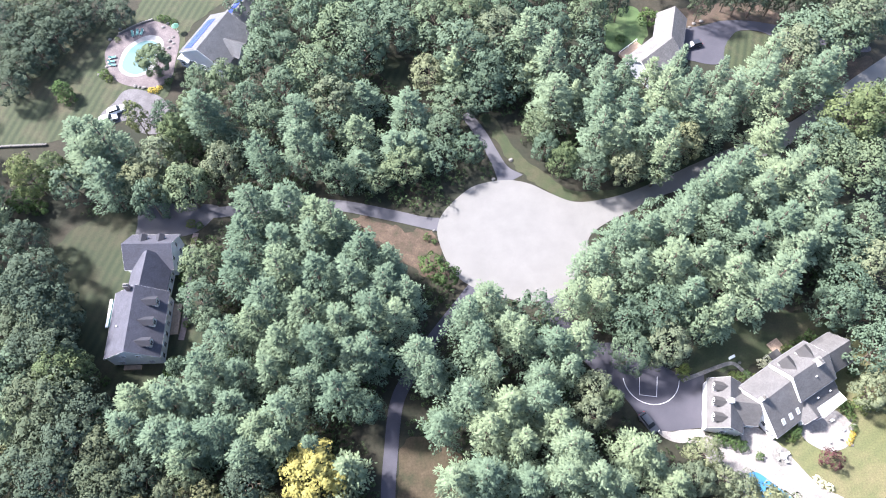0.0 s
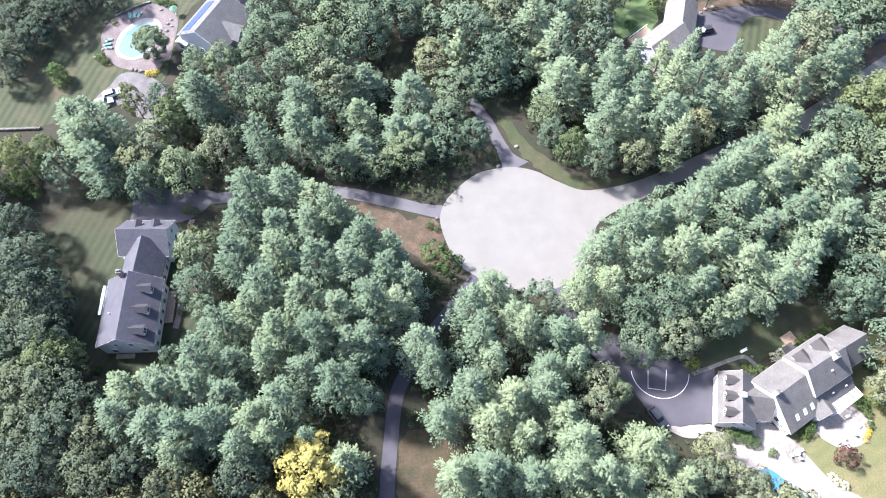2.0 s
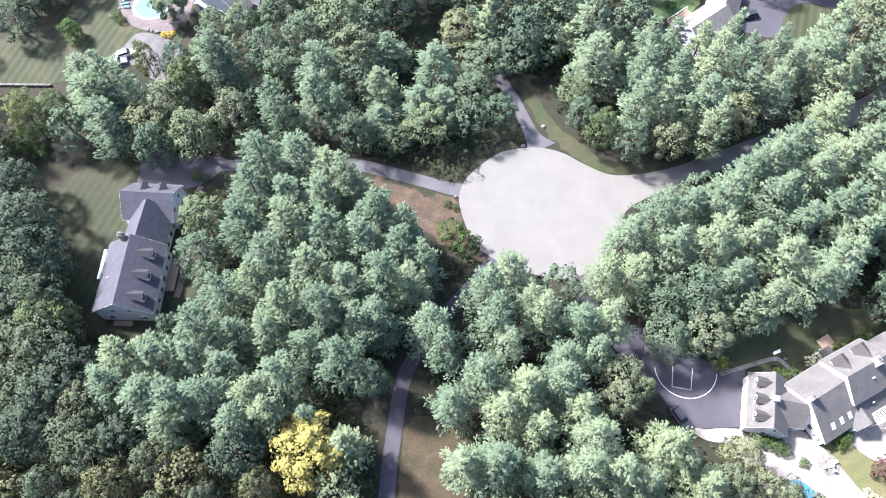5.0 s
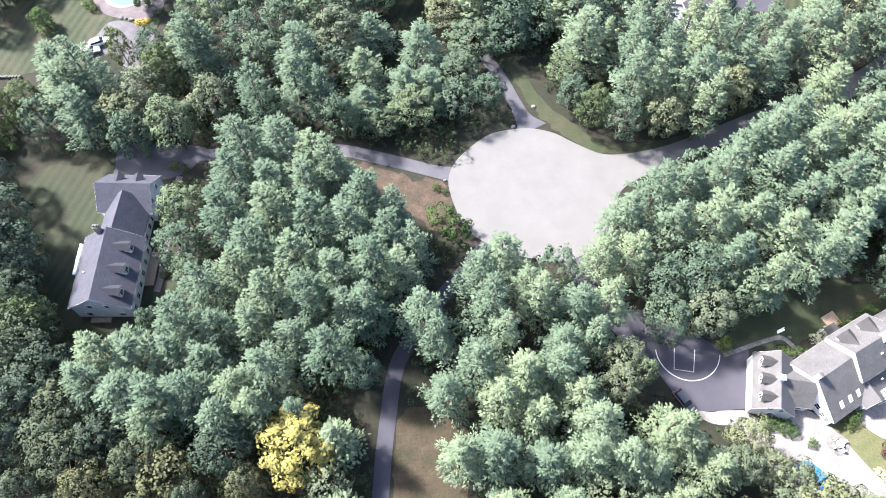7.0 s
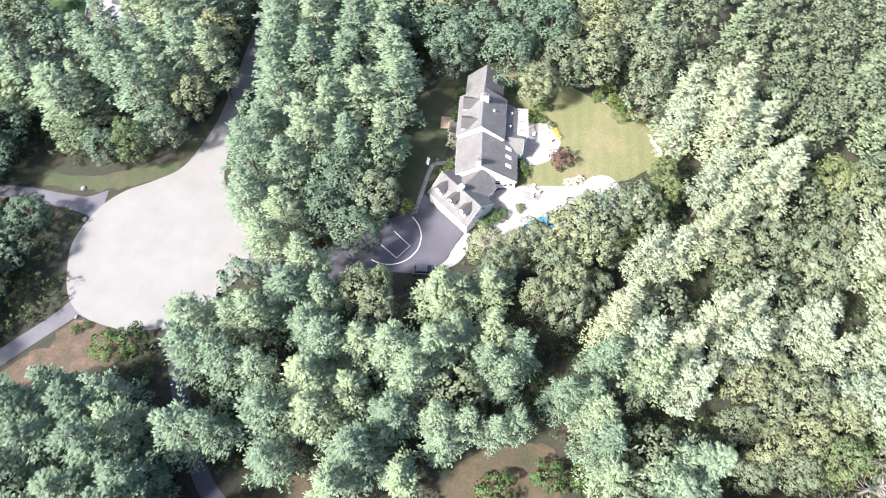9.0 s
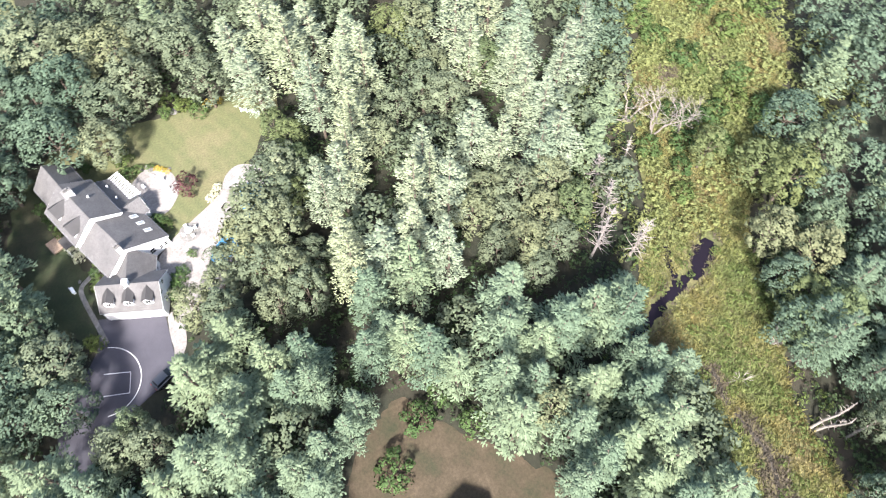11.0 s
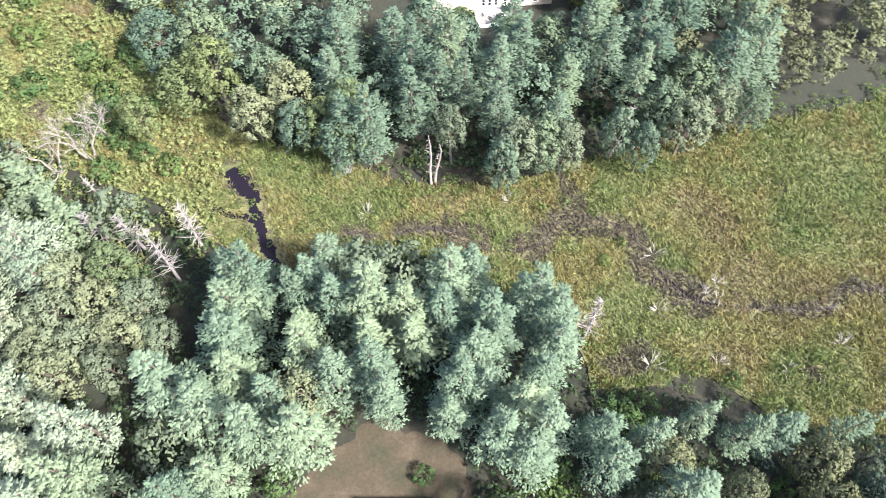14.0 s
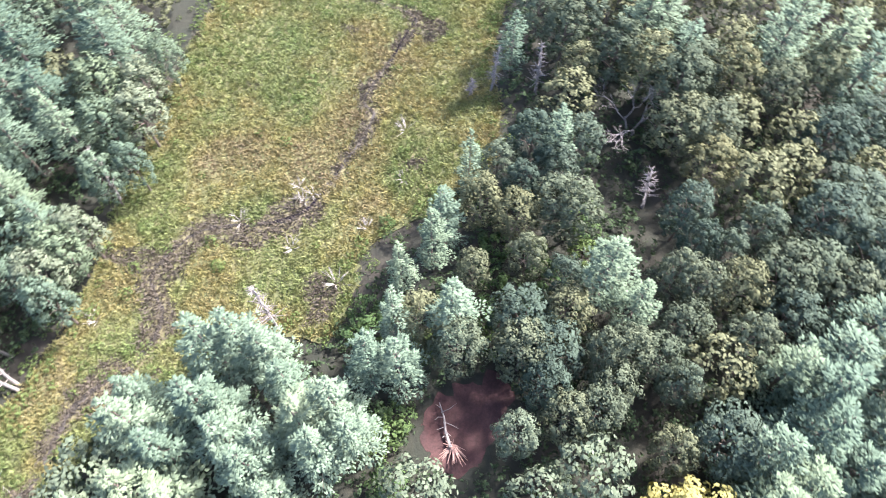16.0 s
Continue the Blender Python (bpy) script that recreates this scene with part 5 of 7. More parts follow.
def marsh_grass():
    """Sedge tussocks over the marsh, and browner ones along the stream."""
    rng = np.random.default_rng(21)
    ring = CLEARINGS_MARSH
    stream = curve_open([s[:2] for s in STREAM], 5)
    stream_a = np.array(stream)
    water = np.array(curve_open([s[:2] for s in POND], 5))
    greens, browns = [], []

    def tuft(x, y, n, tall, spread):
        c = np.stack([x + rng.normal(0, spread, n), y + rng.normal(0, spread, n), np.full(n, height(x, y) + 0.18)], 1)
        d = unit(np.stack([rng.normal(0, 0.6, n), rng.normal(0, 0.6, n), np.ones(n)], 1))
        le = rng.uniform(0.7, 1.3, (n, 1)) * tall
        w = unit(np.cross(d, np.array([0, 0, 1.0]) + rng.normal(0, 0.3, (n, 3)))) * rng.uniform(0.07, 0.16, (n, 1))
        return np.stack([c - w, c + w, c + d * le], 1)

    x0, x1 = -118, 90
    for gx in np.arange(x0, x1, 0.72):
        for gy in np.arange(-103, -18, 0.72):
            x, y = gx + rng.uniform(-0.45, 0.45), gy + rng.uniform(-0.45, 0.45)
            if not inside(x, y, ring):
                continue
            dw = np.min(np.hypot(water[:, 0] - x, water[:, 1] - y))
            if dw < 1.5 + 0.7 * noise.noise(Vector((x * 0.7, y * 0.7, 9.0))):
                continue
            ds = np.min(np.hypot(stream_a[:, 0] - x, stream_a[:, 1] - y))
            if ds < 0.15 + 0.5 * noise.noise(Vector((x * 0.5, y * 0.5, 5.0))):
                continue
            patchy = noise.noise(Vector((x * 0.11, y * 0.11, 3.0)))
            wide = 3.0 if -48 < x < -2 else 1.6
            if ds < wide * (0.75 + 1.3 * noise.noise(Vector((x * 0.23, y * 0.23, 12.0)))) or patchy > 0.52 or dw < 2.0:
                browns.append(tuft(x, y, 14, 0.75, 0.42))
            else:
                greens.append(tuft(x, y, 14, 0.8 + 0.4 * patchy, 0.42))
    tagged(new("marsh_grass", soft_mesh("marsh_grass", np.concatenate(greens), [], M_SEDGE)), "green and yellow-brown marsh sedge", "marsh grass", kind="stuff")
    tagged(new("brown_sedge", soft_mesh("brown_sedge", np.concatenate(browns), [], M_BROWNSEDGE)), "dead brown sedge along the stream", "marsh grass", kind="stuff")


def marsh_shrubs():
    """Bright green bushes that crowd the edges and the far end of the marsh."""
    rng = np.random.default_rng(77)
    ring = CLEARINGS_MARSH
    edge = np.array([(p[0], p[1]) for p in ring])
    models = [leafy_crown(np.random.default_rng(420 + k), 1.8, 1.4, 0.0, 9, 14, 0.42, (0.3, 0.5))[0] for k in range(5)]
    banks, swamps = [], []
    for gx in np.arange(-110, 95, 2.1):
        for gy in np.arange(-115, -18, 2.1):
            x, y = gx + rng.uniform(-1, 1), gy + rng.uniform(-1, 1)
            d = np.min(np.hypot(edge[:, 0] - x, edge[:, 1] - y))
            inn = inside(x, y, ring)
            swamp = x > 36 and y > -112
            if not inn and not (swamp and x > 44 and d < 16) and (d > 5 or open_ground(x, y)):
                continue
            lush = 7.5 if y < -56 else 3.0      # the south bank is the greener one
            if not swamp and (d > 1.5 + lush * rng.random() or rng.random() < 0.2) and rng.random() > (0.3 if x > -14 else 0.03):
                continue
            if swamp and rng.random() < 0.25:
                continue
            s = rng.uniform(0.4, 1.0) * (1.25 if swamp else 0.75)
            a = rng.uniform(0, 6.28)
            rot = np.array([[math.cos(a), -math.sin(a), 0], [math.sin(a), math.cos(a), 0], [0, 0, 1]]).T * s
            (swamps if swamp else banks).append(models[rng.integers(5)] @ rot + np.array([x, y, height(x, y) + 0.1]))
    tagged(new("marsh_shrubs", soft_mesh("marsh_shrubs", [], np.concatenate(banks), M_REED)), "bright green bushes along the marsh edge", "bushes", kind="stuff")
    tagged(new("swamp_shrubs", soft_mesh("swamp_shrubs", [], np.concatenate(swamps), M_SWAMP)), "yellow-green bushes crowding the swamp", "bushes", kind="stuff")


def dead_tree(x, y, tall, lean, seed, mat_, label, twigs=40, spread=1.6, name="dead_tree", droop=0.0):
    """A bare trunk with broken side branches."""
    rng = np.random.default_rng(seed)
    root = new(name)
    tagged(root, label, "dead tree", "dead trees of the marsh")
    root.location = (x, y, height(x, y))
    top = np.array([lean[0], lean[1], tall])
    mids = [np.zeros(3) - np.array([0, 0, 0.3])] + [top * u + np.append(rng.normal(0, 0.12, 2), 0) for u in (0.3, 0.6, 0.85)] + [top]
    bm = bmesh.new()
    bent_limb(bm, mids, 0.26, 0.05, 7)
    part("trunk", bm, mat_, root)
    for k in range(twigs):
        bm = bmesh.new()
        u = rng.uniform(0.25, 0.99)
        b = top * u
        az = rng.uniform(0, 6.28)
        le = spread * (1.15 - u) * rng.uniform(0.6, 1.3) + 0.3
        e = b + np.array([math.cos(az) * le, math.sin(az) * le, le * (rng.uniform(0.0, 0.6) - droop)])
        bent_limb(bm, [b, (b + e) / 2 + rng.normal(0, 0.12, 3), e], 0.08, 0.02, 4)
        part("branch", bm, mat_, root)
    return root


def spreading_snag(x, y, tall, seed, mat_=M_DEADWOOD, label="pale bleached leafless tree with spreading forked limbs"):
    """A leafless broad tree: forking stems that end in a haze of fine twigs."""
    rng = np.random.default_rng(seed)
    root = new("dead_tree")
    tagged(root, label, "dead tree", "dead trees of the marsh")
    root.location = (x, y, height(x, y))

    def grow(bm, a, d, le, r, depth):
        b = a + d * le
        bent_limb(bm, [a, (a + b) / 2 + rng.normal(0, 0.06 * le, 3), b], r, r * 0.6, 5 if depth > 3 else 3)
        if depth:
            for q in range(2 if depth > 3 else 3):
                grow(bm, b - d * le * rng.uniform(0, 0.35), unit(d + rng.normal(0, 0.48, 3) + np.array([0, 0, 0.12])), le * rng.uniform(0.58, 0.8), r * 0.58, depth - 1)
    for k in range(3):
        bm = bmesh.new()
        az = k * 2.1 + rng.uniform(-0.4, 0.4)
        grow(bm, np.array([0.2 * math.cos(az), 0.2 * math.sin(az), -0.3]), unit(np.array([0.35 * math.cos(az), 0.35 * math.sin(az), 1.0])), tall * 0.38, 0.2, 5)
        part("limb", bm, mat_, root)


for k, (x, y, tall) in enumerate([(58.4, -67.6, 12.5), (62.5, -64.5, 11), (57, -72.5, 9)]):
    spreading_snag(x, y, tall, 580 + k)
spreading_snag(-76.6, -2.0, 12.0, 590, M_GREYWOOD, "grey leafless tree with dense bare twigs")


def dead_brush(x, y, size, seed):
    rng = np.random.default_rng(seed)
    root = new("dead_bush")
    tagged(root, "bleached leafless bush standing in the sedge", "dead bush", "dead bushes of the marsh")
    root.location = (x, y, height(x, y))
    for k in range(11):
        bm = bmesh.new()
        az, up = rng.uniform(0, 6.28), rng.uniform(0.4, 1.0)
        e = np.array([math.cos(az) * size * (1.1 - up * 0.6), math.sin(az) * size * (1.1 - up * 0.6), size * up])
        m_ = e * 0.5 + rng.normal(0, 0.12, 3)
        bent_limb(bm, [(0, 0, -0.1), m_, e], 0.07, 0.02, 4)
        f = e + rng.normal(0, 0.35, 3)
        limb(bm, m_, f, 0.035, 0.012, 3)
        part("branch", bm, M_PALEBRUSH, root)
    return root


for k, (x, y, tall, lx, ly) in enumerate([(36.2, -50.4, 13.5, 0.3, -1.2), (38.8, -44.6, 13.5, 1.5, -2.2), (45.4, -50.2, 12, 0.5, 0.3), (50.5, -51, 11, 0.8, 0.5)]):
    dead_tree(x, y, tall, (lx, ly), 500 + k, M_DEADWOOD if k == 0 else M_GREYWOOD, "dead bleached spruce with bristling bare branches" if k == 0 else "dead grey spruce with bare branches", 80, 2.7)
for k, (x, y, tall, lx, ly, sp) in enumerate([(53.5, -58.5, 8, 1.5, -1.0, 1.6), (0, -63.5, 9.5, 0.4, -3.2, 0.7), (-0.6, -63.9, 8, -0.8, -2.2, 0.7), (-3.4, -67.6, 8, 0.7, -2.0, 0.4), (-30.6, -69.2, 10, -2.4, -3.4, 1.8), (14.3, -65.5, 4, -1.4, 0.6, 0.8), (15.2, -65.9, 5, 1.2, -1.8, 0.6)]):
    dead_tree(x, y, tall, (lx, ly), 520 + k, M_DEADWOOD, "bleached dead snag at the marsh edge", 16 if sp < 2 else 46, sp)
for k, (x, y, tall, lx, ly, sp) in enumerate([(-77.8, -19, 11, -1.0, -0.6, 1.8), (-75.2, -26, 10, -1.5, 0.3, 1.6), (-64.8, 4.4, 8.5, -1.4, -1.2, 2.2), (-23.4, -36, 13, -0.5, -1.5, 2.4), (-73.5, -29, 5, 0.5, 0.5, 1.2)]):
    dead_tree(x, y, tall, (lx, ly), 540 + k, M_GREYWOOD if k != 3 else M_DEADWOOD, "grey dead tree with many bare branches", 60, sp, droop=0.15)
for k, (x, y, s) in enumerate([(-36, -50.6, 1.6), (-43.3, -43.6, 1.4), (-33.1, -32.0, 2.0), (-45, -43, 1.3), (-35.5, -41, 1.5), (-43.3, -32.4, 1.4), (-53.6, -31.5, 1.2), (-62.4, -35.7, 1.5), (10.5, -57.5, 1.5), (-13, -60.4, 1.3), (-45.2, -45.6, 1.2)]):
    dead_brush(x, y, s * 1.45, 560 + k)
CLEARINGS_MARSH = curve_closed(MARSH_EDGE)


# ---- houses ----
def box(bm, lo, hi, place):
    """A box between two corners of a block's own axes."""
    vs = [bm.verts.new(place(x, y, z)) for x in (lo[0], hi[0]) for y in (lo[1], hi[1]) for z in (lo[2], hi[2])]
    for f in ((0, 1, 3, 2), (4, 6, 7, 5), (0, 4, 5, 1), (2, 3, 7, 6), (0, 2, 6, 4), (1, 5, 7, 3)):
        bm.faces.new([vs[i] for i in f])


def boxes_part(name, spans, place, mat_, parent, label=""):
    bm = bmesh.new()
    for lo, hi in spans:
        box(bm, lo, hi, place)
    bmesh.ops.recalc_face_normals(bm, faces=bm.faces[:])
    return part(name, bm, mat_, parent, label)


class Block:
    """A gabled block of a house: u runs along the ridge, v across it."""

    def __init__(self, house, x, y, turn, long_, wide, eave, ridge, base=0.0):
        self.house, self.long, self.wide, self.eave, self.ridge, self.base = house, long_, wide, eave, ridge, base
        self.x, self.y = x - house.location.x, y - house.location.y
        self.c, self.s = math.cos(radians(turn)), math.sin(radians(turn))

    def at(self, u, v, w):
        return Vector((self.x + u * self.c - v * self.s, self.y + u * self.s + v * self.c, w))

    def roof_z(self, v):
        return self.ridge - (self.ridge - self.eave) * abs(v) / (self.wide / 2)

    def build(self, wall, roof, over=0.45, trim=True, over_u=0.22, lean=0.0):
        """Walls and two roof slopes; lean carries the v- slope on over a lower side room."""
        a, b, e, r = self.long / 2, self.wide / 2, self.eave, self.ridge
        bm = bmesh.new()
        ends = []
        for u in (-a, a):
            ends.append([bm.verts.new(self.at(u, v, w)) for v, w in ((-b, self.base - 0.5), (b, self.base - 0.5), (b, e - 0.05), (0, r - 0.05), (-b, e - 0.05))])
        bm.faces.new(ends[0])
        bm.faces.new(ends[1][::-1])
        for i in range(5):
            j = (i + 1) % 5
            bm.faces.new((ends[0][i], ends[1][i], ends[1][j], ends[0][j]))
        bmesh.ops.recalc_face_normals(bm, faces=bm.faces[:])
        part("wall", bm, wall, self.house)
        slope = (r - e) / b
        th = 0.2
        def edge(sgn):
            d = over + (lean if sgn < 0 else 0)
            return b + d, e - slope * d
        if lean:
            bm = bmesh.new()
            ends = [[bm.verts.new(self.at(u, v, w)) for v, w in ((-b - lean, self.base - 0.5), (-b - 0.003, self.base - 0.5), (-b - 0.003, e - 0.06), (-b - lean, e - slope * lean - 0.06))] for u in (-a, a)]
            bm.faces.new(ends[0])
            bm.faces.new(ends[1][::-1])
            for i in range(4):
                j = (i + 1) % 4
                bm.faces.new((ends[0][i], ends[1][i], ends[1][j], ends[0][j]))
            bmesh.ops.recalc_face_normals(bm, faces=bm.faces[:])
            part("wall", bm, wall, self.house)
        for sgn, nm in ((-1, "roof"), (1, "roof")):
            ve, ze = edge(sgn)
            run = math.hypot(ve, r - ze)
            vs = [self.at(u, sgn * v, z) for u in (-a - over_u, a + over_u) for v, z in ((0, r), (ve, ze), (0, r + th), (ve, ze + th))]
            fs = [(0, 1, 5, 4), (2, 6, 7, 3), (0, 2, 3, 1), (4, 5, 7, 6), (1, 3, 7, 5), (0, 4, 6, 2)]
            if sgn > 0:
                fs = [f[::-1] for f in fs]
            uvv = {0: (0, run), 1: (0, 0), 2: (0, run), 3: (0, 0), 4: (self.long, run), 5: (self.long, 0), 6: (self.long, run), 7: (self.long, 0)}
            mesh_object(nm, vs, fs, roof, self.house, uvs=[[uvv[i] for i in f] for f in fs])
        if trim:
            for u in (-a - over_u, a + over_u):
                o = 0.03 if u > 0 else -0.03
                bm = bmesh.new()
                for sgn in (-1, 1):
                    ve, ze = edge(sgn)
                    q = [(0, r - 0.18), (0, r + th - 0.03), (sgn * ve, ze + th - 0.03), (sgn * ve, ze - 0.18)]
                    f1 = [bm.verts.new(self.at(u, v, z)) for v, z in q]
                    f2 = [bm.verts.new(self.at(u + o, v, z)) for v, z in q]
                    bm.faces.new(f1)
                    bm.faces.new(f2[::-1])
                    for i in range(4):
                        bm.faces.new((f1[i], f1[(i + 1) % 4], f2[(i + 1) % 4], f2[i]))
                bmesh.ops.recalc_face_normals(bm, faces=bm.faces[:])
                part("rake_board", bm, M_TRIM, self.house)
            for sgn in (-1, 1):
                ve, ze = edge(sgn)
                boxes_part("gutter", [((-a - over_u, min(sgn * ve, sgn * (ve + 0.1)), ze - 0.02), (a + over_u, max(sgn * ve, sgn * (ve + 0.1)), ze + 0.1))], self.at, M_GUTTER, self.house)
        return self

    def face(self, side):
        """Axes of a wall: (across, up) to a place, and out from it."""
        a, b = self.long / 2, self.wide / 2
        return {"v-": lambda p, q, o: self.at(p, -b - o, q), "v+": lambda p, q, o: self.at(p, b + o, q),
                "u-": lambda p, q, o: self.at(-a - o, p, q), "u+": lambda p, q, o: self.at(a + o, p, q)}[side]

    def window(self, side, p, q, w=0.95, h=1.35, name="window"):
        f = self.face(side)

        def place(x, y, z):
            return f(x, z, y)
        t = 0.12
        win = boxes_part(name, [((p - w / 2 - t, 0.0, q - t), (p - w / 2, 0.10, q + h + t)), ((p + w / 2, 0.0, q - t), (p + w / 2 + t, 0.10, q + h + t)),
                                ((p - w / 2, 0.0, q - t), (p + w / 2, 0.12, q)), ((p - w / 2, 0.0, q + h), (p + w / 2, 0.10, q + h + t)),
                                ((p - w / 2, 0.02, q + h / 2 - 0.03), (p + w / 2, 0.08, q + h / 2 + 0.03))], place, M_TRIM, self.house)
        boxes_part("pane", [((p - w / 2, 0.02, q), (p + w / 2, 0.05, q + h))], place, M_PANE, win)
        return win

    def garage_door(self, side, p, w=2.7, h=2.3):
        f = self.face(side)

        def place(x, y, z):
            return f(x, z, y)
        door = boxes_part("garage_door", [((p - w / 2, -0.02, 0.05 + k * h / 4), (p + w / 2, 0.04, 0.05 + (k + 1) * h / 4 - 0.03)) for k in range(4)], place, M_TRIM, self.house)
        boxes_part("door_frame", [((p - w / 2 - 0.15, 0, 0), (p - w / 2, 0.1, h + 0.2)), ((p + w / 2, 0, 0), (p + w / 2 + 0.15, 0.1, h + 0.2)), ((p - w / 2, 0, h + 0.05), (p + w / 2, 0.1, h + 0.2))], place, M_TRIM, door)

    def dormer(self, sgn, u, front, w, wall, roof, rise=0.55, tall=1.35):
        """A small gabled dormer; front is its distance from the ridge line."""
        z0 = self.roof_z(front)
        ze = z0 + tall
        back = max(0.2, (self.ridge - ze) / ((self.ridge - self.eave) / (self.wide / 2)))
        back_r = max(0.1, (self.ridge - ze - rise) / ((self.ridge - self.eave) / (self.wide / 2)))
        h = w / 2

        def place(x, y, z):
            return self.at(u + x, sgn * y, z)
        bm = bmesh.new()
        fr = [bm.verts.new(place(x, front, z)) for x, z in ((-h, z0 - 0.2), (h, z0 - 0.2), (h, ze), (0, ze + rise), (-h, ze))]
        bk = [bm.verts.new(place(x, back, z)) for x, z in ((-h, z0 - 0.2), (h, z0 - 0.2), (h, ze), (0, ze + rise), (-h, ze))]
        bm.faces.new(fr)
        for i in range(5):
            j = (i + 1) % 5
            bm.faces.new((fr[i], bk[i], bk[j], fr[j]))
        bmesh.ops.recalc_face_normals(bm, faces=bm.faces[:])
        body = part("dormer", bm, wall, self.house)
        bm = bmesh.new()
        o, th = 0.18, 0.1
        for s2 in (-1, 1):
            q = []
            for y, yr in ((front + 0.2, front + 0.2), (back - 0.3, back_r - 0.3)):
                q.append((place(0, yr, ze + rise + th), place(s2 * (h + o), y, ze - rise * o / h + th), place(0, yr, ze + rise), place(s2 * (h + o), y, ze - rise * o / h)))
            a, b = [[bm.verts.new(p) for p in r] for r in q]
            for f in ((a[0], a[1], b[1], b[0]), (a[2], b[2], b[3], a[3]), (a[0], a[2], a[3], a[1]), (a[1], a[3], b[3], b[1]), (b[0], b[1], b[3], b[2])):
                bm.faces.new(f)
        bmesh.ops.recalc_face_normals(bm, faces=bm.faces[:])
        part("dormer_roof", bm, roof, body)
        ww, wh = w * 0.55, tall * 0.75
        boxes_part("window_frame", [((-ww / 2 - 0.1, front, z0 + 0.25), (-ww / 2, front + 0.06, z0 + 0.25 + wh)), ((ww / 2, front, z0 + 0.25), (ww / 2 + 0.1, front + 0.06, z0 + 0.25 + wh)),
                                    ((-ww / 2 - 0.1, front, z0 + 0.15), (ww / 2 + 0.1, front + 0.08, z0 + 0.25)), ((-ww / 2 - 0.1, front, z0 + 0.25 + wh), (ww / 2 + 0.1, front + 0.06, z0 + 0.36 + wh)),
                                    ((-0.03, front, z0 + 0.25), (0.03, front + 0.05, z0 + 0.25 + wh))], place, M_TRIM, body)
        boxes_part("pane", [((-ww / 2, front + 0.005, z0 + 0.25), (ww / 2, front + 0.025, z0 + 0.25 + wh))], place, M_PANE, body)

    def chimney(self, u, v, top, w=0.9, d=1.2, mat_=None, low=None):
        z = self.roof_z(v) - 1.2 if low is None else low
        ch = boxes_part("chimney", [((u - w / 2, v - d / 2, z), (u + w / 2, v + d / 2, top))], self.at, mat_ or M_BRICK, self.house)
        boxes_part("chimney_cap", [((u - w / 2 - 0.05, v - d / 2 - 0.05, top), (u + w / 2 + 0.05, v + d / 2 + 0.05, top + 0.12)), ((u - 0.18, v - 0.35, top + 0.12), (u + 0.18, v - 0.05, top + 0.5)), ((u - 0.18, v + 0.1, top + 0.12), (u + 0.18, v + 0.4, top + 0.5))], self.at, M_STONE, ch)

    def skylight(self, u, v, w=0.7, d=1.1):
        sgn = 1 if v > 0 else -1
        z = self.roof_z(v)
        k = (self.ridge - self.eave) / (self.wide / 2)

        def place(x, y, zz):
            return self.at(u + x, v + sgn * y, z + 0.2 - y * k + zz)
        sk = boxes_part("skylight", [((-w / 2 - 0.1, -d / 2 - 0.1, 0), (w / 2 + 0.1, d / 2 + 0.1, 0.12))], place, M_TRIM, self.house)
        boxes_part("pane", [((-w / 2, -d / 2, 0.12), (w / 2, d / 2, 0.14))], place, M_PALEPANE, sk)

    def vent(self, u, v):
        z = self.roof_z(v) + 0.15
        boxes_part("roof_vent", [((u - 0.12, v - 0.12, z), (u + 0.12, v + 0.12, z + 0.5))], self.at, M_TRIM, self.house)


M_GUTTER = plain("grey_gutter", (0.2, 0.2, 0.21), 0.5, vary=0.05)
M_PALEPANE, _nt, _b = material("skylight_glass", 0.1)
_b.inputs["Base Color"].default_value = (0.35, 0.38, 0.42, 1)
M_SOLAR, _nt, _b = material("solar_glass", 0.15)
_b.inputs["Base Color"].default_value = (0.05, 0.08, 0.28, 1)


def house_at(name, x, y, label):
    root = new(name)
    root.location = (x, y, height(x, y))
    return tagged(root, label, "house")


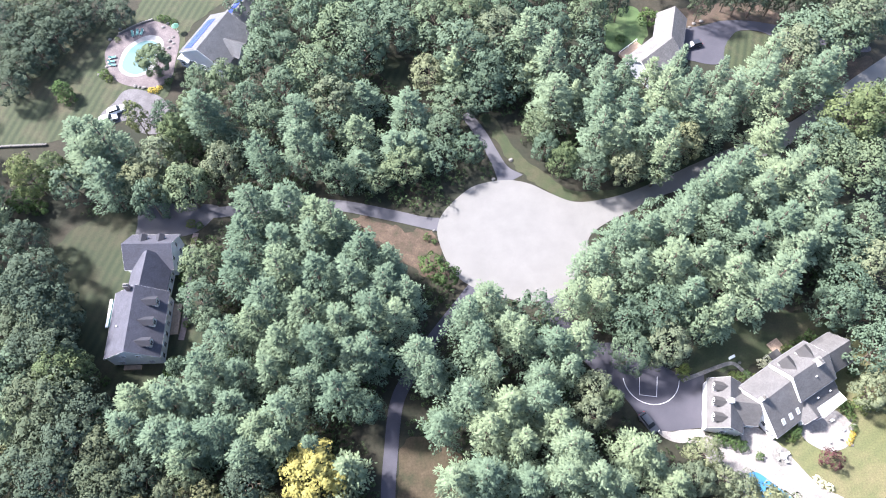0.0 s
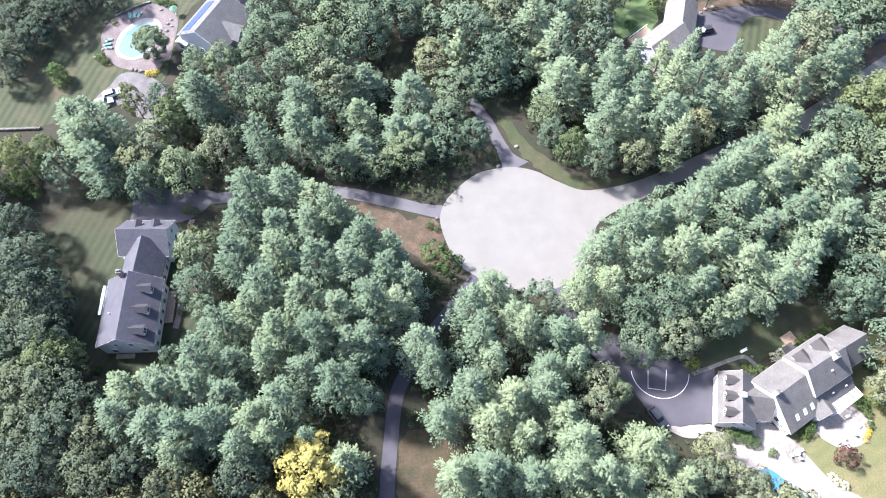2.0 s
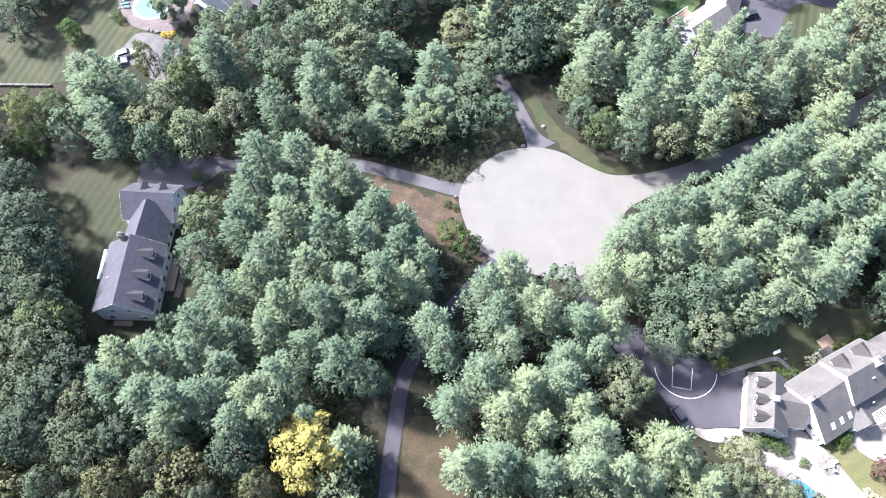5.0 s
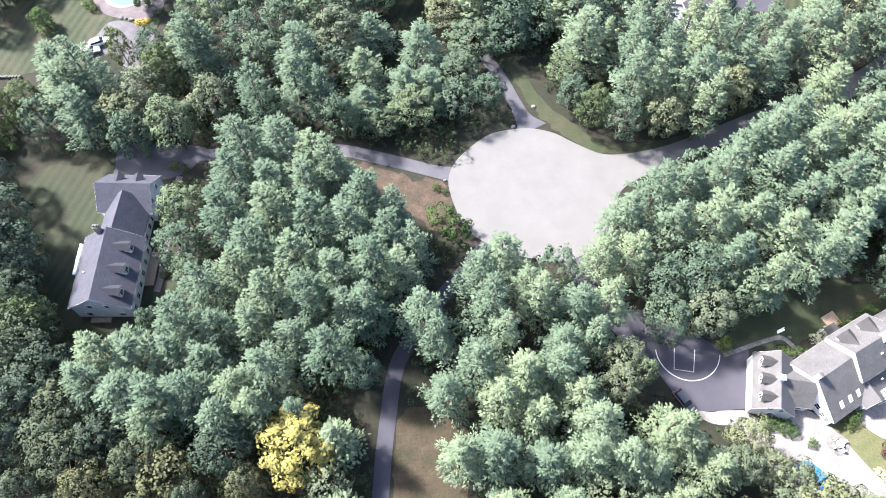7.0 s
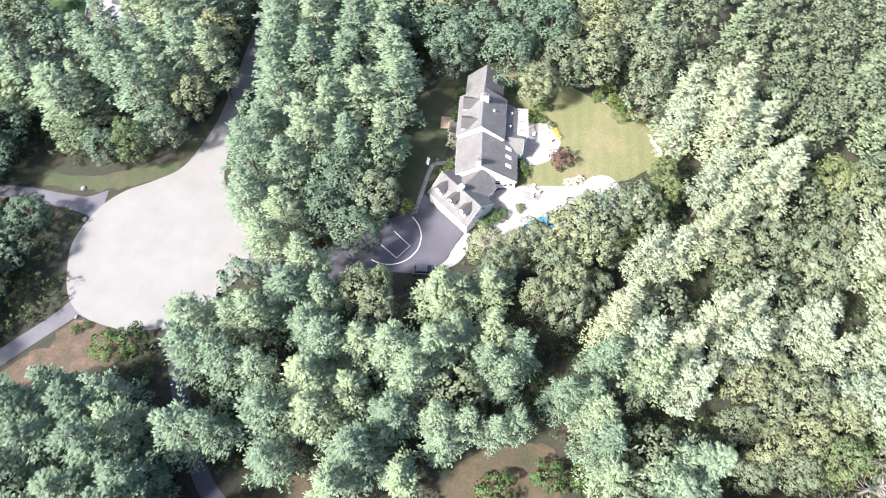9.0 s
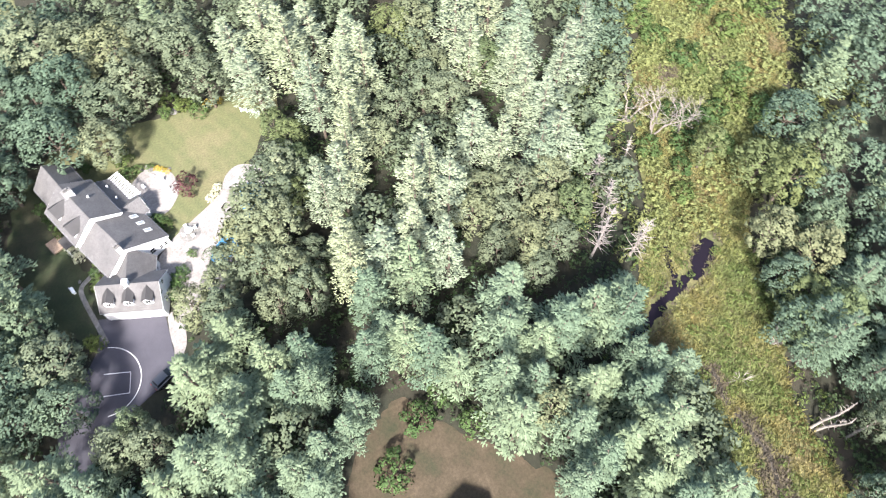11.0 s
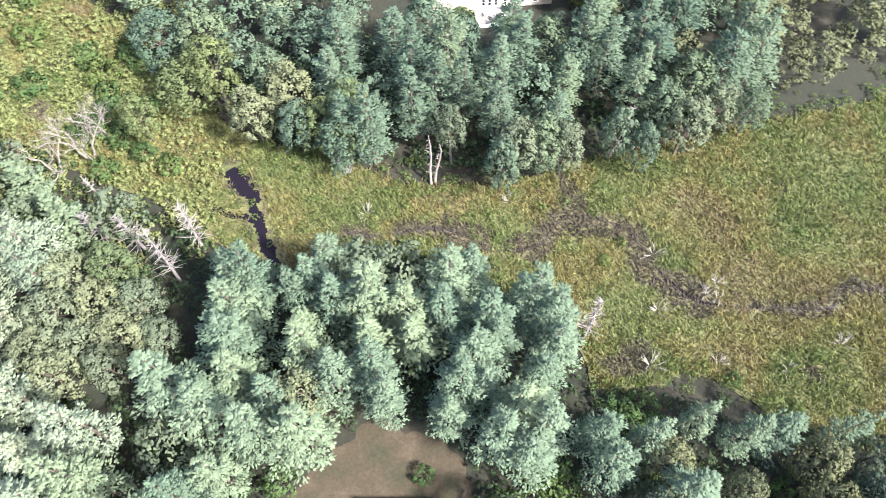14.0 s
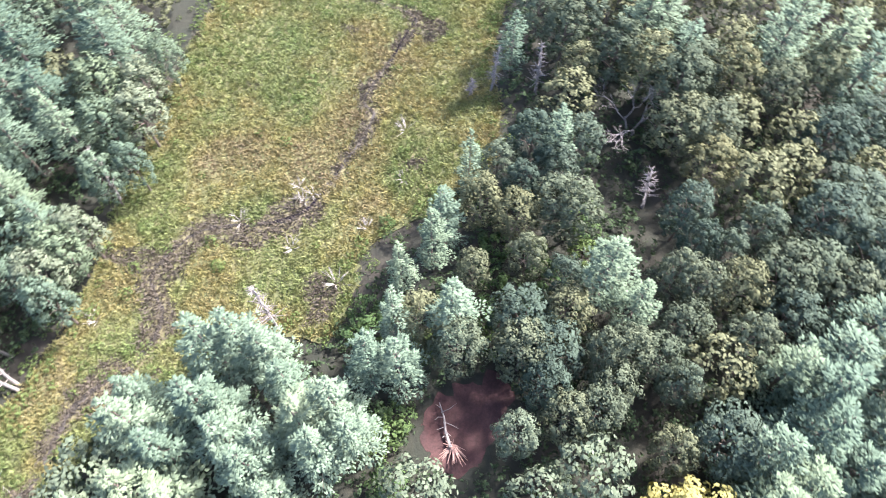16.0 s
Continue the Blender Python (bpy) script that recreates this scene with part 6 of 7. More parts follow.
def house_with_garage_court():
    """The large white house: garage, connector, south-west wing, tall main block, east block."""
    h = house_at("house", 70, 30, "large white house with grey shingle roofs and dormers")
    g = Block(h, 59.3, 29.25, 73.5, 9.7, 6.7, 3.3, 6.3).build(M_WHITEWALL, M_GREYROOF, 0.15)
    for u in (-3.1, 0.0, 3.1):
        g.dormer(1, u, 2.7, 1.5, M_TRIM, M_GREYROOF, 0.65, 1.6)
        g.garage_door("v+", u)
    cup = boxes_part("cupola", [((-0.38, -0.38, 5.9), (0.38, 0.38, 7.4))], g.at, M_TRIM, h)
    bm = bmesh.new()
    tip = bm.verts.new(g.at(0, 0, 8.2))
    ring = [bm.verts.new(g.at(a, b, 7.4)) for a, b in ((-0.5, -0.5), (0.5, -0.5), (0.5, 0.5), (-0.5, 0.5))]
    for i in range(4):
        bm.faces.new((ring[i], ring[(i + 1) % 4], tip))
    bm.faces.new(ring[::-1])
    part("cupola_roof", bm, M_TRIM, cup)
    for p in (-0.9, 0.9):
        g.window("u-", p, 4.0, 0.7, 1.1)
    g.window("u-", 0, 1.0)
    c = Block(h, 62.2, 28.75, -13, 6.6, 6.2, 3.0, 6.2).build(M_WHITEWALL, M_GREYROOF, 0.3)
    for u in (-0.6, 0.7, 1.8):
        c.window("v-", u, 1.0, 0.7, 1.2)
    w = Block(h, 68.3, 30.0, 27, 7.7, 9.0, 4.35, 7.5).build(M_WHITEWALL, M_GREYROOF, 0.2, lean=2.2)
    for p in (-5.9, -4.9):
        w.window("u-", p, 0.9, 0.6, 1.0)
    w.window("u-", -3.4, 1.4, 0.9, 1.3)
    w.window("u-", -1.2, 4.4, 0.7, 1.0)
    for u in (-2.2, 0.0, 2.2):
        w.window("v+", u, 1.3, 0.9, 1.4)
    for u in (-1.4, 0.6, 2.5):
        w.skylight(u, -5.2, 0.5, 0.9)
    w.chimney(-3.5, 0.5, 9.0, 0.8, 0.8, M_TRIM)
    m = Block(h, 75.6, 33.85, 24.7, 9.0, 8.6, 5.8, 9.2).build(M_WHITEWALL, M_GREYROOF, 0.25)
    for u in (-2.6, 2.0):
        m.dormer(1, u, 3.6, 2.6, M_TRIM, M_GREYROOF, 1.2, 1.2)
    for u in (-3.4, -1.2, 1.2, 3.4):
        m.window("v+", u, 1.0)
        m.window("v-", u, 3.9, 0.8, 1.1)
    m.window("u-", 3.0, 4.3, 0.7, 1.0)
    m.chimney(1.6, -0.2, 10.6, 0.6, 1.5, M_TRIM)
    m.vent(0.3, -2.2)
    e = Block(h, 82.6, 36.95, 23.5, 6.0, 6.6, 4.9, 8.3).build(M_WHITEWALL, M_GREYROOF, 0.25)
    for u in (-1.5, 1.5):
        e.window("v+", u, 1.0)
        e.window("v-", u, 1.0)
    e.window("u+", 0, 1.2)
    r = Block(h, 77.6, 30.1, 24.7, 8.6, 5.2, 3.0, 4.7).build(M_WHITEWALL, M_GREYROOF, 0.25)
    for u in (-2.8, -1.0, 0.8, 2.6):
        r.window("v-", u, 0.5, 1.2, 1.9, "glass_door")
    r.vent(2.6, -1.6)
    r.vent(-0.6, -1.4)
    s = Block(h, 75.2, 26.6, 112, 3.6, 3.8, 2.9, 4.6).build(M_WHITEWALL, M_GREYROOF, 0.2)
    s.window("u-", 0, 0.9, 1.4, 1.4)
    # porch beside the north door
    boxes_part("porch_roof", [((-2.0, 4.3, 3.0), (0.4, 6.2, 3.2))], m.at, M_GREYROOF, h)
    for u in (-1.9, 0.2):
        boxes_part("porch_post", [((u, 6.0, 0), (u + 0.14, 6.14, 3.0))], m.at, M_TRIM, h)
    return r, m


REAR, MAIN = house_with_garage_court()


def pergola():
    """White slatted pergola beside the rear wing."""
    root = new("pergola")
    root.location = (80.6, 27.2, 0)
    tagged(root, "white slatted wooden pergola over the patio edge", "pergola")
    c, s = math.cos(radians(28)), math.sin(radians(28))

    def place(x, y, z):
        return Vector((x * c - y * s, x * s + y * c, z))
    for k in range(13):
        u = -3.2 + k * 6.4 / 12
        boxes_part("slat", [((u - 0.09, -1.0, 2.8), (u + 0.09, 1.2, 2.98))], place, M_TRIM, root)
    for y in (-0.7, 0.95):
        boxes_part("beam", [((-3.4, y - 0.07, 2.6), (3.4, y + 0.07, 2.8))], place, M_TRIM, root)
    for x in (-3.2, 0, 3.2):
        boxes_part("post", [((x - 0.08, -0.78, 0), (x + 0.08, -0.62, 2.6))], place, M_TRIM, root)


pergola()


def west_house():
    h = house_at("house", -58, 66, "long white house with slate-blue shingle roofs")
    n = Block(h, -57.7, 78.4, -5.4, 10.6, 8.0, 4.2, 7.9).build(M_WHITEWALL, M_SLATEROOF)
    for u in (-1.7, 2.2):
        n.dormer(1, u, 2.9, 1.5, M_TRIM, M_SLATEROOF)
    for p in (-2.0, 1.4):
        n.window("u+", p, 1.0, 0.9, 1.5)
        n.window("u+", p, 4.2, 0.8, 1.2)
    for u in (-3, 0, 3):
        n.window("v-", u, 1.0)
    c = Block(h, -57.9, 72.2, 83, 9.0, 8.0, 4.0, 7.9).build(M_WHITEWALL, M_SLATEROOF, trim=False)
    for u in (-2.2, 0.2, 2.2):
        c.window("v-", u, 0.9)
    m = Block(h, -59.4, 60.7, 86, 14.6, 10.8, 4.8, 8.9).build(M_WHITEWALL, M_SLATEROOF)
    for u in (4.3, -0.3, -4.9):
        m.dormer(-1, u, 4.4, 1.7, M_TRIM, M_SLATEROOF, 0.75, 1.75)
    for u in (-6, -3.6, -1.2, 1.2, 3.6, 6):
        m.window("v-", u, 1.0)
    for u in (-5, -2, 2, 5):
        m.window("v+", u, 1.0)
    for p in (-3.2, 3.0):
        m.window("u-", p, 1.0, 1.1, 1.4)
    for p in (-1.6, 1.6):
        m.window("u-", p, 4.6, 0.9, 1.1)
    m.chimney(7.0, 1.6, 9.9, 0.8, 1.0)
    m.vent(-1.0, 3.4)
    # east porch steps and the west awning
    boxes_part("porch_floor", [((-0.9, -7.4, 0.0), (6.4, -5.6, 0.45))], m.at, M_WOOD, h)
    boxes_part("awning", [((0.4, 7.2, 2.5), (7.0, 7.7, 2.8))], m.at, M_TRIM, h, "white rolled awning")
    boxes_part("awning_sheet", [((0.6, 5.4, 2.4), (6.8, 7.2, 2.5))], m.at, M_TEAL, h, "teal awning cloth")
    boxes_part("back_step", [((-8.6, -0.6, 0.0), (-7.6, 3.2, 0.45))], m.at, M_WOOD, h)


M_TEAL = plain("teal_cloth", (0.08, 0.19, 0.18), 0.8)
west_house()


def pool_house():
    h = house_at("house", -46, 139, "grey house with blue solar panels on the roof")
    m = Block(h, -44.6, 137.6, 58, 14.0, 13.0, 4.6, 8.6).build(M_GREYWALL, M_MIDROOF)
    for k in range(7):
        for r in range(2):
            sgn_v = 3.6 + 1.5 * r
            z = m.roof_z(sgn_v)
            kk = (m.ridge - m.eave) / (m.wide / 2)

            def place(x, y, zz, sv=sgn_v, z=z, kk=kk):
                return m.at(x, sv + y, z + 0.28 - y * kk + zz)
            boxes_part("solar_panel", [((-6.2 + k * 1.6, -0.7, 0), (-4.75 + k * 1.6, 0.7, 0.05))], place, M_SOLAR, h, "blue solar panel")
    for p in (-3, 0, 3):
        m.window("u-", p, 1.2, 1.2, 1.5)
    for u in (-4, 0, 4):
        m.window("v+", u, 1.0, 1.1, 1.5)
    e = Block(h, -38.0, 147.0, 58, 7.0, 9.0, 4.2, 7.2).build(M_GREYWALL, M_MIDROOF)
    for k in range(4):
        z = e.roof_z(2.4)
        kk = (e.ridge - e.eave) / (e.wide / 2)

        def place2(x, y, zz, z=z, kk=kk):
            return e.at(x, 2.4 + y, z + 0.28 - y * kk + zz)
        boxes_part("solar_panel", [((-3.2 + k * 1.6, -1.3, 0), (-1.75 + k * 1.6, 1.3, 0.05))], place2, M_SOLAR, h, "blue solar panel")
    d = Block(h, -39.6, 134.4, -32, 5.0, 4.0, 5.2, 7.2).build(M_GREYWALL, M_MIDROOF)
    d.window("u+", 0, 3.2, 1.1, 1.3)
    s = Block(h, -51.6, 137.6, 58, 8.5, 2.6, 2.6, 3.2).build(M_GREYWALL, M_PALEROOF)
    s.window("u-", 0, 0.8, 1.2, 1.3)


M_PALEROOF = plain("pale_canvas_roof", (0.5, 0.5, 0.5), 0.8)
pool_house()


def far_white_house():
    h = house_at("house", 121, 57, "large white house with pale grey roofs behind trees")
    g = Block(h, 114.6, 57.0, 72, 9.6, 6.6, 3.0, 5.6).build(M_WHITEWALL, M_GREYROOF, 0.15)
    for u in (-3.0, 0.0, 3.0):
        g.garage_door("v+", u)
    c = Block(h, 120.6, 56.0, -20, 6.6, 5.4, 3.0, 4.8).build(M_WHITEWALL, M_GREYROOF)
    c.window("v-", 0, 1.0)
    m = Block(h, 127.4, 54.4, 50, 9.0, 7.6, 5.4, 8.4).build(M_WHITEWALL, M_GREYROOF)
    m.window("u-", -1.6, 3.4)
    m.window("u-", 1.6, 3.4)
    m.skylight(-1.2, -2.2, 0.5, 0.9)
    b = Block(h, 127.2, 61.6, 20, 9.6, 6.6, 5.0, 7.6).build(M_WHITEWALL, M_GREYROOF)
    b.window("u-", 0, 3.2)
    for u in (-3, 0, 3):
        b.window("v+", u, 3.0)
    m.chimney(-3.2, 1.2, 9.4, 0.7, 0.9)


far_white_house()


def tan_house():
    h = house_at("house", 70, 123, "low house with weathered tan shingle roof")
    a = Block(h, 73.2, 126.6, 70, 11.4, 7.0, 3.4, 6.3).build(M_GREYWALL, M_TANROOF)
    b = Block(h, 66.9, 118.2, 35, 11.6, 9.0, 3.4, 6.4).build(M_GREYWALL, M_TANROOF)
    for u in (-3, 0, 3):
        a.window("v-", u, 1.0)
        b.window("v-", u, 1.0)
        b.window("v+", u, 1.0)
    a.vent(-2, 1.6)
    b.vent(2, 1.2)
    boxes_part("deck", [((-3.6, 4.4, 0.1), (3.2, 8.0, 0.8))], b.at, M_WOOD, h)
    boxes_part("deck_rail", [((-3.6, 7.9, 1.6), (3.2, 8.0, 1.7)), ((-3.6, 7.9, 0.8), (-3.5, 8.0, 1.6)), ((-0.2, 7.9, 0.8), (-0.1, 8.0, 1.6)), ((3.1, 7.9, 0.8), (3.2, 8.0, 1.6))], b.at, M_TRIM, h)


tan_house()


def cream_house():
    h = house_at("house", -12, -106, "cream two-storey house with dark grey roof")
    a = Block(h, -3.9, -106.6, 88, 9.8, 8.4, 5.4, 8.8).build(M_CREAMWALL, M_DARKROOF)
    a.window("u+", -2.6, 3.4, 0.6, 1.1)
    a.window("u+", -1.7, 3.4, 0.6, 1.1)
    a.window("u+", -0.8, 3.4, 0.6, 1.1)
    a.window("u+", 2.2, 3.4, 0.7, 0.8)
    a.window("v-", 1.5, 3.2)
    b = Block(h, -13.4, -106.9, 186.5, 17.4, 7.8, 5.2, 8.5).build(M_CREAMWALL, M_DARKROOF)
    for u in (-4.0, -2.2, 1.6, 3.6, 5.4, 7.4):
        b.window("v-", u, 3.7, 0.6, 0.9)
    for u in (-4.6, -3.4, -2.2, -0.4):
        b.window("v-", u, 0.8, 0.6, 1.5)
    for u in (2.2, 2.9, 5.4):
        b.window("v-", u, 1.0, 0.7, 1.1)
    b.chimney(8.5, 0.9, 10.2, 0.8, 1.2)
    b.chimney(-4.2, 1.9, 8.9, 1.0, 1.2, M_TRIM)
    b.vent(0.6, -1.6)
    # raised terrace on the near side
    boxes_part("terrace_floor", [((-6.4, -8.6, 0.0), (0.6, -3.9, 0.35))], b.at, M_PAVING, h, "white paved terrace")
    boxes_part("terrace_wall", [((-6.5, -8.75, 0.0), (0.6, -8.6, 0.75))], b.at, M_TRIM, h)
    return b


CREAM = cream_house()


def clearing_house():
    """The roof corner in the southern clearing."""
    h = house_at("house", 4.5, -5.5, "small house with grey weathered shingle roof")
    a = Block(h, 1.5, -6.8, 1, 10.6, 8.4, 3.6, 6.6).build(M_GREYWALL, M_TANROOF, trim=False)
    for u in (-3, 0, 3):
        a.window("v-", u, 1.0)
        a.window("v+", u, 1.0)
    a.window("u-", 0, 1.0)


clearing_house()


# ---- small things ----
def shrub_at(x, y, r, model, label="", up=1.0):
    m = pose(x, y, height(x, y), 0, 0, (x * 37 + y * 61) % 360) @ Matrix.Diagonal((r / 2.2, r / 2.2, r / 2.2 * up, 1))
    ob = copy_thing(model, m)
    ob.matrix_basis = m
    if label:
        ob["label"] = label
    return ob


def place_first(model, x, y, r, up=1.0):
    model.matrix_basis = pose(x, y, height(x, y), 0, 0, 20) @ Matrix.Diagonal((r / 2.2, r / 2.2, r / 2.2 * up, 1))
    return model


M_WHITEFLOWER = leaf_material("white_flowers", (0.5, 0.5, 0.36), (0.72, 0.72, 0.56), 0.2, 0.0)
M_GOLDFLOWER = leaf_material("golden_flowers", (0.35, 0.24, 0.04), (0.55, 0.42, 0.10), 0.2, 0.0)
POOL_TREE = make_broadleaf(58, M_NORTHLEAF, "round blue-green garden tree beside the pool", "", "garden_tree", 120)
POOL_TREE.matrix_basis = pose(-60.6, 132.6, height(-60.6, 132.6), 0, 0, 30) @ Matrix.Diagonal((0.86, 0.86, 0.62, 1))
CONE_TREE = make_broadleaf(59, M_SHRUB, "small dark green tree alone on the lawn", "", "garden_tree")
CONE_TREE.matrix_basis = pose(-84.1, 127.4, height(-84.1, 127.4), 0, 0, 70) @ Matrix.Diagonal((0.46, 0.46, 0.36, 1))
RED_TREE = make_shrub(81, M_PURPLE, "round purple-leaved ornamental tree on the lawn", "", "ornamental_tree")
place_first(RED_TREE, 77.2, 17.2, 2.1, 1.35)
WHITE_BUSH = make_shrub(82, M_WHITEFLOWER, "rounded bush with creamy white flowers", "white flowering bushes", "flowering_bush")
place_first(WHITE_BUSH, 74.1, 14.0, 0.8)
for x, y, r in ((74.8, 13.1, 0.8), (75.9, 12.3, 0.8), (70.6, 37.6, 1.0), (71.9, 38.3, 1.0), (73.2, 38.9, 0.9), (72.6, 37.4, 0.8)):
    shrub_at(x, y, r, WHITE_BUSH)
GOLD_BUSH = make_shrub(83, M_GOLDFLOWER, "low golden-yellow flower clump at the patio edge", "golden flower clumps", "flower_clump")
place_first(GOLD_BUSH, 82.9, 20.0, 0.6, 0.7)
for x, y, r in ((83.6, 20.8, 0.6), (84.2, 21.6, 0.6), (-62.3, 126.9, 0.9), (-61.0, 126.6, 0.8), (-60.2, 127.6, 0.7), (95.2, 9.5, 1.0), (95.4, 7.5, 0.9)):
    shrub_at(x, y, r, GOLD_BUSH, up=0.7)
for x, y, r in ((57.4, 23.4, 1.3), (58.9, 23.0, 1.3), (60.4, 22.4, 1.4), (61.6, 21.6, 1.2), (53.6, 37.2, 1.4), (54.4, 38.2, 1.1), (64.4, 19.3, 0.9), (71.4, 22.3, 1.2), (72.6, 23.1, 1.3), (73.6, 24.0, 1.0), (84.4, 26.8, 1.4), (83.6, 28.0, 1.3),
                (85.0, 24.8, 0.9), (84.6, 22.6, 0.8), (88.6, 33.6, 1.0), (66.8, 35.6, 0.9), (65.4, 35.4, 1.0), (63.8, 35.8, 0.9), (68.4, 34.9, 0.8), (80.6, 41.2, 1.3), (78.6, 40.6, 1.2), (76.4, 39.9, 1.0), (82.6, 42.4, 1.2), (95.8, 14, 1.6), (96.2, 11.8, 1.4), (95.6, 17.5, 1.4), (4.4, 74.6, 0.9), (6.0, 73.4, 0.7),
                (-51.4, 75.0, 1.1), (-51.6, 73.0, 1.0), (-51.9, 70.6, 1.0), (-52.6, 52.8, 1.3), (-53.4, 50.8, 1.3), (-50.6, 86.6, 1.2), (-48.6, 86.0, 1.0), (-49.2, 81.8, 1.1), (-50.2, 64.0, 0.8), (-50.4, 61.4, 0.8), (-72.6, 145.1, 0.8), (-74.6, 133.0, 1.4), (-73.2, 131.6, 1.0), (-61.5, 151.6, 1.0), (-60.0, 151.0, 1.1), (-58.0, 150.2, 0.9), (-57.8, 129.0, 1.1),
                (3.6, -115.1, 2.0), (-4.8, -100.6, 1.3), (-6.2, -99.4, 1.4), (-12.6, -97.4, 1.8), (-15, -98.0, 1.6), (-27.2, -103.5, 1.6), (61.0, 127.5, 1.4), (59.0, 116.5, 1.2), (-66.5, 50.0, 1.0)):
    shrub_at(x, y, r, SHRUBS[int(abs(x * 7 + y * 3)) % 3], "trimmed green garden shrub beside house or path")


def car(x, y, turn, paint, label):
    """A parked car: shaped body, glass cabin, wheels and lights."""
    root = new("car")
    tagged(root, label, "car", "parked cars")
    root.matrix_basis = pose(x, y, height(x, y) + 0.09, 0, 0, turn)
    prof = [(-2.3, 0.35), (-2.35, 0.75), (-2.2, 0.98), (-1.0, 1.02), (1.0, 1.0), (2.1, 0.86), (2.32, 0.62), (2.3, 0.35)]
    bm = bmesh.new()
    rows = []
    for y_, sx, dz in ((-0.92, 0.97, -0.05), (-0.8, 1.0, 0.0), (0.8, 1.0, 0.0), (0.92, 0.97, -0.05)):
        rows.append([bm.verts.new((px * sx, y_, pz + (dz if pz > 0.5 else 0))) for px, pz in prof])
    for a, b in zip(rows, rows[1:]):
        for i in range(len(prof)):
            j = (i + 1) % len(prof)
            bm.faces.new((a[i], a[j], b[j], b[i]))
    bm.faces.new(rows[0][::-1])
    bm.faces.new(rows[-1])
    bmesh.ops.recalc_face_normals(bm, faces=bm.faces[:])
    part("body", bm, paint, root)
    bm = bmesh.new()
    lo = [bm.verts.new(v) for v in ((-2.0, -0.78, 0.98), (1.05, -0.78, 0.98), (1.05, 0.78, 0.98), (-2.0, 0.78, 0.98))]
    hi = [bm.verts.new(v) for v in ((-1.7, -0.64, 1.5), (0.3, -0.64, 1.52), (0.3, 0.64, 1.52), (-1.7, 0.64, 1.5))]
    for i in range(4):
        bm.faces.new((lo[i], lo[(i + 1) % 4], hi[(i + 1) % 4], hi[i]))
    part("window_glass", bm, M_PANE, root)
    bm = bmesh.new()
    box(bm, (-1.72, -0.66, 1.5), (0.32, 0.66, 1.56), lambda a, b, c: Vector((a, b, c)))
    part("roof", bm, paint, root)
    for wx in (-1.45, 1.4):
        for wy in (-0.9, 0.9):
            bm = bmesh.new()
            bmesh.ops.create_cone(bm, cap_ends=True, segments=14, radius1=0.34, radius2=0.34, depth=0.22, matrix=pose(wx, wy, 0.34, 90, 0, 0))
            tyre = part("wheel", bm, M_TYRE, root)
            bm = bmesh.new()
            bmesh.ops.create_cone(bm, cap_ends=True, segments=10, radius1=0.2, radius2=0.2, depth=0.24, matrix=pose(wx, wy, 0.34, 90, 0, 0))
            part("rim", bm, M_METAL, tyre)
    for wy in (-0.62, 0.62):
        bm = bmesh.new()
        box(bm, (2.2, wy - 0.2, 0.62), (2.34, wy + 0.2, 0.76), lambda a, b, c: Vector((a, b, c)))
        part("headlight", bm, M_TRIM, root)
        bm = bmesh.new()
        box(bm, (-2.38, wy - 0.16, 0.7), (-2.28, wy + 0.16, 0.86), lambda a, b, c: Vector((a, b, c)))
        part("tail_light", bm, M_REDLENS, root)
    return root


M_TYRE = plain("tyre_rubber", (0.02, 0.02, 0.02), 0.9)
M_METAL = plain("alloy", (0.5, 0.5, 0.52), 0.35, 1.0)
M_REDLENS = plain("red_lens", (0.35, 0.03, 0.03), 0.3)
M_GREYPAINT = plain("dark_grey_paint", (0.05, 0.055, 0.065), 0.35, 0.2, 0.04)
M_BLACKPAINT = plain("black_paint", (0.02, 0.025, 0.035), 0.5, 0.0, 0.04)
M_WHITEPAINT = plain("white_paint", (0.7, 0.7, 0.7), 0.35, 0.0, 0.04)
car(44.3, 28.0, -62, M_GREYPAINT, "dark grey car parked at the court edge")
car(79.6, 123.9, 192, M_BLACKPAINT, "black car parked on the asphalt drive")
car(-72.6, 119.1, 15, M_WHITEPAINT, "white car parked by the pool garden")
car(-70.7, 121.4, 20, M_WHITEPAINT, "white car parked on the gravel beside another")


def sun_lounger(x, y, turn):
    root = new("sun_lounger")
    tagged(root, "teal cushioned sun lounger on the pool deck", "sun lounger", "loungers by the pool")
    root.matrix_basis = pose(x, y, height(x, y) + 0.1, 0, 0, turn)

    def place(a, b, c):
        return Vector((a, b, c))
    boxes_part("frame", [((-0.95, -0.34, 0.24), (0.95, 0.34, 0.30))], place, M_TRIM, root)
    boxes_part("mattress", [((-0.95, -0.32, 0.30), (0.3, 0.32, 0.40))], place, M_TEAL, root)
    bm = bmesh.new()
    vs = [bm.verts.new(v) for v in ((0.3, -0.32, 0.32), (0.3, 0.32, 0.32), (0.9, 0.32, 0.75), (0.9, -0.32, 0.75), (0.3, -0.32, 0.42), (0.3, 0.32, 0.42), (0.84, 0.32, 0.84), (0.84, -0.32, 0.84))]
    for f in ((0, 1, 2, 3), (4, 7, 6, 5), (0, 4, 5, 1), (1, 5, 6, 2), (2, 6, 7, 3), (3, 7, 4, 0)):
        bm.faces.new([vs[i] for i in f])
    part("backrest", bm, M_TEAL, root)
    for a in (-0.85, 0.85):
        for b in (-0.28, 0.28):
            boxes_part("leg", [((a - 0.03, b - 0.03, 0), (a + 0.03, b + 0.03, 0.24))], place, M_TRIM, root)


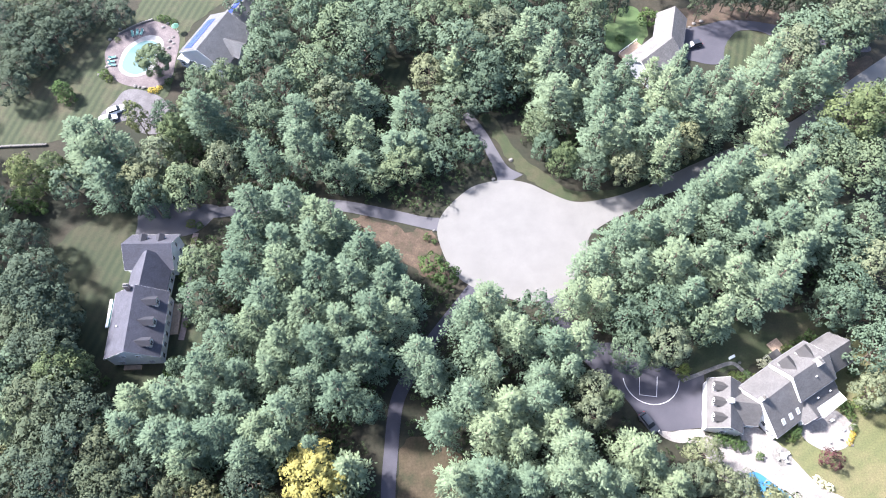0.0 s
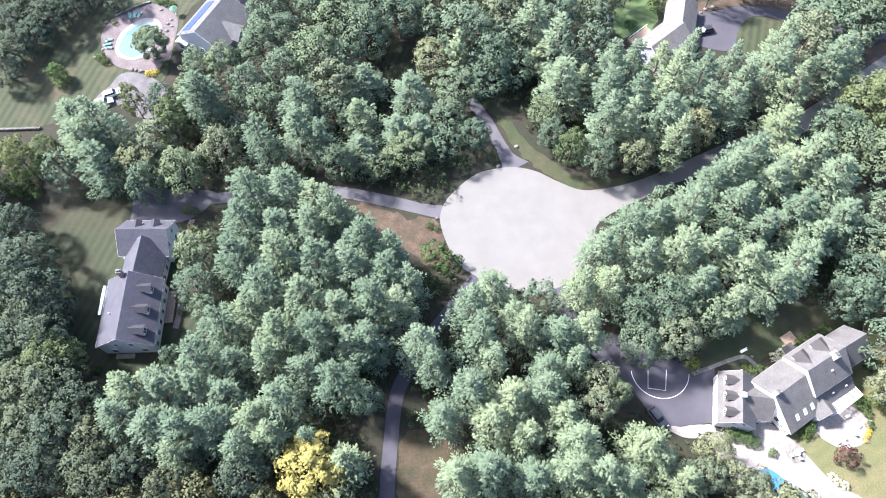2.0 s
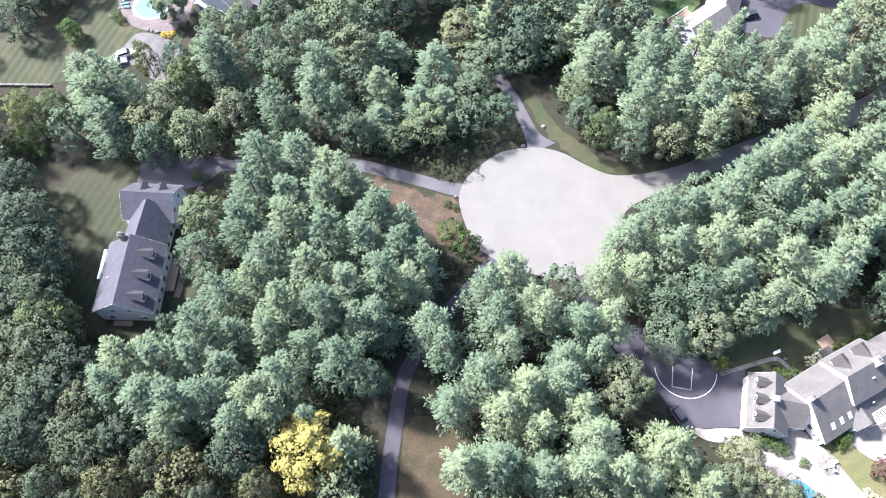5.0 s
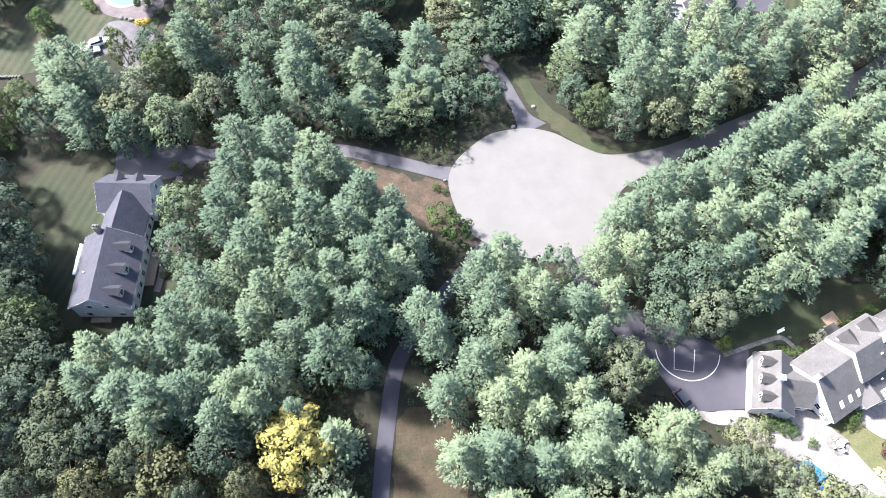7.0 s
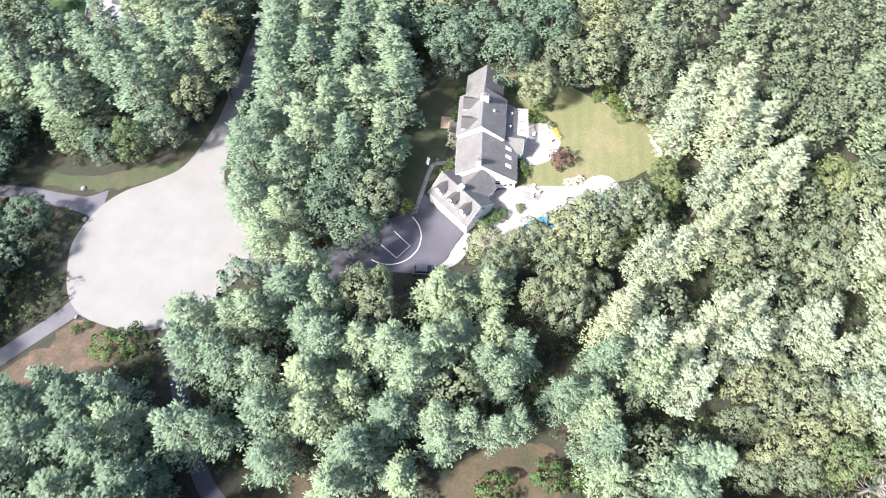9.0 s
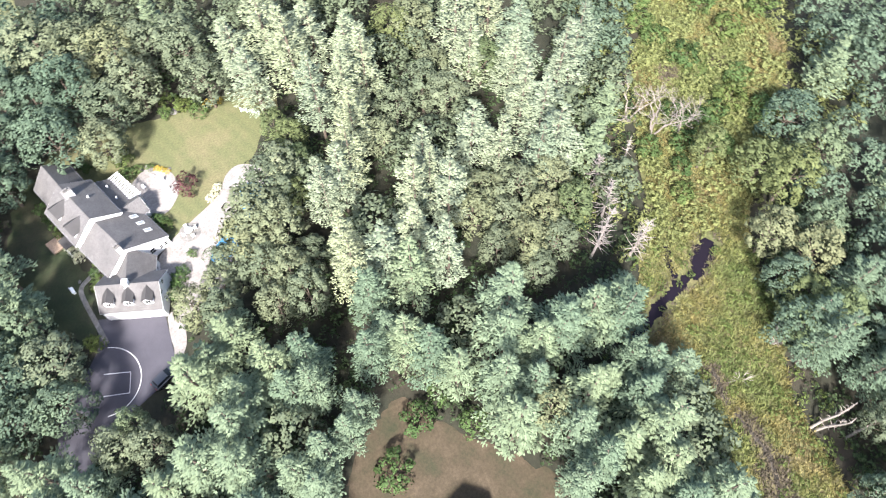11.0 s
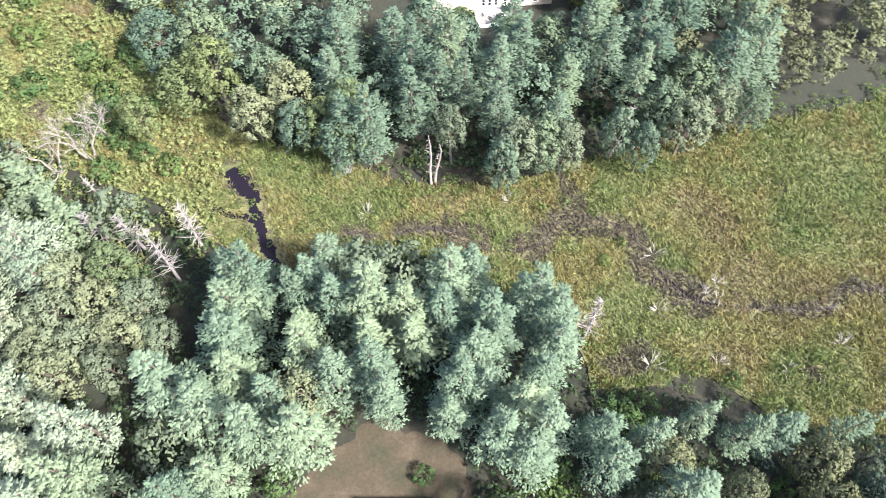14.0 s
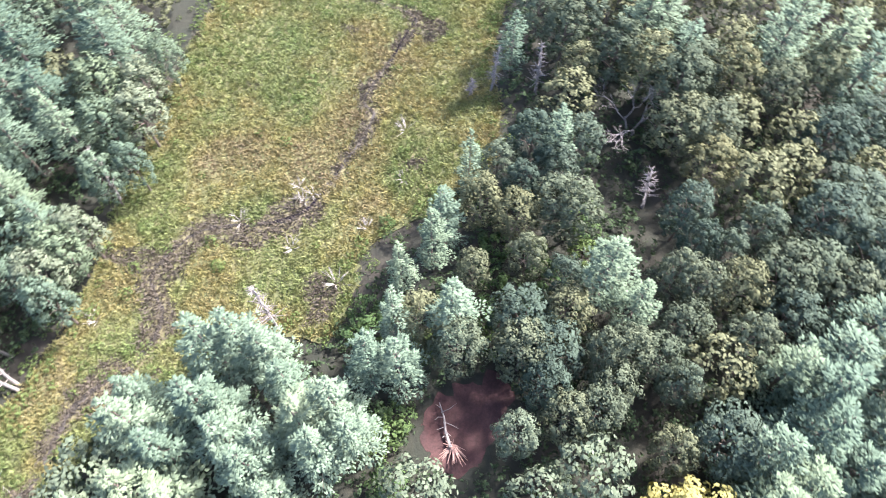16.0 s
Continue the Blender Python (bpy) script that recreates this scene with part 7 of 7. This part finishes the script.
for x, y, a in ((-68.8, 147.0, 100), (-67.6, 147.4, 85), (-66.4, 147.4, 75), (-73.4, 139.2, 190), (-73.6, 137.8, 180), (-73.2, 136.6, 170)):
    sun_lounger(x, y, a)


def parasol(x, y):
    root = new("parasol")
    tagged(root, "pale green garden parasol beside the pool", "parasol")
    root.location = (x, y, height(x, y) + 0.1)
    bm = bmesh.new()
    limb(bm, (0, 0, 0), (0, 0, 2.7), 0.04, 0.03, 8)
    part("pole", bm, M_TRIM, root)
    bm = bmesh.new()
    bmesh.ops.create_cone(bm, cap_ends=False, segments=8, radius1=1.05, radius2=0.05, depth=0.6, matrix=pose(0, 0, 2.45))
    part("canopy", bm, M_SAGE, root)
    bm = bmesh.new()
    bmesh.ops.create_cone(bm, cap_ends=True, segments=12, radius1=0.35, radius2=0.3, depth=0.1, matrix=pose(0, 0, 0.05))
    part("base", bm, M_STONE, root)


M_SAGE = plain("sage_cloth", (0.07, 0.17, 0.12), 0.85)
parasol(-56.8, 146.8)


def boulder(x, y, r, seed):
    rng = np.random.default_rng(seed)
    bm = bmesh.new()
    bmesh.ops.create_icosphere(bm, subdivisions=2, radius=r)
    off = rng.uniform(0, 50)
    for v in bm.verts:
        k = 1 + 0.35 * noise.noise(v.co * (1.3 / r) + Vector((off, 0, 0)))
        v.co = Vector((v.co.x * k, v.co.y * k * 0.85, v.co.z * k * 0.6))
    me = bpy.data.meshes.new("boulder")
    bm.to_mesh(me)
    bm.free()
    me.materials.append(M_STONE)
    ob = new("boulder", me)
    ob.location = (x, y, height(x, y) + r * 0.25)
    return tagged(ob, "rounded grey field boulder on the ground", "boulder", "boulders")


for k, (x, y, r) in enumerate([(26.6, 93.5, 0.6), (21.6, 88.6, 0.5), (6.2, 76.4, 0.35), (-76.3, 133.8, 0.6), (-74.8, 145.8, 0.6), (-72.4, 149.4, 0.5), (-66.7, 128.9, 0.6), (-65.6, 128.5, 0.5), (-64.4, 128.1, 0.6), (-58.7, 143.6, 0.6), (-57.7, 142.6, 0.5), (-58.8, 141.1, 0.6), (-60.9, 148.9, 0.6), (-59.7, 150.1, 0.5), (-57.9, 144.9, 0.5), (-74.7, 136.3, 0.5), (-70.8, 147.0, 0.4), (85.3, 23.2, 0.5), (84.9, 24.3, 0.4), (83.4, 19.6, 0.4), (96, 16, 0.8),
                               (80.5, 130.5, 0.5), (82, 131.5, 0.6), (84.2, 132.2, 0.6), (66.3, 38.4, 0.35)]):
    boulder(x, y, r, 900 + k)


def garden_wall(x0, y0, x1, y1):
    """A low dry-stone wall."""
    root = new("garden_wall")
    root.location = (x0, y0, height(x0, y0))
    tagged(root, "low curved dry-stone garden wall", "garden wall")
    n = int(math.hypot(x1 - x0, y1 - y0) / 0.7)
    rng = random.Random(4)
    for k in range(n):
        u = (k + 0.5) / n
        bm = bmesh.new()
        bmesh.ops.create_cube(bm, size=1, matrix=Matrix.Translation(((x1 - x0) * u, (y1 - y0) * u, 0.25)) @ pose(0, 0, 0, 0, 0, rng.uniform(0, 60)) @ Matrix.Diagonal((0.75, 0.55, rng.uniform(0.5, 0.75), 1)))
        bmesh.ops.bevel(bm, geom=bm.edges[:], offset=0.08, segments=1, affect="EDGES")
        part("stone", bm, M_STONE, root)


garden_wall(-72.6, 147.6, -68.2, 150.3)
garden_wall(-68.0, 150.4, -63.8, 151.9)
garden_wall(-102.5, 114.1, -87.5, 113.3)


def garden_table(x, y):
    root = new("garden_table")
    tagged(root, "white round garden table with chairs on paving", "garden table")
    root.location = (x, y, 0.105)
    bm = bmesh.new()
    bmesh.ops.create_cone(bm, cap_ends=True, segments=20, radius1=0.65, radius2=0.65, depth=0.05, matrix=pose(0, 0, 0.73))
    part("tabletop", bm, M_TRIM, root)
    bm = bmesh.new()
    limb(bm, (0, 0, 0), (0, 0, 0.72), 0.22, 0.05, 10)
    part("pedestal", bm, M_TRIM, root)


garden_table(68.9, 18.9)


def garden_chair(x, y, turn, z=0.09):
    root = new("garden_chair")
    tagged(root, "white slatted garden chair on pale paving", "chair", "garden chairs")
    root.matrix_basis = pose(x, y, z, 0, 0, turn)

    def place(a, b, c):
        return Vector((a, b, c))
    boxes_part("seat", [((-0.26, -0.26, 0.42), (0.26, 0.26, 0.46))], place, M_TRIM, root)
    boxes_part("backrest", [((-0.26, 0.22, 0.46), (0.26, 0.28, 0.95))], place, M_TRIM, root)
    for a in (-0.23, 0.23):
        for b in (-0.23, 0.23):
            boxes_part("leg", [((a - 0.025, b - 0.025, 0), (a + 0.025, b + 0.025, 0.42))], place, M_TRIM, root)


for a in (20, 110, 200, 290):
    garden_chair(68.9 + 1.1 * math.cos(radians(a)), 18.9 + 1.1 * math.sin(radians(a)), a - 90)
for x, y, a in ((82.6, 22.6, 30), (81.2, 21.2, 200), (79.0, 20.6, 120), (80.8, 24.6, 300)):
    garden_chair(x, y, a, 0.10)
for x, y, a in ((-11.4, -99.4, 30), (-13.0, -100.2, 200), (-9.6, -100.4, 120)):
    garden_chair(x, y, a, 0.35)


def rail_fence(x0, y0, x1, y1):
    root = new("rail_fence")
    root.location = (x0, y0, 0)
    tagged(root, "short white wooden rail fence on the lawn", "fence")
    d = Vector((x1 - x0, y1 - y0, 0))
    for k in range(4):
        p = d * k / 3
        boxes_part("post", [((p.x - 0.07, p.y - 0.07, 0), (p.x + 0.07, p.y + 0.07, 1.2))], lambda a, b, c: Vector((a, b, c)), M_TRIM, root)
    for z in (0.45, 0.95):
        bm = bmesh.new()
        limb(bm, (0, 0, z), (d.x, d.y, z), 0.07, 0.07, 4)
        part("rail", bm, M_TRIM, root)


rail_fence(91.4, 4.0, 89.3, 0.9)


def bench(x, y, turn):
    root = new("bench")
    tagged(root, "small white garden bench on the shaded lawn", "bench")
    root.matrix_basis = pose(x, y, 0.05, 0, 0, turn)

    def place(a, b, c):
        return Vector((a, b, c))
    boxes_part("seat", [((-0.7, -0.22, 0.42), (0.7, 0.22, 0.48))], place, M_TRIM, root)
    boxes_part("backrest", [((-0.7, 0.2, 0.48), (0.7, 0.26, 0.9))], place, M_TRIM, root)
    for a in (-0.6, 0.6):
        boxes_part("leg", [((a - 0.05, -0.2, 0), (a + 0.05, 0.2, 0.42))], place, M_TRIM, root)


bench(64.9, 39.6, 20)


def wood_platform(x, y, turn):
    root = new("deck_platform")
    tagged(root, "small brown wooden deck platform by the house", "deck")
    root.matrix_basis = pose(x, y, 0.05, 0, 0, turn)
    for k in range(8):
        boxes_part("board", [((-1.4, -1.3 + k * 0.33, 0.3), (1.4, -1.0 + k * 0.33, 0.36))], lambda a, b, c: Vector((a, b, c)), M_WOOD, root)
    for a in (-1.3, 1.3):
        boxes_part("joist", [((a - 0.06, -1.3, 0), (a + 0.06, 1.3, 0.3))], lambda p, q, c: Vector((p, q, c)), M_WOOD, root)


wood_platform(74.8, 41.0, 25)


def goal_frame(x, y, turn):
    root = new("goal_frame")
    tagged(root, "small white ball-game goal on the lawn", "goal")
    root.matrix_basis = pose(x, y, height(x, y), 0, 0, turn)
    pts = [((-1.2, 0, 0), (-1.2, 0, 1.4)), ((1.2, 0, 0), (1.2, 0, 1.4)), ((-1.2, 0, 1.4), (1.2, 0, 1.4)), ((-1.2, 0, 1.4), (-1.2, 1.2, 0)), ((1.2, 0, 1.4), (1.2, 1.2, 0)), ((-1.2, 1.2, 0), (1.2, 1.2, 0))]
    for a, b in pts:
        bm = bmesh.new()
        limb(bm, a, b, 0.035, 0.035, 6)
        part("bar", bm, M_TRIM, root)


goal_frame(-10.4, -125.9, 40)


def fallen_tree():
    """A fallen bare tree with its torn root plate on the red ground."""
    root = new("fallen_tree")
    tagged(root, "bleached fallen tree with reddish root plate", "fallen tree")
    root.location = (-19.0, -6.4, 0.05)
    rng = np.random.default_rng(66)
    bm = bmesh.new()
    bent_limb(bm, [(0, 0, 0.5), (-1.4, -1.4, 0.6), (-3.0, -2.4, 0.9), (-4.6, -3.9, 0.8)], 0.24, 0.06, 7)
    part("trunk", bm, M_DEADWOOD, root)
    for k in range(7):
        s = np.array([-1.0 - 0.5 * k, -1.0 - 0.42 * k, 0.7])
        e = s + np.append(rng.normal(0, 0.9, 2), rng.uniform(0.1, 1.2))
        bm = bmesh.new()
        bent_limb(bm, [s, (s + e) / 2 + rng.normal(0, 0.12, 3), e], 0.07, 0.02, 4)
        part("branch", bm, M_DEADWOOD, root)
    for k in range(34):
        a = rng.uniform(0, 6.28)
        bm = bmesh.new()
        bent_limb(bm, [(0, 0, 0.5), (0.5 * math.cos(a), 0.5 * math.sin(a) + 0.3, 0.5 + 0.4 * math.sin(a)), (rng.uniform(1.0, 2.2) * math.cos(a) + 0.7, rng.uniform(1.0, 2.2) * math.sin(a) + 0.7, max(0.05, 0.5 + rng.uniform(0.2, 1.1) * math.sin(a * 2)))], 0.15, 0.03, 4)
        part("root", bm, M_REDROOT, root)


M_REDROOT = plain("red_rotten_wood", (0.28, 0.17, 0.135), 0.9, vary=0.4)
fallen_tree()

# ---- woods and marsh filling ----
KEEP_OFF = [(115, 57, 8), (127, 54, 9), (127, 62, 9), (45, 29, 5), (-72, 120, 4), (-58, 70, 12), (-59, 58, 11), (72, 31, 18), (60, 30, 10), (5, -7, 9), (-46, 138, 13), (70, 122, 12), (-12, -106, 16), (-58, 78, 9), (-24, -106, 9), (4, -100, 9), (0, -113, 6)]
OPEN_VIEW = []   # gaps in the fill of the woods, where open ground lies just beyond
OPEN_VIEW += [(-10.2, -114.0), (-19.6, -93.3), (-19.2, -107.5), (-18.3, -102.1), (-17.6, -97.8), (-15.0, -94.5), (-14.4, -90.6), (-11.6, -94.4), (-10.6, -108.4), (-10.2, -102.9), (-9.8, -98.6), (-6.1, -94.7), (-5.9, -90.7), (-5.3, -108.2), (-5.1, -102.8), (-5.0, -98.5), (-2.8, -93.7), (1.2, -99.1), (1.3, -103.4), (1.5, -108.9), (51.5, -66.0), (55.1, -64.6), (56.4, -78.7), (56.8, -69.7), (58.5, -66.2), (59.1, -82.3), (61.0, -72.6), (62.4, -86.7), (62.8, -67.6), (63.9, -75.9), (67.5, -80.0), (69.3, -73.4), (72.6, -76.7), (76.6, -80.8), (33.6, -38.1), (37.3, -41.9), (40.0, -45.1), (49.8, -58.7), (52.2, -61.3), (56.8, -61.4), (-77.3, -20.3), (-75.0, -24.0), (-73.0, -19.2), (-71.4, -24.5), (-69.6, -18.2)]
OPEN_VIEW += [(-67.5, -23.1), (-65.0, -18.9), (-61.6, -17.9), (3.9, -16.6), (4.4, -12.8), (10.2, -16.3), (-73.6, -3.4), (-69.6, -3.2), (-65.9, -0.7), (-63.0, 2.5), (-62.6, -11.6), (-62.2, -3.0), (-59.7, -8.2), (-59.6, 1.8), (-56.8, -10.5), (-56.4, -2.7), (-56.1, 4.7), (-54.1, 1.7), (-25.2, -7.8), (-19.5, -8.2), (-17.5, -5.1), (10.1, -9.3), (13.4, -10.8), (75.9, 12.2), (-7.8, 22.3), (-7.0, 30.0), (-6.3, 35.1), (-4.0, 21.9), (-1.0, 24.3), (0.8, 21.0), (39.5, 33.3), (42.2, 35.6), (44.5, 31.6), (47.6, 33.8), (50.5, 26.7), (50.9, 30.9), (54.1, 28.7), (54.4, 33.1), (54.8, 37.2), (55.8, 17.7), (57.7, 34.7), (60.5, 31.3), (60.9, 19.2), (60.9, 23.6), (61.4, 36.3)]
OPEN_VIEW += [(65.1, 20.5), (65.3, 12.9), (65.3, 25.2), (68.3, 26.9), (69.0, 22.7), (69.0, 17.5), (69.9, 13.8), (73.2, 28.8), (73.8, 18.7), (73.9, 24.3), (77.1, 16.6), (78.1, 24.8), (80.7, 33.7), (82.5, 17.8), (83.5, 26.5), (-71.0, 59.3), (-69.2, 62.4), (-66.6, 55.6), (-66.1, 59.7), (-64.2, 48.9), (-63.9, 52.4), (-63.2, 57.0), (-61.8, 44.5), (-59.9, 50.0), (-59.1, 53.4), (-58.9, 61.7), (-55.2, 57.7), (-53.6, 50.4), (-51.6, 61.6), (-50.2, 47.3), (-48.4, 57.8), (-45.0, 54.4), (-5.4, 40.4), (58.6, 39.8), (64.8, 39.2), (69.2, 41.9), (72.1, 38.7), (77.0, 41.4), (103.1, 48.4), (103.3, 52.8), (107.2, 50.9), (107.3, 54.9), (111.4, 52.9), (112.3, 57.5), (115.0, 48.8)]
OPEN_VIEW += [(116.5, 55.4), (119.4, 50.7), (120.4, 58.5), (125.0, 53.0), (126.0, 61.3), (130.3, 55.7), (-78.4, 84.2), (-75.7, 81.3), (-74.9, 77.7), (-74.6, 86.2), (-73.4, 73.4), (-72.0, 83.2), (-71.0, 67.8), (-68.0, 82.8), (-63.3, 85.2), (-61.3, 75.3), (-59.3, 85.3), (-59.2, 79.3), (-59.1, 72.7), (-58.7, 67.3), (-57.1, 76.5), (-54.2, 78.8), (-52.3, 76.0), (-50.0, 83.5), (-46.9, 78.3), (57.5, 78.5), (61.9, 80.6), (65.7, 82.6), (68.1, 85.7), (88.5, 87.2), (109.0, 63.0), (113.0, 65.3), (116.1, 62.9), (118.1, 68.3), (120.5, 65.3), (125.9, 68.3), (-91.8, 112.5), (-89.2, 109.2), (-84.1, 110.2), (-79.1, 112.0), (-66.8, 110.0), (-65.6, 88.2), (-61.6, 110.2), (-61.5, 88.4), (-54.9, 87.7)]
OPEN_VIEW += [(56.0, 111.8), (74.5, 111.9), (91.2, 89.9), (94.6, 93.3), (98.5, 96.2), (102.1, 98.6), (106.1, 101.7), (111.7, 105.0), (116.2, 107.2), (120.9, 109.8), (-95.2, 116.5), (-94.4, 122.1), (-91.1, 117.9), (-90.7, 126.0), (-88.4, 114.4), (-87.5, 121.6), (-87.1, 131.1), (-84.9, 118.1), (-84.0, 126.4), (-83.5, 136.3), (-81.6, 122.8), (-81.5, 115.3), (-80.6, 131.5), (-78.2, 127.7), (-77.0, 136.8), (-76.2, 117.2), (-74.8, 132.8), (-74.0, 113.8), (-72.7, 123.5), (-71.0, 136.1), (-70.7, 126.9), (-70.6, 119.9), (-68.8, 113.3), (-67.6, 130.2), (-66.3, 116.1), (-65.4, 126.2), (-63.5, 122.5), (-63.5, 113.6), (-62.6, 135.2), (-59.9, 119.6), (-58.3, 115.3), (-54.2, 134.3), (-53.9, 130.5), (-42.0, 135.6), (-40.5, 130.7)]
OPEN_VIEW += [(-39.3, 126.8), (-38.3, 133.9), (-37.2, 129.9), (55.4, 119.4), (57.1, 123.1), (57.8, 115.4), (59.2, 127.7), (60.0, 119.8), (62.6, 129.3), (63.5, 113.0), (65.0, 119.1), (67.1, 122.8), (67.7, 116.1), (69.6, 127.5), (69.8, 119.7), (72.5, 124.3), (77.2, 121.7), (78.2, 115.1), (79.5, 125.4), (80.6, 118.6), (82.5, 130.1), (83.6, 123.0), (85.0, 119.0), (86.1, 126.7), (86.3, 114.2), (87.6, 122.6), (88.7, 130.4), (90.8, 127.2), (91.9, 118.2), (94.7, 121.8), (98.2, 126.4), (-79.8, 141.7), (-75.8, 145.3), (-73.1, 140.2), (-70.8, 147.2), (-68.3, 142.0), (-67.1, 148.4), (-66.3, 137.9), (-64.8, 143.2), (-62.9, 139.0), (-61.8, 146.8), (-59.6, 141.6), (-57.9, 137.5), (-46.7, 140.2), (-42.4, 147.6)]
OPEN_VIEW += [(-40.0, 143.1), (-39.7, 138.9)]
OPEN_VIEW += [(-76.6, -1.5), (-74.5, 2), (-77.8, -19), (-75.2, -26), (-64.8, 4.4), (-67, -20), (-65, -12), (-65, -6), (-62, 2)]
far_woods()
undergrowth()
marsh_grass()
marsh_shrubs()
